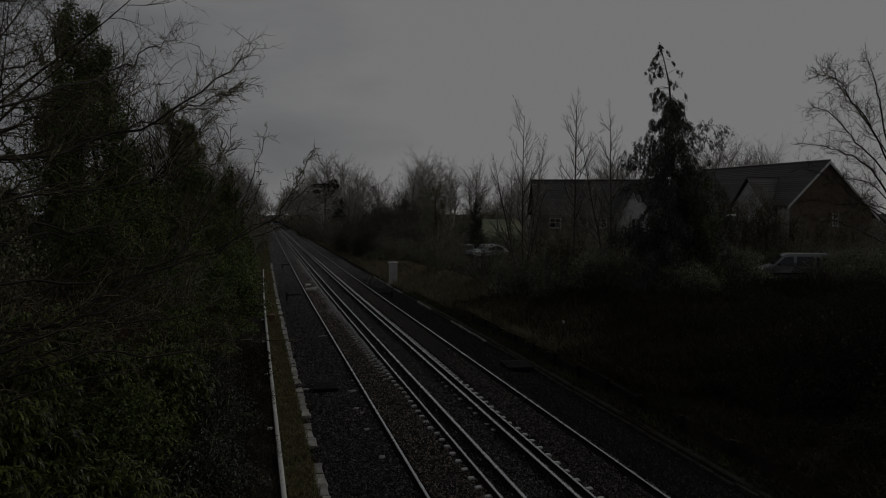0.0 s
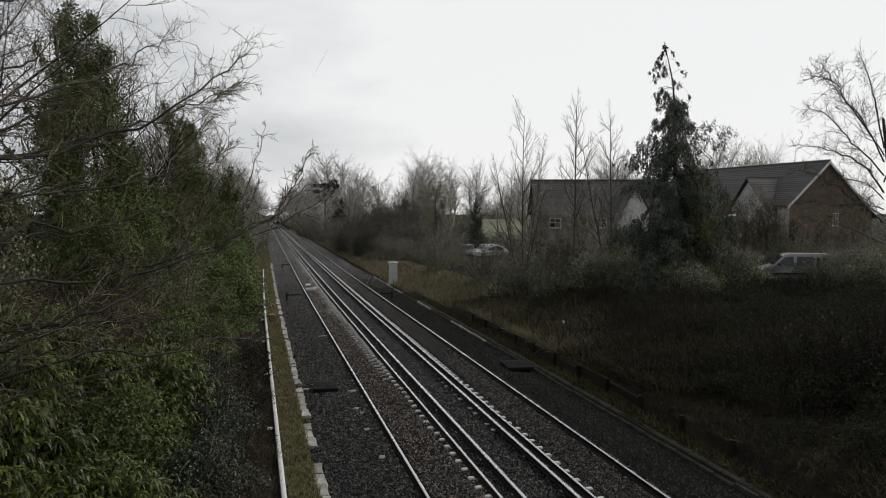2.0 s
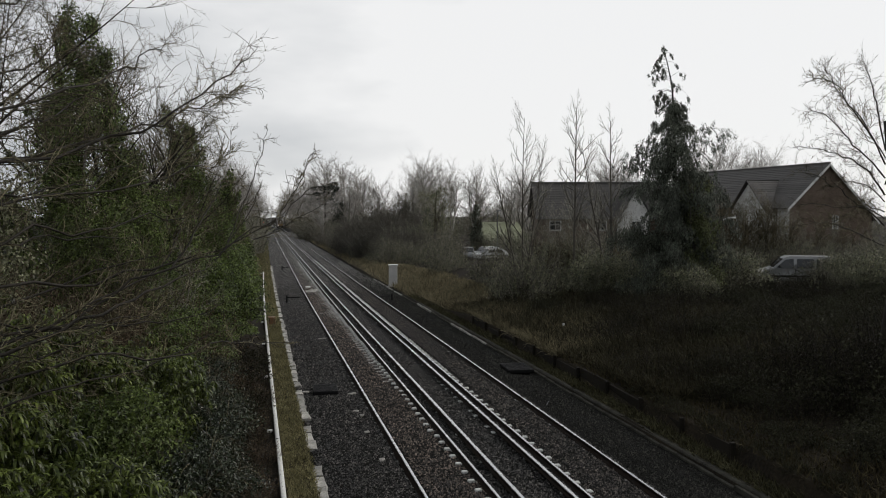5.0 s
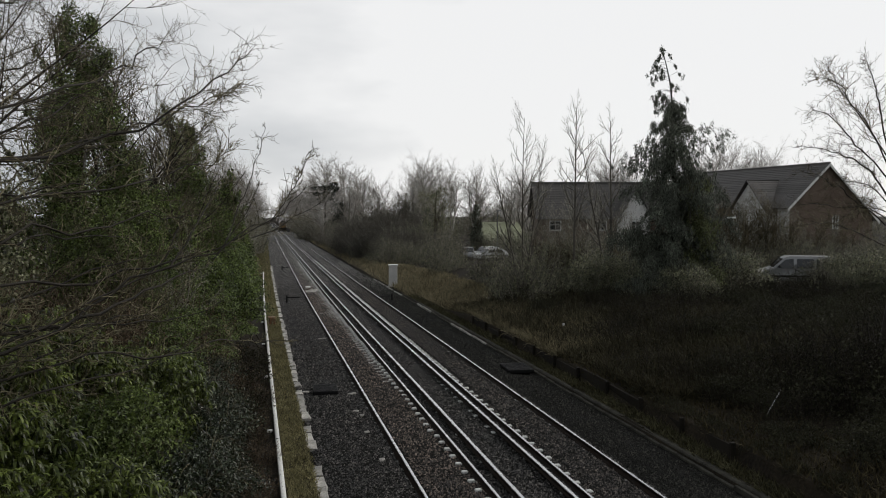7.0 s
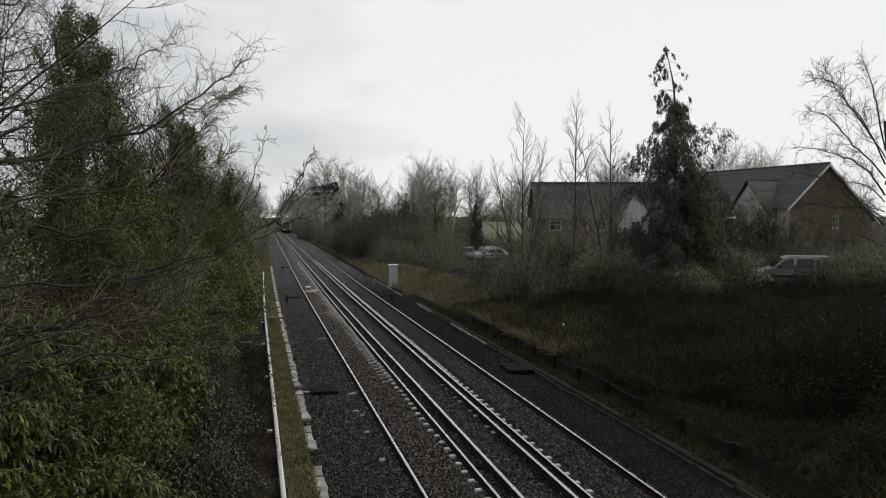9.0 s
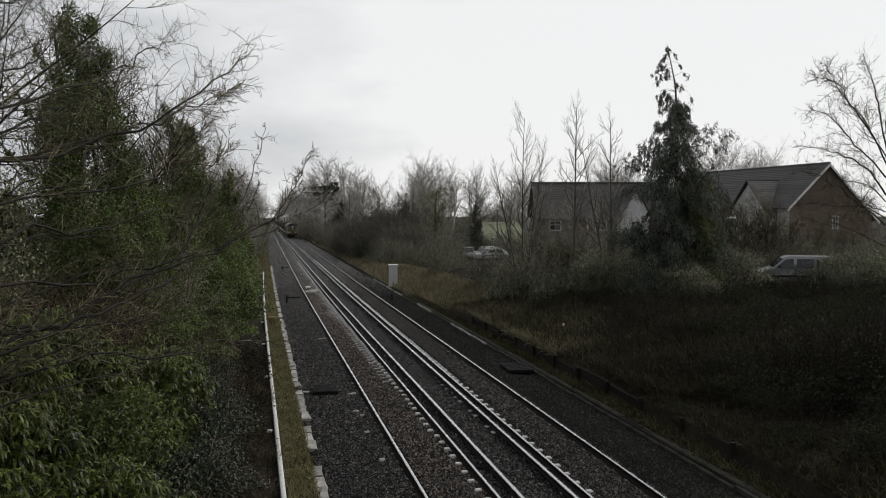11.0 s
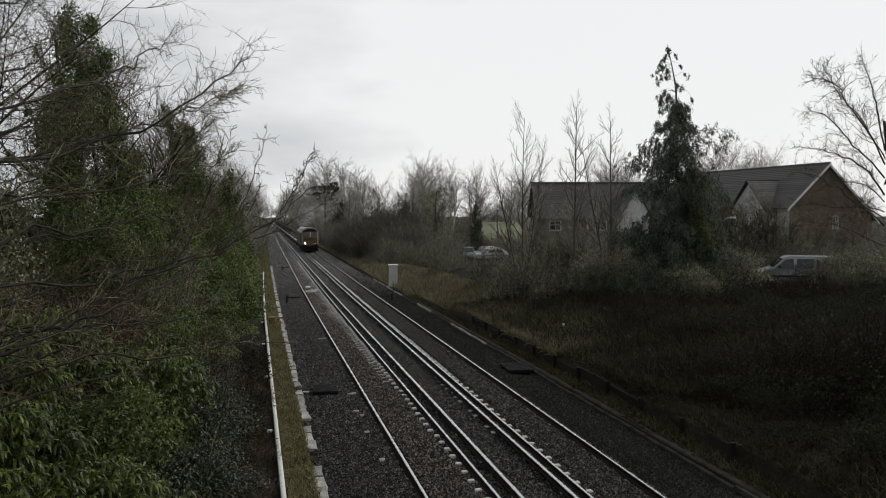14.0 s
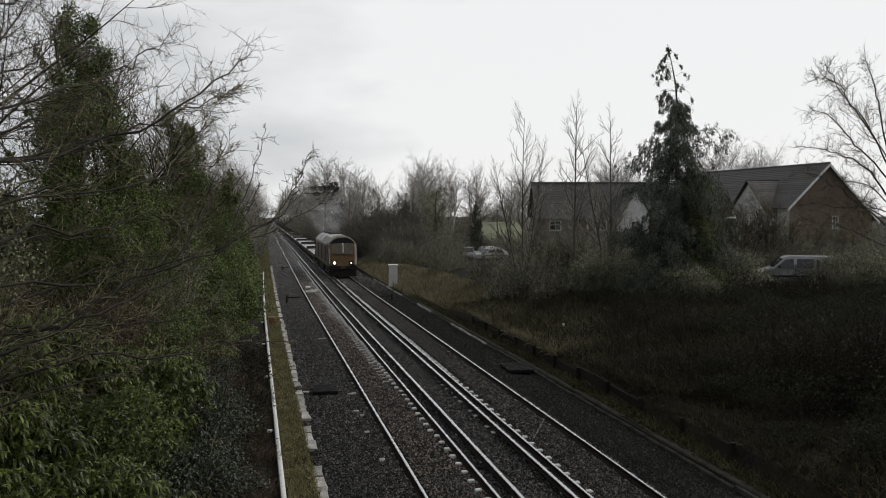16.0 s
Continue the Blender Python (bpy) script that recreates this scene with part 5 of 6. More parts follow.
def conifer(m, seed, tall, label):
    """A ragged cypress: a bare whip with loose hanging tufts at the top, broad drooping curtains of foliage below."""
    rng = np.random.default_rng(seed)
    root = thing("conifer", m, label, "tree")
    rnd = random.Random(seed)
    f = np.linspace(0, 1, 14)
    trunk = np.stack([0.10 * np.sin(f * 5) - 0.75 * np.clip(f - 0.82, 0, 1) ** 1.2 * 6, 0.1 * np.cos(f * 4) - 0.1, -0.3 + f * (tall + 0.3)], axis=1)
    link_mesh("trunk", *tubes([(trunk, np.linspace(0.2, 0.012, 14))], 8), M["bark"], root, smooth=True)
    # the crown's reach and the fill of its tufts by height
    heights = [0.05, 0.35, 0.55, 0.655, 0.70, 0.78, 0.83, 0.90, 0.95, 1.0]
    reaches = [3.0, 3.1, 3.0, 2.9, 1.5, 0.8, 1.35, 1.35, 0.5, 0.2]
    fills = [17, 16, 11, 8.5, 11, 9, 2.0, 1.6, 5, 6]
    lines, sprays = [], []
    count = 150
    for i in range(count):
        h = 0.06 + 0.93 * (i + rnd.random()) / count
        reach = np.interp(h, heights, reaches) * rnd.uniform(0.5, 1.12)
        a = rnd.uniform(0, 2 * math.pi)
        if h > 0.8 and math.cos(a) > 0 and rnd.random() < 0.6:
            a += math.pi
        g = np.linspace(0, 1, 7)
        # limbs rise a little, then bow over and hang at the tip
        rise = rnd.uniform(0.05, 0.45) * reach * g - rnd.uniform(0.25, 0.6) * reach * g ** 3
        at = np.array([np.interp(h, f, trunk[:, k]) for k in range(3)])
        pts = at + np.stack([np.cos(a) * reach * g, np.sin(a) * reach * g, rise], axis=1) + rng.normal(size=(7, 3)) * 0.04 * reach * g[:, None]
        lines.append((pts, np.linspace(0.032 * (1 - h) + 0.007, 0.004, 7)))
        for _ in range(max(2, int(np.interp(h, heights, fills) * reach))):
            t = rnd.uniform(0.03, 1.0) ** (0.82 if h < 0.8 else 0.35)
            p = np.array([np.interp(t, g, pts[:, j]) for j in range(3)]) + rng.normal(size=3) * 0.07 * reach * min(1, (1 - h) * 3)
            b = a + rnd.uniform(-1.6, 1.6)
            ln = rnd.uniform(0.22, 0.62) * (1.25 - 0.65 * h) * (0.62 if h > 0.8 else 1.0)
            sprays.append((p, p + np.array([np.cos(b) * ln * 0.4, np.sin(b) * ln * 0.4, -ln * rnd.uniform(0.6, 1.1)]), ln))
    # close sprays round the trunk
    for i in range(300):
        h = rnd.uniform(0.2, 0.8)
        a, r, ln = rnd.uniform(0, 2 * math.pi), rnd.uniform(0.1, 1.0) * min(1.0, 3.2 * (0.88 - h)), rnd.uniform(0.25, 0.55)
        p = np.array([np.interp(h, f, trunk[:, k]) for k in range(3)]) + np.array([np.cos(a) * r, np.sin(a) * r, 0.0])
        sprays.append((p, p + np.array([np.cos(a) * ln * 0.5, np.sin(a) * ln * 0.5, -ln * 0.8]), ln))
    lines += [(np.stack([p, q]), np.array([0.005, 0.003])) for p, q, _ in sprays]
    link_mesh("branchwork", *tubes(lines, 3), M["bark"], root)
    per = 30
    p, q = (np.repeat(np.array([v[k] for v in sprays]), per, axis=0) for k in (0, 1))
    ln = np.repeat(np.array([v[2] for v in sprays]), per)
    n = len(p)
    t = rng.uniform(0.0, 1.1, n)[:, None]
    pc = p + (q - p) * t + rng.normal(size=(n, 3)) * (0.16 * ln)[:, None] * np.array([1, 1, 1.3])
    L = 0.10 * rng.uniform(0.5, 1.7, n)
    link_mesh("foliage", *leaf_mesh(pc, (q - p) / ln[:, None] + rng.normal(size=(n, 3)) * 0.4 + np.array([0, 0, -0.4]), unit(rng, n), L, L * 0.28, 0.25, True), M["needle"], root)
    return root


def pine(m, seed, tall, label):
    """A far pine: a bare trunk under a few flat dark clumps."""
    rng = np.random.default_rng(seed)
    root = thing("pine_tree", m, label, "tree")
    link_mesh("trunk", *tubes([(np.array([(0, 0, -0.3), (0.2, 0, tall * 0.5), (0, 0, tall * 0.95)]), np.array([0.3, 0.22, 0.08]))], 7), M["bark"], root, smooth=True)
    lines, spots = [], []
    for i in range(13):
        a, z, r = rng.uniform(0, 2 * np.pi), tall * rng.uniform(0.62, 1.0), rng.uniform(0.4, 2.6)
        e = np.array([np.cos(a) * r, np.sin(a) * r, z])
        lines.append((np.stack([np.array([0, 0, z - 0.8]), e]), np.array([0.07, 0.03])))
        spots.append((e, rng.uniform(0.7, 1.3)))
    link_mesh("branchwork", *tubes(lines, 4), M["bark"], root)
    per = 420
    c = np.repeat(np.array([e for e, _ in spots]), per, axis=0)
    r = np.repeat(np.array([k for _, k in spots]), per)
    d = unit(rng, len(c))
    pc = c + d * (r * rng.uniform(0.3, 1.05, len(c)))[:, None] * np.array([1.2, 1.2, 0.45])
    L = 0.26 * rng.uniform(0.6, 1.4, len(c))
    link_mesh("foliage", *leaf_mesh(pc, d + np.array([0, 0, 0.4]), unit(rng, len(c)), L, L * 0.4, 0.2, True), M["dark_pine"], root)
    return root


def overhanging_tree(m, boughs, label, thick=0.0045, seed=301, bark="bark", trunk_r=0.2, tall=9.5, name="overhanging_tree", slim=0.9, buds=0):
    """A tree whose long wavering boughs reach out over the bank; each bough runs from its start through a bend to its tip."""
    root = thing(name, m, label, "tree")
    rng = np.random.default_rng(seed)
    f = np.linspace(0, 1, 10)
    trunk = np.stack([0.2 * np.sin(f * 4), 0.15 * np.cos(f * 5) - 0.15, -0.4 + f * tall], axis=1)
    link_mesh("trunk", *tubes([(trunk, np.linspace(trunk_r, trunk_r * 0.15, 10))], 10), M[bark], root, smooth=True)
    o = np.array(m.translation)
    for turn, (start, bend_at, end, r, count, reach) in enumerate(boughs):
        p0, p1, p2 = (np.array(v) - o for v in (start, bend_at, end))
        t = np.linspace(0, 1, 18)[:, None]
        c = 2 * p1 - (p0 + p2) / 2
        pts = p0 * (1 - t) ** 2 + 2 * c * t * (1 - t) + p2 * t ** 2
        span = np.linalg.norm(p2 - p0)
        w = np.cumsum(rng.normal(size=(18, 3)) * 0.016 * span, axis=0)
        pts = pts + (w - w[-1] * t) * np.minimum(t * 3, 1) * 0.7
        link_mesh("bough", *tubes([(pts, thick * 0.7 + (r * slim - thick * 0.7) * (1 - np.linspace(0, 1, 18)) ** 0.75)], 7), M[bark], root, smooth=True)
        lines = []
        for i in range(count):
            q = 0.1 + 0.89 * (i + rng.random()) / count
            j = min(int(q * 17), 16)
            at = pts[j] + (pts[j + 1] - pts[j]) * (q * 17 - j)
            d = (pts[j + 1] - pts[j]) / (np.linalg.norm(pts[j + 1] - pts[j]) + 1e-9)
            n = d + unit(rng, 1)[0] * 0.8 + np.array([0, 0, 0.15])
            ln = reach * rng.uniform(0.4, 1.4) * (1.15 - 0.6 * q)
            line = [at]
            for k in range(5):
                n = n / np.linalg.norm(n) + rng.normal(size=3) * 0.32
                line.append(line[-1] + n / np.linalg.norm(n) * ln / 5)
            lines.append((np.array(line), np.linspace(max(r * slim * (1 - q) * 0.45, thick), thick * 0.5, 6)))
            for k in range(7):
                b = line[1 + int(rng.integers(0, 5))]
                n2 = n / np.linalg.norm(n) + unit(rng, 1)[0] * 0.9
                n2 /= np.linalg.norm(n2)
                l2 = ln * rng.uniform(0.15, 0.5)
                lines.append((np.array([b, b + n2 * l2 * 0.5 + rng.normal(size=3) * 0.025, b + n2 * l2 + np.array([0, 0, 0.03])]), np.array([thick * 0.8, thick * 0.6, thick * 0.3])))
        # Twigs of every third bough are coloured as if lit, and thickened.
        pale = turn % 3 == 2
        link_mesh("brushwood", *tubes([(p, q * 1.6) for p, q in lines] if pale else lines, 3), M["pale_twig" if pale else "twig"], root)
    return root


def blades(name, u0, u1, y0, y1, count, tall, material, label, seed, top=True):
    """Grass blades bending every way, on the ground."""
    rng = np.random.default_rng(seed)
    y = y0 + (y1 - y0) * rng.uniform(0, 1, count) ** 1.4
    u = rng.uniform(u0, u1, count)
    z = np.array([height(a, b) for a, b in zip(u, y)])
    x = u + np.array([bend(b) for b in y])
    c = np.stack([x, y, z - 0.01], axis=1)
    d = rng.normal(size=(count, 3)) * 0.5 + np.array([0, 0, 0.9])
    L = tall * rng.uniform(0.4, 1.4, count)
    ob = link_mesh(name, *leaf_mesh(c, d, unit(rng, count) + np.array([0.3, 0, 0]), L, 0.012 + L * 0.05, 0.45), M[material])
    return tagged(ob, label, "grass", kind="stuff")


# left bank: big ivy-clad trees
ivy_tree(pose(-5.0, 28.2, on(-5.0, 28.2)), 3, 10.4, 2.7, 0.45, 125000, "tall bare tree thickly wrapped in dark ivy", size=0.064)
ivy_tree(pose(-2.9, 42.2, on(-2.9, 42.2)), 4, 9.3, 2.6, 0.10, 80000, "pointed tree wrapped in dark green ivy", size=0.076)
ivy_tree(pose(-8.2, 31.0, on(-8.2, 31)), 6, 4.2, 2.0, 0.6, 9000, "bare tree thickly wrapped in dark ivy", size=0.12)
ivy_tree(pose(-3.4, 33.0, on(-3.4, 33.0)), 9, 5.2, 2.4, 0.9, 16000, "ivy-covered stump of a tree on the bank", size=0.11)
ivy_tree(pose(-4.4, 31.0, on(-4.4, 31.0)), 14, 6.4, 2.3, 0.7, 42000, "bushy tree trunk smothered in olive ivy", size=0.068)
ivy_tree(pose(-2.0, 67.3, on(-2, 67.3)), 5, 8.0, 2.4, 0.2, 11000, "dark pointed conifer beside the line", leaf="ivy", size=0.17, name="conifer")
ivy_tree(pose(-2.6, 78, on(-2.6, 78)), 8, 6.5, 2.4, 1.0, 8000, "ivy-covered tree beside the line", size=0.2)

# left bank: bare trees behind and among them
bare_tree(pose(-7.2, 21.0, on(-7.2, 21.0)), 21, 12.0, 0.13, SPEC_BIG, "tall leafless tree with tangled fine twigs", lean=(0.05, 0), thick=1.0)
bare_tree(pose(-4.6, 34.5, on(-4.6, 34.5)), 26, 8.2, 0.12, SPEC_BIG, "leafless tree leaning out towards the railway", lean=(0.10, 0), thick=1.1)
bare_tree(pose(-4.9, 30.0, on(-4.9, 30)), 27, 9.6, 0.12, SPEC_BIG, "leafless tree with a haze of fine twigs", lean=(0.06, 0), thick=1.0)
bare_tree(pose(-9.8, 26.0, on(-9.8, 26)), 23, 13.0, 0.16, SPEC_BIG, "tall leafless tree on the bank", thick=1.1)
bare_tree(pose(-3.6, 49.0, on(-3.6, 49)), 24, 7.4, 0.12, SPEC_MID, "leafless tree beside the line", thick=1.2)
bare_tree(pose(-2.8, 58.0, on(-2.8, 58)), 25, 6.6, 0.11, SPEC_MID, "leafless tree beside the line", thick=1.3)
bare_tree(pose(-3.4, 38.0, on(-3.4, 38)), 28, 8.6, 0.12, SPEC_BIG, "leafless tree with a dense crown of fine twigs", lean=(0.05, 0), thick=1.0)

# a tree just out of sight whose boughs hang across the bank
T = (-4.6, 11.0)
bank_tree = overhanging_tree(pose(T[0], T[1], on(*T)), (
    ((T[0], T[1], 6.6), (-3.2, 13.4, 7.35), (-2.19, 14.98, 8.37), 0.030, 44, 0.9),
    ((T[0], T[1], 6.2), (-1.6, 13.9, 7.45), (0.11, 15.52, 9.0), 0.034, 62, 0.95),
    ((T[0], T[1], 4.4), (-1.7, 12.8, 4.95), (0.53, 14.25, 6.08), 0.034, 30, 0.75),
    ((T[0], T[1], 4.9), (-1.3, 13.0, 5.35), (0.93, 14.69, 6.49), 0.027, 30, 0.7),
    ((T[0], T[1], 5.5), (-3.3, 12.6, 5.65), (-1.9, 14.3, 5.6), 0.028, 22, 0.7),
    ((-1.21, 13.06, 5.2), (-0.75, 13.8, 6.0), (-0.41, 14.49, 6.71), 0.020, 16, 0.45),
    ((-0.4, 13.41, 5.6), (0.0, 14.2, 6.6), (0.25, 14.89, 7.48), 0.011, 14, 0.35),
    ((T[0], T[1], 4.0), (-2.1, 11.5, 4.7), (-0.6, 13.0, 5.3), 0.038, 26, 0.7),
    ((T[0], T[1], 3.6), (-1.4, 12.2, 4.1), (0.64, 14.11, 3.85), 0.024, 20, 0.55),
    ((T[0], T[1], 7.3), (-3.5, 13.8, 8.3), (-3.1, 15.4, 9.1), 0.026, 80, 1.05),
    ((T[0], T[1], 6.0), (-3.2, 13.6, 6.5), (-1.9, 15.4, 6.9), 0.028, 24, 0.8),
    ((T[0], T[1], 3.9), (-1.9, 12.9, 4.9), (-1.07, 14.61, 6.01), 0.024, 24, 0.7),
    ((T[0], T[1], 8.0), (-3.6, 13.6, 9.0), (-3.0, 14.6, 9.9), 0.024, 80, 1.05),
    ((T[0], T[1], 7.0), (-2.3, 14.0, 7.8), (-1.41, 15.87, 9.22), 0.026, 60, 1.0),
    ((T[0], T[1], 6.4), (-1.5, 14.9, 7.2), (-0.21, 16.59, 8.4), 0.026, 66, 1.0),
    ((T[0], T[1], 7.6), (-3.9, 12.9, 8.3), (-3.5, 14.4, 8.7), 0.024, 60, 0.95),
    ((T[0], T[1], 5.2), (-3.4, 12.8, 5.9), (-2.9, 14.6, 7.4), 0.024, 50, 0.9),
    ((0.3, 14.2, 5.88), (0.72, 14.55, 6.4), (1.0, 14.9, 7.05), 0.012, 16, 0.4),
    ((0.0, 14.0, 5.62), (0.6, 14.4, 5.85), (1.3, 14.9, 6.2), 0.011, 16, 0.4),
    ((-0.6, 13.6, 5.3), (-0.1, 14.1, 5.9), (0.15, 14.5, 6.6), 0.011, 16, 0.4),
    ((T[0], T[1], 5.9), (-1.9, 14.6, 6.6), (-0.4, 16.0, 7.2), 0.024, 55, 0.9),
    ((T[0], T[1], 4.6), (-2.9, 12.6, 5.0), (-1.2, 14.2, 5.5), 0.030, 40, 0.8),
    ((T[0], T[1], 4.2), (-2.6, 12.4, 4.4), (-0.5, 14.0, 4.6), 0.028, 36, 0.75),
    ((T[0], T[1], 3.7), (-2.8, 12.4, 4.0), (-1.0, 14.0, 4.9), 0.026, 36, 0.75),
    ((T[0], T[1], 5.3), (-2.4, 12.9, 5.6), (-0.6, 14.6, 6.0), 0.026, 40, 0.8),
    ((T[0], T[1], 3.3), (-2.4, 12.0, 3.7), (-0.3, 13.8, 4.2), 0.022, 30, 0.7),
    ((T[0], T[1], 4.9), (-3.0, 12.2, 4.8), (-1.4, 13.6, 4.4), 0.024, 34, 0.75)),
    "leafless tree with long dark boughs reaching over the bank")

# left bank: laurel and mixed shrubs close to the bridge
rng = random.Random(31)
lx = drooping_shrub(pose(-3.6, 12.2, 1.2), 41, 1.7, 1.6, 2.4, 760, "evergreen shrub with long drooping glossy leaves", length=0.22, width=0.042, group="bank shrubs")
ly = bush(pose(-2.6, 15.6, 0.9), 42, 1.6, 1.6, 2.2, 8000, 0.075, 0.045, "ivy", "mixed evergreen shrub with small glossy leaves", group="bank shrubs", twigs=30)
lz = drooping_shrub(pose(-2.2, 18.5, 0.6), 43, 1.8, 1.8, 2.5, 900, "evergreen shrub with narrow drooping leaves", leaf="laurel", length=0.16, width=0.046, group="bank shrubs")
ld = bush(pose(-1.0, 18.8, on(-1.0, 18.8) - 0.1), 48, 1.3, 1.5, 1.8, 5500, 0.07, 0.04, "dark_ivy", "dark straggling shrub with small leaves", group="bank shrubs", twigs=120, stem="twig")
for i, (src, x, y, size) in enumerate(((lx, -5.2, 12.0, 0.95), (lx, -2.3, 12.6, 0.8), (lx, -4.6, 14.4, 1.0), (ly, -3.0, 14.8, 1.0), (ld, -1.0, 17.2, 0.9), (lz, -3.8, 17.0, 1.05), (lz, -5.6, 16.4, 1.1), (ly, -2.6, 20.8, 0.95),
                                       (ld, -1.4, 22.0, 1.0), (ld, -1.1, 13.0, 0.9), (lx, -1.9, 10.6, 0.75), (lx, -3.7, 10.4, 0.8), (ly, -6.8, 14.5, 1.2), (lz, -7.5, 18.5, 1.2), (ld, -0.9, 20.6, 0.9), (ld, -1.3, 15.2, 1.0), (ld, -1.2, 24.6, 1.0))):
    again(src, x, y, on(x, y) - 0.1, 47 * i, size)
# trackside green hedge further on
hx = bush(pose(-0.9, 36.0, on(-0.9, 36) - 0.1), 44, 1.5, 2.0, 3.6, 9000, 0.10, 0.07, "hedge", "bright green ivy-like hedge beside the line", name="hedge_bush", group="trackside hedge", hang=0.5)
for i, (x, y, s) in enumerate(((-1.1, 40.0, 1.05), (-1.2, 44.0, 1.1), (-1.3, 48.5, 1.1), (-1.4, 53.5, 1.15), (-1.7, 59.0, 1.1), (-1.6, 32.5, 0.85), (-2.4, 38.0, 1.1), (-1.8, 65.0, 1.05), (-1.9, 72.0, 1.1), (-1.4, 29.0, 0.7), (-2.8, 45, 1.2), (-2.3, 27.0, 0.75), (-2.5, 24.2, 0.7), (-2.0, 22.0, 0.6), (-3.1, 30.0, 0.85), (-3.0, 21.0, 0.6))):
    again(hx, x, y, on(x, y) - 0.1, 61 * i, s)
# russet dead scrub on the slope
tx = thicket(pose(-4.4, 21.5, on(-4.4, 21.5)), 51, 2.2, 2.0, 3.0, 300, "tangle of russet dead bracken and bramble shoots", leaf="dead_leaf", leaves=4500, group="dead scrub")
for i, (x, y, s) in enumerate(((-6.6, 20.0, 1.1), (-2.6, 24.5, 0.9), (-7.6, 24.5, 1.0), (-5.2, 24.6, 1.05), (-3.2, 28.5, 1.05), (-11.0, 28.0, 1.1), (-1.7, 26.0, 0.7), (-4.3, 18.8, 0.85), (-8.6, 18.0, 0.9))):
    again(tx, x, y, on(x, y), 73 * i, s)
# dark bare brambles at the foot of the left bank
dx = thicket(pose(-1.1, 17.5, on(-1.1, 17.5)), 52, 0.9, 1.5, 1.2, 260, "low dark leafless bramble tangle", twig="scrub_twig", leaf="scrub_leaf", leaves=1500, group="brambles", r=0.005)
for i, (x, y, s) in enumerate(((-1.0, 20.0, 1.0), (-1.0, 22.8, 1.0), (-1.1, 26.0, 1.1), (-1.1, 29.5, 1.1), (-1.2, 14.5, 0.9), (-1.0, 33.0, 1.1), (-0.9, 24.0, 1.2), (-1.0, 31.0, 1.3))):
    again(dx, x, y, on(x, y), 57 * i, s)

db = thicket(pose(-0.75, 13.4, on(-0.75, 13.4)), 58, 0.8, 1.3, 1.1, 300, "low brown leafless scrub beside the white rail", twig="russet_twig", leaf="dead_leaf", leaves=900, group="brown scrub", r=0.0045, length=0.05)
for i, (x, y, s) in enumerate(((-0.6, 15.6, 0.8), (-1.5, 12.4, 1.1), (-0.55, 17.6, 0.7), (-1.7, 14.2, 1.15), (-0.7, 11.6, 0.9), (-0.25, 14.2, 0.75), (-0.3, 16.4, 0.75), (-0.3, 18.6, 0.75), (-0.35, 20.6, 0.8), (-0.4, 22.6, 0.8), (-0.4, 24.8, 0.85), (-0.45, 27.2, 0.9), (-0.3, 12.6, 0.75))):
    again(db, x, y, on(x, y), 57 * i, s)

# far trees along both sides of the line, twigs coloured pale for haze
f1 = bare_tree(pose(-6.0, 95.0, on(-6, 95)), 31, 11.0, 0.2, SPEC_FAR, "leafless tree lining the railway, paled for haze", "far_twig", "far_twig", group="lineside trees", name="lineside_tree", thick=1.3)
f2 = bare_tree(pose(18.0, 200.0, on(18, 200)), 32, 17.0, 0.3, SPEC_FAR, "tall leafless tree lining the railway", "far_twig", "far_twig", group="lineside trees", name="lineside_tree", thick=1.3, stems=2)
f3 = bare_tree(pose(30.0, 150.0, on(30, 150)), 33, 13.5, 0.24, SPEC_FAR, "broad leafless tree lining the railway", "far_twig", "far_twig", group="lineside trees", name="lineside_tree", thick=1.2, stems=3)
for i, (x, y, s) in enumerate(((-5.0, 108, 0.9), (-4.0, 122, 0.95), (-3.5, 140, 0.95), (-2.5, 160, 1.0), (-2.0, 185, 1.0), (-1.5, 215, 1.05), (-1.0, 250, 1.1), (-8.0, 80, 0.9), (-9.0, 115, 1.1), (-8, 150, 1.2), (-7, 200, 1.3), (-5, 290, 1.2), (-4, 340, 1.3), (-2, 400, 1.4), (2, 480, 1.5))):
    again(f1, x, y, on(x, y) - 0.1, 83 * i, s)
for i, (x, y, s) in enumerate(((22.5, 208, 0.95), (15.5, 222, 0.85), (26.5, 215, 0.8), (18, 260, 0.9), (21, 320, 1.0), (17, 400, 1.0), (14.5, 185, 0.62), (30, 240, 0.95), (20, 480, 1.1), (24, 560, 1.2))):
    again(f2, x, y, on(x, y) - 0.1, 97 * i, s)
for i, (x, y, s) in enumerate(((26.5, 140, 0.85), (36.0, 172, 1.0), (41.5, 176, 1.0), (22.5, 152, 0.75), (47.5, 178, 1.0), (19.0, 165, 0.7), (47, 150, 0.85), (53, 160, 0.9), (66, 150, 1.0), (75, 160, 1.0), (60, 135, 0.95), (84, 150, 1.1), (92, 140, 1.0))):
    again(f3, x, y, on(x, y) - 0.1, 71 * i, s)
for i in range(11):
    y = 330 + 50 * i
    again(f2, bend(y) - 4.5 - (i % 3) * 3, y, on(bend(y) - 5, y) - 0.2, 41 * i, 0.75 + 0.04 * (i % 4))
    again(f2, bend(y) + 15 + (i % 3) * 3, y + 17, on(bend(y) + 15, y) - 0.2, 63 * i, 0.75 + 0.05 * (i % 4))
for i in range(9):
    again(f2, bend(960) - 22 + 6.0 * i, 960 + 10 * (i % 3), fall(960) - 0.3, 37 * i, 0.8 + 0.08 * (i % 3))
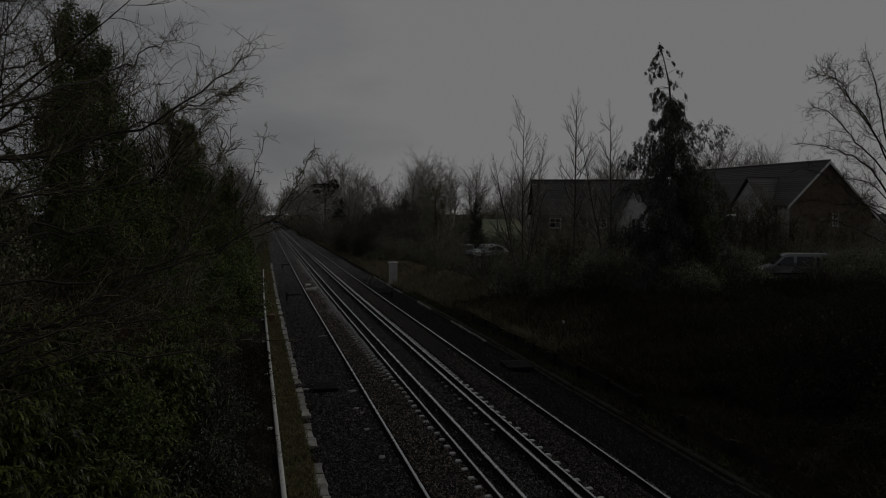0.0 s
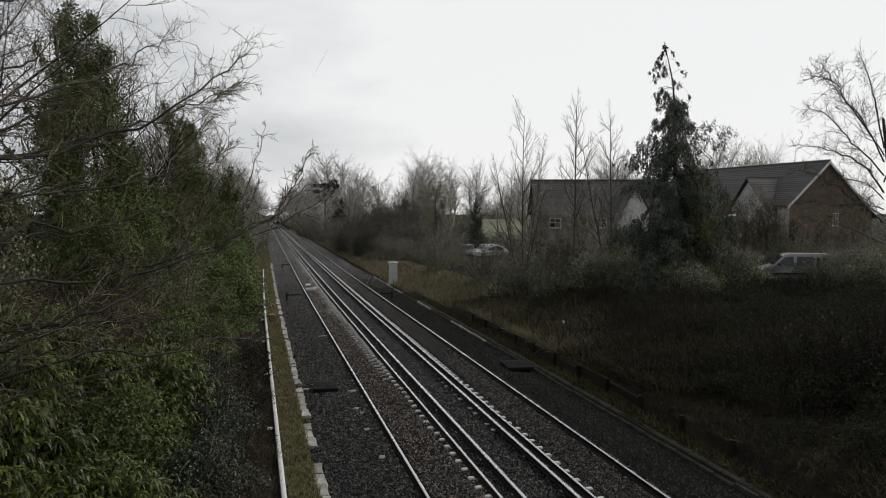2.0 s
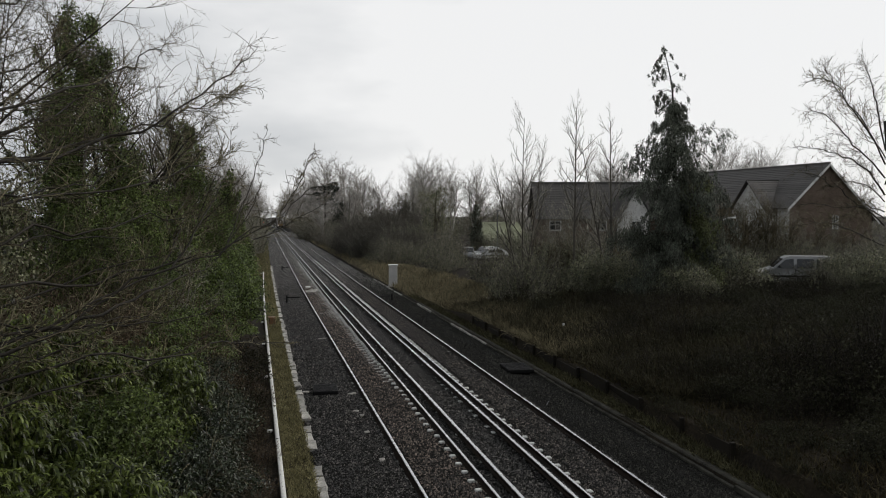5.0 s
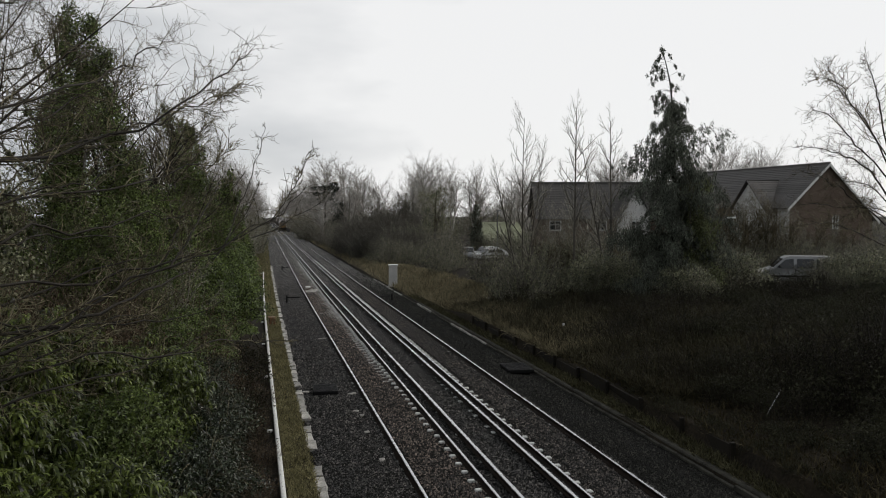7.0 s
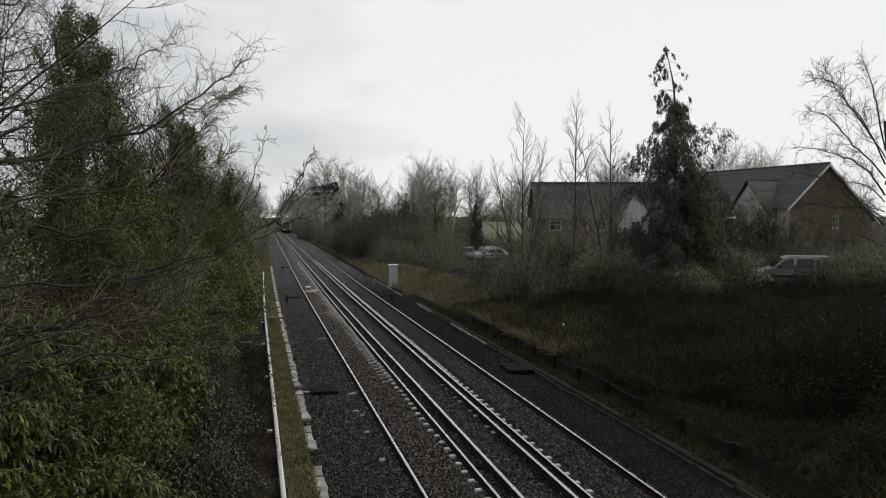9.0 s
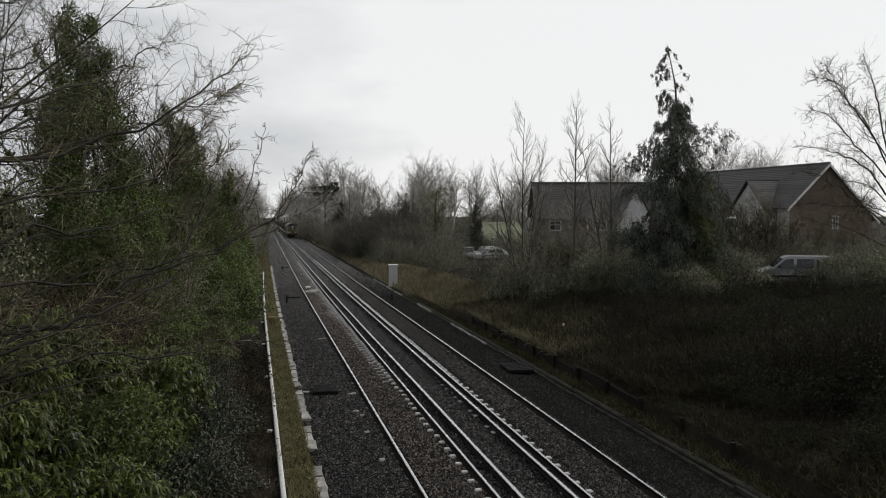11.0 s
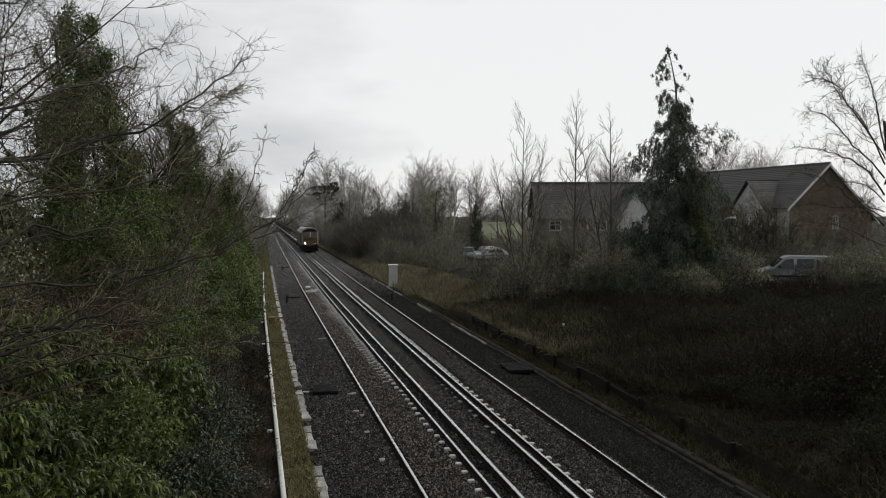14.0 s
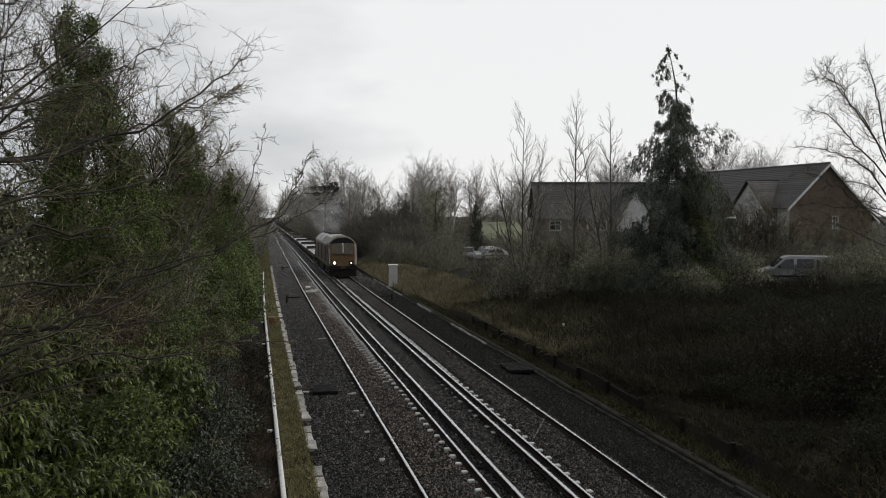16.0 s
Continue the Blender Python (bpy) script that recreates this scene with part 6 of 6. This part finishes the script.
ft = thicket(pose(-3.2, 84, on(-3.2, 84)), 55, 2.4, 3.2, 4.6, 330, "dense grey-brown leafless scrub beside the line", twig="hedge_twig", leaf="hedge_green", leaves=1500, group="lineside scrub", r=0.018, length=0.18)
for i in range(28):
    y = 90 + 8.5 * i + 0.12 * i * i
    again(ft, bend(y) - 3.0 - (i % 3) * 0.6, y, on(bend(y) - 3, y) - 0.1, 43 * i, 1.0 + 0.1 * (i % 4))
    if i > 9:
        again(ft, bend(y) + 14.5 + (i % 3) * 0.8, y, on(bend(y) + 14.5, y) - 0.1, 43 * i, 0.9 + 0.1 * (i % 4))

# dense scrub thickets on the right bank in the middle distance
sx = thicket(pose(19.0, 108.0, on(19, 108)), 53, 3.6, 3.6, 5.6, 620, "dense brown leafless thicket on the bank", twig="hedge_twig", leaf="scrub_haze", leaves=7000, group="bank thickets", r=0.012, length=0.13)
sg = thicket(pose(18.6, 117.0, on(18.6, 117)), 57, 3.0, 3.0, 7.4, 560, "dense dark dull thicket on the bank", twig="dark_scrub", leaf="far_bush", leaves=15000, group="dark thickets", r=0.016, length=0.15)
for i, (x, y, s) in enumerate(((15.8, 116, 0.8), (16.5, 130, 0.9), (22.5, 102, 0.85), (15.5, 146, 0.9), (19.0, 122, 1.1), (15.5, 165, 1.0), (15.5, 190, 1.1), (16.5, 98, 0.5), (22, 135, 1.2), (16.5, 215, 1.2), (17, 245, 1.3), (18, 290, 1.5))):
    again(sx, x, y, on(x, y), 67 * i, s)
for i, (x, y, s) in enumerate(((16.6, 111, 1.0), (17.8, 119, 1.1), (20.6, 112, 1.0), (14.9, 110, 0.62), (17.0, 104, 0.6), (20.0, 103, 0.62), (14.6, 122, 0.9))):
    again(sg, x, y, on(x, y) - 0.2, 59 * i, s)
ivy_tree(pose(23.0, 106.0, on(23.0, 106)), 81, 8.6, 3.4, 2.0, 16000, "olive ivy-covered tree on the bank", leaf="hedge_green", size=0.10)
ivy_tree(pose(20.8, 116.0, on(20.8, 116)), 84, 8.2, 2.6, 1.6, 10000, "dark ivy-covered tree among the thickets", leaf="far_bush", size=0.11)
pine(pose(16.2, 196.0, on(16.2, 196)), 85, 12.9, "dark flat-topped pine beyond the thickets")
ivy_tree(pose(19.4, 190.0, on(19.4, 190)), 88, 7.6, 3.4, 2.4, 8000, "dark evergreen mass below the pine", leaf="dark_pine", size=0.2, name="evergreen_tree")
bare_tree(pose(15.8, 142.0, on(15.8, 142)), 86, 11.5, 0.14, SPEC_POLE, "slim pale-barked leafless tree beside the line", "pale_bark", "far_twig", stems=2, thick=1.6, name="birch_tree")
ivy_tree(pose(29.6, 110.0, on(29.6, 110)), 83, 6.6, 1.4, 0.2, 4000, "small dark pointed conifer by the car park", leaf="needle", size=0.16, name="conifer")

# bare poles and the ragged conifer above the right bank
bare_tree(pose(16.4, 50.0, on(16.4, 50)), 61, 11.2, 0.075, SPEC_POLE, "slender leafless tree with upswept stems", stems=4, bark="mid_bark", twig="hedge_twig", thick=1.5, group="slender trees", name="slender_tree")
bare_tree(pose(18.7, 47.4, on(18.7, 47.4)), 62, 11.2, 0.095, SPEC_POLE, "slender leafless tree with upswept side branches", stems=1, bark="mid_bark", twig="hedge_twig", thick=1.5, group="slender trees", name="slender_tree")
bare_tree(pose(20.9, 46.9, on(20.9, 46.9)), 63, 10.4, 0.095, SPEC_POLE, "slender leafless tree beside the conifer", stems=2, bark="mid_bark", twig="hedge_twig", thick=1.5, group="slender trees", name="slender_tree")
cypress = conifer(pose(22.1, 41.6, on(22.1, 41.6)), 65, 13.7, "ragged dark conifer with thin drooping top")
ivy_tree(pose(23.1, 41.0, on(23.1, 41.0)), 87, 6.4, 1.7, 0.4, 26000, "feathery olive-green conifer beside the ragged one", leaf="olive_spray", size=0.085, name="conifer")
E = (18.3, 21.5)
edge_tree = overhanging_tree(pose(E[0], E[1], on(*E)), (
    ((E[0], E[1], 6.5), (16.9, 21.4, 7.65), (15.05, 21.3, 7.83), 0.07, 46, 0.75),
    ((E[0], E[1], 7.0), (16.6, 21.5, 8.5), (15.4, 21.3, 8.75), 0.06, 44, 0.75),
    ((E[0], E[1], 7.4), (17.0, 21.5, 9.3), (15.65, 21.3, 9.8), 0.06, 46, 0.8),
    ((E[0], E[1], 7.8), (18.0, 21.8, 9.7), (17.7, 21.9, 10.5), 0.06, 40, 0.65),
    ((E[0], E[1], 5.6), (16.3, 21.0, 6.75), (14.4, 20.4, 7.0), 0.05, 40, 0.7),
    ((E[0], E[1], 5.0), (16.0, 20.5, 5.4), (13.8, 19.95, 5.6), 0.045, 30, 0.6),
    ((E[0], E[1], 7.6), (17.0, 21.5, 9.3), (16.0, 21.3, 10.2), 0.05, 44, 0.65),
    ((E[0], E[1], 6.0), (16.6, 21.1, 6.3), (14.9, 20.9, 6.2), 0.045, 34, 0.7),
    ((E[0], E[1], 5.8), (16.9, 21.0, 6.1), (15.6, 20.6, 5.5), 0.045, 44, 0.7),
    ((E[0], E[1], 6.3), (17.0, 21.2, 6.9), (15.7, 21.0, 6.6), 0.045, 44, 0.7),
    ((E[0], E[1], 6.8), (18.9, 21.5, 8.4), (19.5, 21.6, 9.6), 0.06, 30, 0.7)),
    "leafless tree with spreading twiggy branches", thick=0.005, seed=66, bark="bark", trunk_r=0.24, tall=7.9, name="bare_tree", slim=0.42)

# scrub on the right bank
bx = bush(pose(15.0, 24.0, on(15, 24)), 46, 1.6, 1.6, 1.0, 3000, 0.065, 0.035, "scrub_leaf", "low bramble mound on the bank, colour lowered for shade", group="bank brambles", twigs=90, name="bramble", stem="scrub_twig")


def clear(x, y):
    """The camera's sight line to the people carrier, kept free of tall scrub."""
    return y > 32 and 0.61 < x / y < 0.77


bz = bush(pose(26.0, 42.0, on(26, 42)), 47, 2.2, 2.2, 2.7, 5200, 0.115, 0.055, "scrub_olive", "dull olive overgrown hedge shrub", group="hedge shrubs", twigs=140, name="hedge_shrub", stem="hedge_twig")
rng = random.Random(77)
for i in range(72):
    y = rng.uniform(16, 50)
    x = 12.4 + rng.random() ** 0.8 * (y * 0.42 + 2.0) + (1.6 if y > 30 else 0.7 if y > 25 else 0)
    if clear(x, y):
        again(bx, x, y, on(x, y) - 0.2, rng.uniform(0, 360), 0.5)
        continue
    again(bx, x, y, on(x, y) - 0.15, rng.uniform(0, 360), rng.uniform(0.45, 0.95))
for i in range(46):
    y = rng.uniform(38, 52)
    x = 17.0 + (y - 34) * 0.1 + rng.random() * 22
    if 0.57 < x / y < 0.79:
        again(bx, x, y, on(x, y) - 0.2, rng.uniform(0, 360), 0.55)
        continue
    again(bz, x, y, on(x, y) - 0.25, rng.uniform(0, 360), rng.uniform(0.6, 0.95))
for i in range(22):
    y = rng.uniform(28, 38)
    x = y * rng.uniform(0.62, 0.88)
    again(bx, x, y, on(x, y) - 0.2, rng.uniform(0, 360), rng.uniform(0.9, 1.25))
bt = thicket(pose(20.0, 30.0, on(20, 30)), 54, 1.8, 1.8, 1.7, 240, "tangled leafless bramble on the bank, colour lowered for shade", twig="scrub_twig", leaf="scrub_leaf", leaves=1600, group="bank thickets", r=0.007)
for i in range(44):
    y = rng.uniform(18, 48)
    x = 13.0 + rng.random() * (y * 0.42) + (1.2 if y > 30 else 0)
    if clear(x, y):
        continue
    again(bt, x, y, on(x, y) - 0.1, rng.uniform(0, 360), rng.uniform(0.6, 1.15))
bh = thicket(pose(17.5, 58.0, on(17.5, 58)), 56, 2.2, 2.2, 3.3, 190, "grey-brown leafless scrub in front of the houses", twig="house_twig", leaf="scrub_olive", leaves=3800, group="house scrub", r=0.014, length=0.10)
for i in range(34):
    y = rng.uniform(52, 76)
    x = 15.5 + (y - 50) * 0.05 + rng.random() * (y * 0.34 - 8)
    if 0.235 < x / y < 0.36:
        continue
    again(bh, x, y, on(x, y) - 0.1, rng.uniform(0, 360), rng.uniform(0.7, 1.1))
for i in range(14):
    x, y = 24 + 1.3 * i, 46 + rng.uniform(-2, 3)
    if not 0.62 < x / y < 0.76:
        again(bh, x, y, on(x, y) - 0.1, rng.uniform(0, 360), rng.uniform(0.7, 0.95))
for i in range(16):
    x, y = 33 + 1.25 * i, 58 + rng.uniform(-2.0, 5.0)
    again(bh, x, y, on(x, y) - 0.1, rng.uniform(0, 360), rng.uniform(0.75, 1.05))
for i in range(6):
    x, y = 25.5 + 1.2 * i, 38 + rng.uniform(0, 5)
    again(bt, x, y, on(x, y) - 0.1, rng.uniform(0, 360), rng.uniform(0.9, 1.3))
for i in range(16):
    y = rng.uniform(76, 102)
    x = 15.0 + bend(y) + rng.random() * 11
    if 0.235 < x / y < 0.36:
        continue
    again(bh, x, y, on(x, y) - 0.1, rng.uniform(0, 360), rng.uniform(0.8, 1.2))

bs = bare_tree(pose(35.5, 59.0, on(35.5, 59)), 91, 5.6, 0.05, SPEC_MID, "small pale leafless tree in front of the house", "hedge_twig", "hedge_twig", stems=3, thick=1.5, group="garden trees", name="garden_tree")
for i, (x, y, s) in enumerate(((38.5, 60, 0.9), (41.5, 61, 1.0), (44.5, 62, 0.8), (33.0, 57, 0.9), (47.5, 62, 0.75), (50.5, 61, 0.7), (30.5, 66, 1.0), (27.5, 64, 1.0), (24.0, 60, 1.05), (21.0, 57, 1.0), (36.5, 66, 1.1))):
    again(bs, x, y, on(x, y) - 0.1, 51 * i, s)
for i, (x, y, s) in enumerate(((62, 106, 1.05), (66.5, 108, 1.0), (70.5, 107, 0.95), (75, 112, 1.0))):
    again(f3, x, y, on(x, y) - 0.1, 51 * i, s)
for x, y, s in ((17.4, 19.6, 1.5), (18.7, 19.9, 1.7), (16.6, 21.2, 1.4), (19.6, 22.5, 1.8)):
    again(bt, x, y, on(x, y) - 0.2, 40 * x, s)

bd = bare_tree(pose(33.8, 57.5, on(33.8, 57.5)), 92, 6.2, 0.06, SPEC_MID, "small dark twiggy tree before the white gable", "twig", "twig", stems=3, thick=1.6, group="garden trees", name="garden_tree")
# tall overgrown hedge massed between the slender trees and the van
for i in range(26):
    y = rng.uniform(46, 53)
    x = y * (0.335 + 0.27 * (i + rng.random()) / 26)
    again((bz, bh, bd)[i % 3] if i % 4 else bh, x, y, on(x, y) - 0.25, rng.uniform(0, 360), rng.uniform(0.75, 1.15) if i % 3 != 2 else rng.uniform(0.55, 0.75))
for i in range(12):
    y = rng.uniform(39, 45)
    x = y * (0.50 + 0.10 * (i + rng.random()) / 12)
    again((bz, bh)[i % 2], x, y, on(x, y) - 0.25, rng.uniform(0, 360), rng.uniform(0.5, 0.8))
for i in range(12):
    y = rng.uniform(38, 46)
    x = y * (0.785 + 0.13 * (i + rng.random()) / 12)
    again((bz, bh)[i % 2], x, y, on(x, y) - 0.25, rng.uniform(0, 360), rng.uniform(0.7, 1.05))

for x, y, s in ((15.2, 31.5, 1.2), (16.6, 33.0, 1.3), (18.0, 34.5, 1.3), (16.0, 35.8, 1.1), (18.6, 37.0, 1.3), (17.2, 38.6, 1.1), (19.8, 35.2, 1.3), (14.6, 29.4, 1.0), (16.8, 30.2, 1.2), (20.4, 38.0, 1.2), (15.0, 34.0, 0.8), (15.8, 38.0, 0.8)):
    again(bt, x + 0.6, y + 0.5, on(x, y) - 0.15, 53 * y, s * 0.8)

# dark brambles low on the bank by the bridge
for i in range(16):
    x, y = 13.0 + rng.random() * 7.5, rng.uniform(15, 24)
    again(bx, x, y, on(x, y) - 0.1, rng.uniform(0, 360), rng.uniform(0.7, 1.15))
# shrubs across the van's tail
for x, y, s in ((33.0, 43.6, 0.75), (34.6, 44.2, 0.85), (36.0, 45.0, 0.9)):
    again(bh, x, y, on(x, y) - 0.2, 91 * x, s)
    again(bz, x + 0.8, y - 0.6, on(x, y) - 0.3, 57 * x, s * 0.8)

# weeds hanging over the retaining boards
for i in range(15):
    y = 13.5 + 0.9 * i
    again(bx, 11.75 + bend(y) + rng.uniform(-0.1, 0.35), y, on(12.0, y) - 0.1, rng.uniform(0, 360), rng.uniform(0.26, 0.42))
for i, (x, y, s) in enumerate(((35.2, 58.5, 0.95), (31.8, 56.0, 0.9), (36.6, 59.0, 0.9), (29.6, 55.0, 0.85), (39.5, 57.0, 0.7), (43.0, 57.5, 0.75), (46.0, 58.5, 0.7), (37.4, 58.2, 1.0), (38.6, 57.4, 0.95), (39.9, 60.0, 1.0), (40.9, 58.0, 0.85), (36.0, 57.0, 0.85))):
    again(bd, x, y, on(x, y) - 0.1, 51 * i, s)

ivy_tree(pose(-6.8, 22.5, on(-6.8, 22.5)), 11, 4.6, 1.7, 1.4, 7000, "olive leafy shrub among bare trees on the bank", leaf="hedge_green", size=0.09, name="leafy_shrub")
# pale twiggy saplings among the ivy on the left bank
for i, (x, y, s) in enumerate(((-8.0, 21.5, 1.05), (-9.4, 23.5, 1.2), (-3.2, 25.5, 0.7), (-2.4, 28.5, 0.8))):
    again(bd if i % 3 else bs, x, y, on(x, y) - 0.1, 63 * i, s)
for i, (x, y, s) in enumerate(((16.0, 49.0, 0.8), (17.6, 51.5, 0.9), (18.8, 48.5, 0.8), (20.6, 48.2, 0.85), (19.4, 52.0, 0.9), (22.4, 50.0, 0.85), (16.9, 53.5, 0.75))):
    again(bh, x, y, on(x, y) - 0.1, 63 * i, s)
# scrub at the foot of the lawn
for i in range(5):
    again(bh, 31.0 + 2.0 * i, 109.5, on(31.0 + 2.0 * i, 109.5) - 0.1, 53 * i, 1.25)
# woods beyond the fields
for i in range(21):
    x, y = 15 + 6.0 * i, 212 - 3.0 * i + 9 * (i % 3)
    again(ft, x, y, on(x, y) - 0.3, 47 * i, 1.7 + 0.2 * (i % 3))

# grass
blades("grass_strip", 0.62, 1.34, 10, 75, 42000, 0.12, "grass", "short yellow-green winter grass beside the white rail", 71)
blades("verge_grass", -0.6, 1.30, 72, 170, 14000, 0.22, "grass", "rough winter grass beside the line", 77)
blades("kerb_grass", 10.78, 11.36, 12, 60, 16000, 0.20, "kerb_grass", "rough dry grass between kerb and boards", 72)
blades("bank_grass", 11.5, 15.6, 31, 95, 70000, 0.36, "dry_grass", "long dry brown grass on the bank", 73)
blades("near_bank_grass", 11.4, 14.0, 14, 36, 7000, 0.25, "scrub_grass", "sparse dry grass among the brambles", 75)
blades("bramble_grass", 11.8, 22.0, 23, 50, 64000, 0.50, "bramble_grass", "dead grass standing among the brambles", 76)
blades("far_verge_grass", 10.7, 15.0, 60, 240, 20000, 0.5, "dry_grass", "long dry grass beside the line", 74)
tagged(link_mesh("lawn", [(31, 112, 0.2), (39, 112, 0.2), (50, 156, 3.4), (42, 156, 3.4)], [(0, 1, 2, 3)], M["lawn"]), "pale green lawn beyond the car park", "lawn", kind="structure")
# sleepers last
sleepers(down_track, X_A, X_B, 0)
sleepers(up_track, X_E, X_F, 0)


def line_pose(y0, length):
    """A vehicle on the right-hand track, its nose at y0, lying along the rails."""
    mid = (X_E + X_F) / 2
    dx, dz = bend(y0 + length) - bend(y0), fall(y0 + length) - fall(y0)
    return pose(mid + bend(y0), y0, fall(y0), math.degrees(math.atan2(dz, length)), 0, -math.degrees(math.atan2(dx, length)))


def exhaust():
    """The locomotive's thin grey exhaust: three long drifting puffs, faded sideways to suit the camera's view along the
    track.
    """
    m = bpy.data.materials.new("thin_smoke")
    m.use_nodes = True
    t = m.node_tree
    t.nodes.clear()
    clear, haze, mix, out, tc, nz, flat, ln, fade, mul = (t.nodes.new(k) for k in (
        "ShaderNodeBsdfTransparent", "ShaderNodeBsdfDiffuse", "ShaderNodeMixShader", "ShaderNodeOutputMaterial", "ShaderNodeTexCoord",
        "ShaderNodeTexNoise", "ShaderNodeVectorMath", "ShaderNodeVectorMath", "ShaderNodeMapRange", "ShaderNodeMath"))
    haze.inputs[0].default_value = (0.62, 0.62, 0.63, 1)
    nz.inputs["Scale"].default_value, nz.inputs["Detail"].default_value = 1.6, 4
    flat.operation, ln.operation, mul.operation = "MULTIPLY", "LENGTH", "MULTIPLY"
    flat.inputs[1].default_value = (1, 0, 1)
    fade.interpolation_type = "SMOOTHSTEP"
    fade.inputs["From Min"].default_value, fade.inputs["From Max"].default_value = 0.95, 0.1
    fade.inputs["To Min"].default_value, fade.inputs["To Max"].default_value = 0.0, 0.30
    t.links.new(tc.outputs["Object"], flat.inputs[0])
    t.links.new(flat.outputs[0], ln.inputs[0])
    t.links.new(ln.outputs["Value"], fade.inputs["Value"])
    t.links.new(tc.outputs["Object"], nz.inputs["Vector"])
    t.links.new(fade.outputs[0], mul.inputs[0])
    t.links.new(nz.outputs[0], mul.inputs[1])
    t.links.new(mul.outputs[0], mix.inputs[0])
    t.links.new(clear.outputs[0], mix.inputs[1])
    t.links.new(haze.outputs[0], mix.inputs[2])
    t.links.new(mix.outputs[0], out.inputs[0])
    made = []
    for k, (back, up, aside, sx, sy, sz) in enumerate(((15.0, 0.5, -0.2, 1.3, 6.0, 1.2), (27.0, 1.5, 0.6, 2.3, 8.0, 2.0), (42.0, 2.4, 1.6, 3.2, 10.0, 2.8))):
        bm = bmesh.new()
        bmesh.ops.create_icosphere(bm, subdivisions=4, radius=1.0)
        for v in bm.verts:
            v.co *= 1 + 0.25 * noise.noise(v.co * 1.3 + Vector((k * 7, 0, 0)))
        puff = part("smoke_puff", bm, m, None, smooth=True)
        tagged(puff, "thin grey puff of diesel exhaust above the train", "smoke", "exhaust")
        puff.scale = (sx, sy, sz)
        puff.visible_shadow = False
        made.append((puff, back, up, aside, 0.0))
    return made


puffs = exhaust()


def raindrops():
    """Falling raindrops, drawn out into thin streaks, each falling once on a slant before the bridge."""
    m = bpy.data.materials.new("rain_water")
    m.use_nodes = True
    t = m.node_tree
    t.nodes.clear()
    clear, pale, mix, out = (t.nodes.new(k) for k in ("ShaderNodeBsdfTransparent", "ShaderNodeBsdfDiffuse", "ShaderNodeMixShader", "ShaderNodeOutputMaterial"))
    pale.inputs[0].default_value = (0.8, 0.8, 0.8, 1)
    mix.inputs[0].default_value = 0.16
    t.links.new(clear.outputs[0], mix.inputs[1])
    t.links.new(pale.outputs[0], mix.inputs[2])
    t.links.new(mix.outputs[0], out.inputs[0])
    v, f = tubes([(np.array([(0, 0, -0.2), (0, 0, -0.1), (0, 0, 0.1), (0, 0, 0.2)]), np.array([0.0008, 0.0045, 0.0045, 0.0008]))], 5)
    first = link_mesh("raindrop", v, f, m, smooth=True)
    rnd = random.Random(99)
    made = []
    for k in range(70):
        ob = first if k == 0 else new("raindrop", first.data)
        tagged(ob, "thin pale streak of falling rain", "raindrop", "rain")
        ob.visible_shadow = False
        away, aside = rnd.uniform(5.0, 13.0), rnd.uniform(-0.45, 0.55)
        yaw = radians(12.73)
        x, y = away * (math.sin(yaw) + aside * math.cos(yaw)), away * (math.cos(yaw) - aside * math.sin(yaw))
        size = rnd.uniform(0.5, 1.2)
        ob.scale = (size, size, size)
        made.append((ob, x, y, rnd.uniform(-0.8, 15.6)))
    return made


drops = raindrops()


def motions():
    times = [0.5 * i for i in range(33)]
    for k, vehicle in enumerate([loco] + wagons):
        behind = 0.0 if k == 0 else 21.9 + 19.3 * (k - 1)
        walk(vehicle, [(t, line_pose(77.0 + 27.9 * (16.0 - t) + behind, 21.0 if k == 0 else 19.0)) for t in times])
    for ob, back, up, aside, turn in puffs:
        rows = []
        for t in times:
            y = 77.0 + 27.9 * (16.0 - t) + back
            rows.append((t, pose((X_E + X_F) / 2 + bend(y) + aside, y, fall(y) + 3.9 + up, 0, 0, turn)))
        walk(ob, rows)
    for ob, x, y, t0 in drops:
        slant = 0.55

        def at(z):
            return pose(x + slant * (z - 5.5) * 0.975, y - slant * (z - 5.5) * 0.22, z, 0, math.degrees(math.atan(slant)), -12.73)
        rows = [(0.0, at(16.0))] if t0 > 0 else [(0.0, at(16.0 + 15.5 * t0))]
        if t0 > 0.05:
            rows.append((t0, at(16.0)))
        rows += [(t0 + 1.4, at(-1.0))] if t0 + 1.4 < 16 else [(16.0, at(16.0 - 17.0 * (16.0 - t0) / 1.4))]
        if t0 + 1.4 < 15.95:
            rows.append((16.0, at(-1.0)))
        walk(ob, rows)
    # the conifer and the edge tree sway in the wind
    base = cypress.matrix_basis.copy()
    tops = {0: -11, 0.5: -6, 1: 2, 1.5: 2, 2: -2, 2.5: -8, 3: -12, 3.5: -12, 4: -8, 5: -4, 6.3: -10, 7: -7, 8: -4, 9: 0, 10: 3, 11.3: 4, 12.5: 5, 13.5: 4, 14.5: 5, 16: 5}
    walk(cypress, [(t, base @ pose(0, 0, 0, 0, v / 8.0, 0)) for t, v in tops.items()])
    base3 = bank_tree.matrix_basis.copy()
    walk(bank_tree, [(t, base3 @ pose(0, 0, 0, 0.12 * math.sin(1.9 * t), 0.18 * math.sin(1.3 * t + 2), 0.1 * math.sin(2.3 * t))) for t in times])
    base2 = edge_tree.matrix_basis.copy()
    walk(edge_tree, [(t, base2 @ pose(0, 0, 0, 0.3 * math.sin(2.1 * t), 0.5 * math.sin(1.7 * t + 1), 0)) for t in times])


motions()
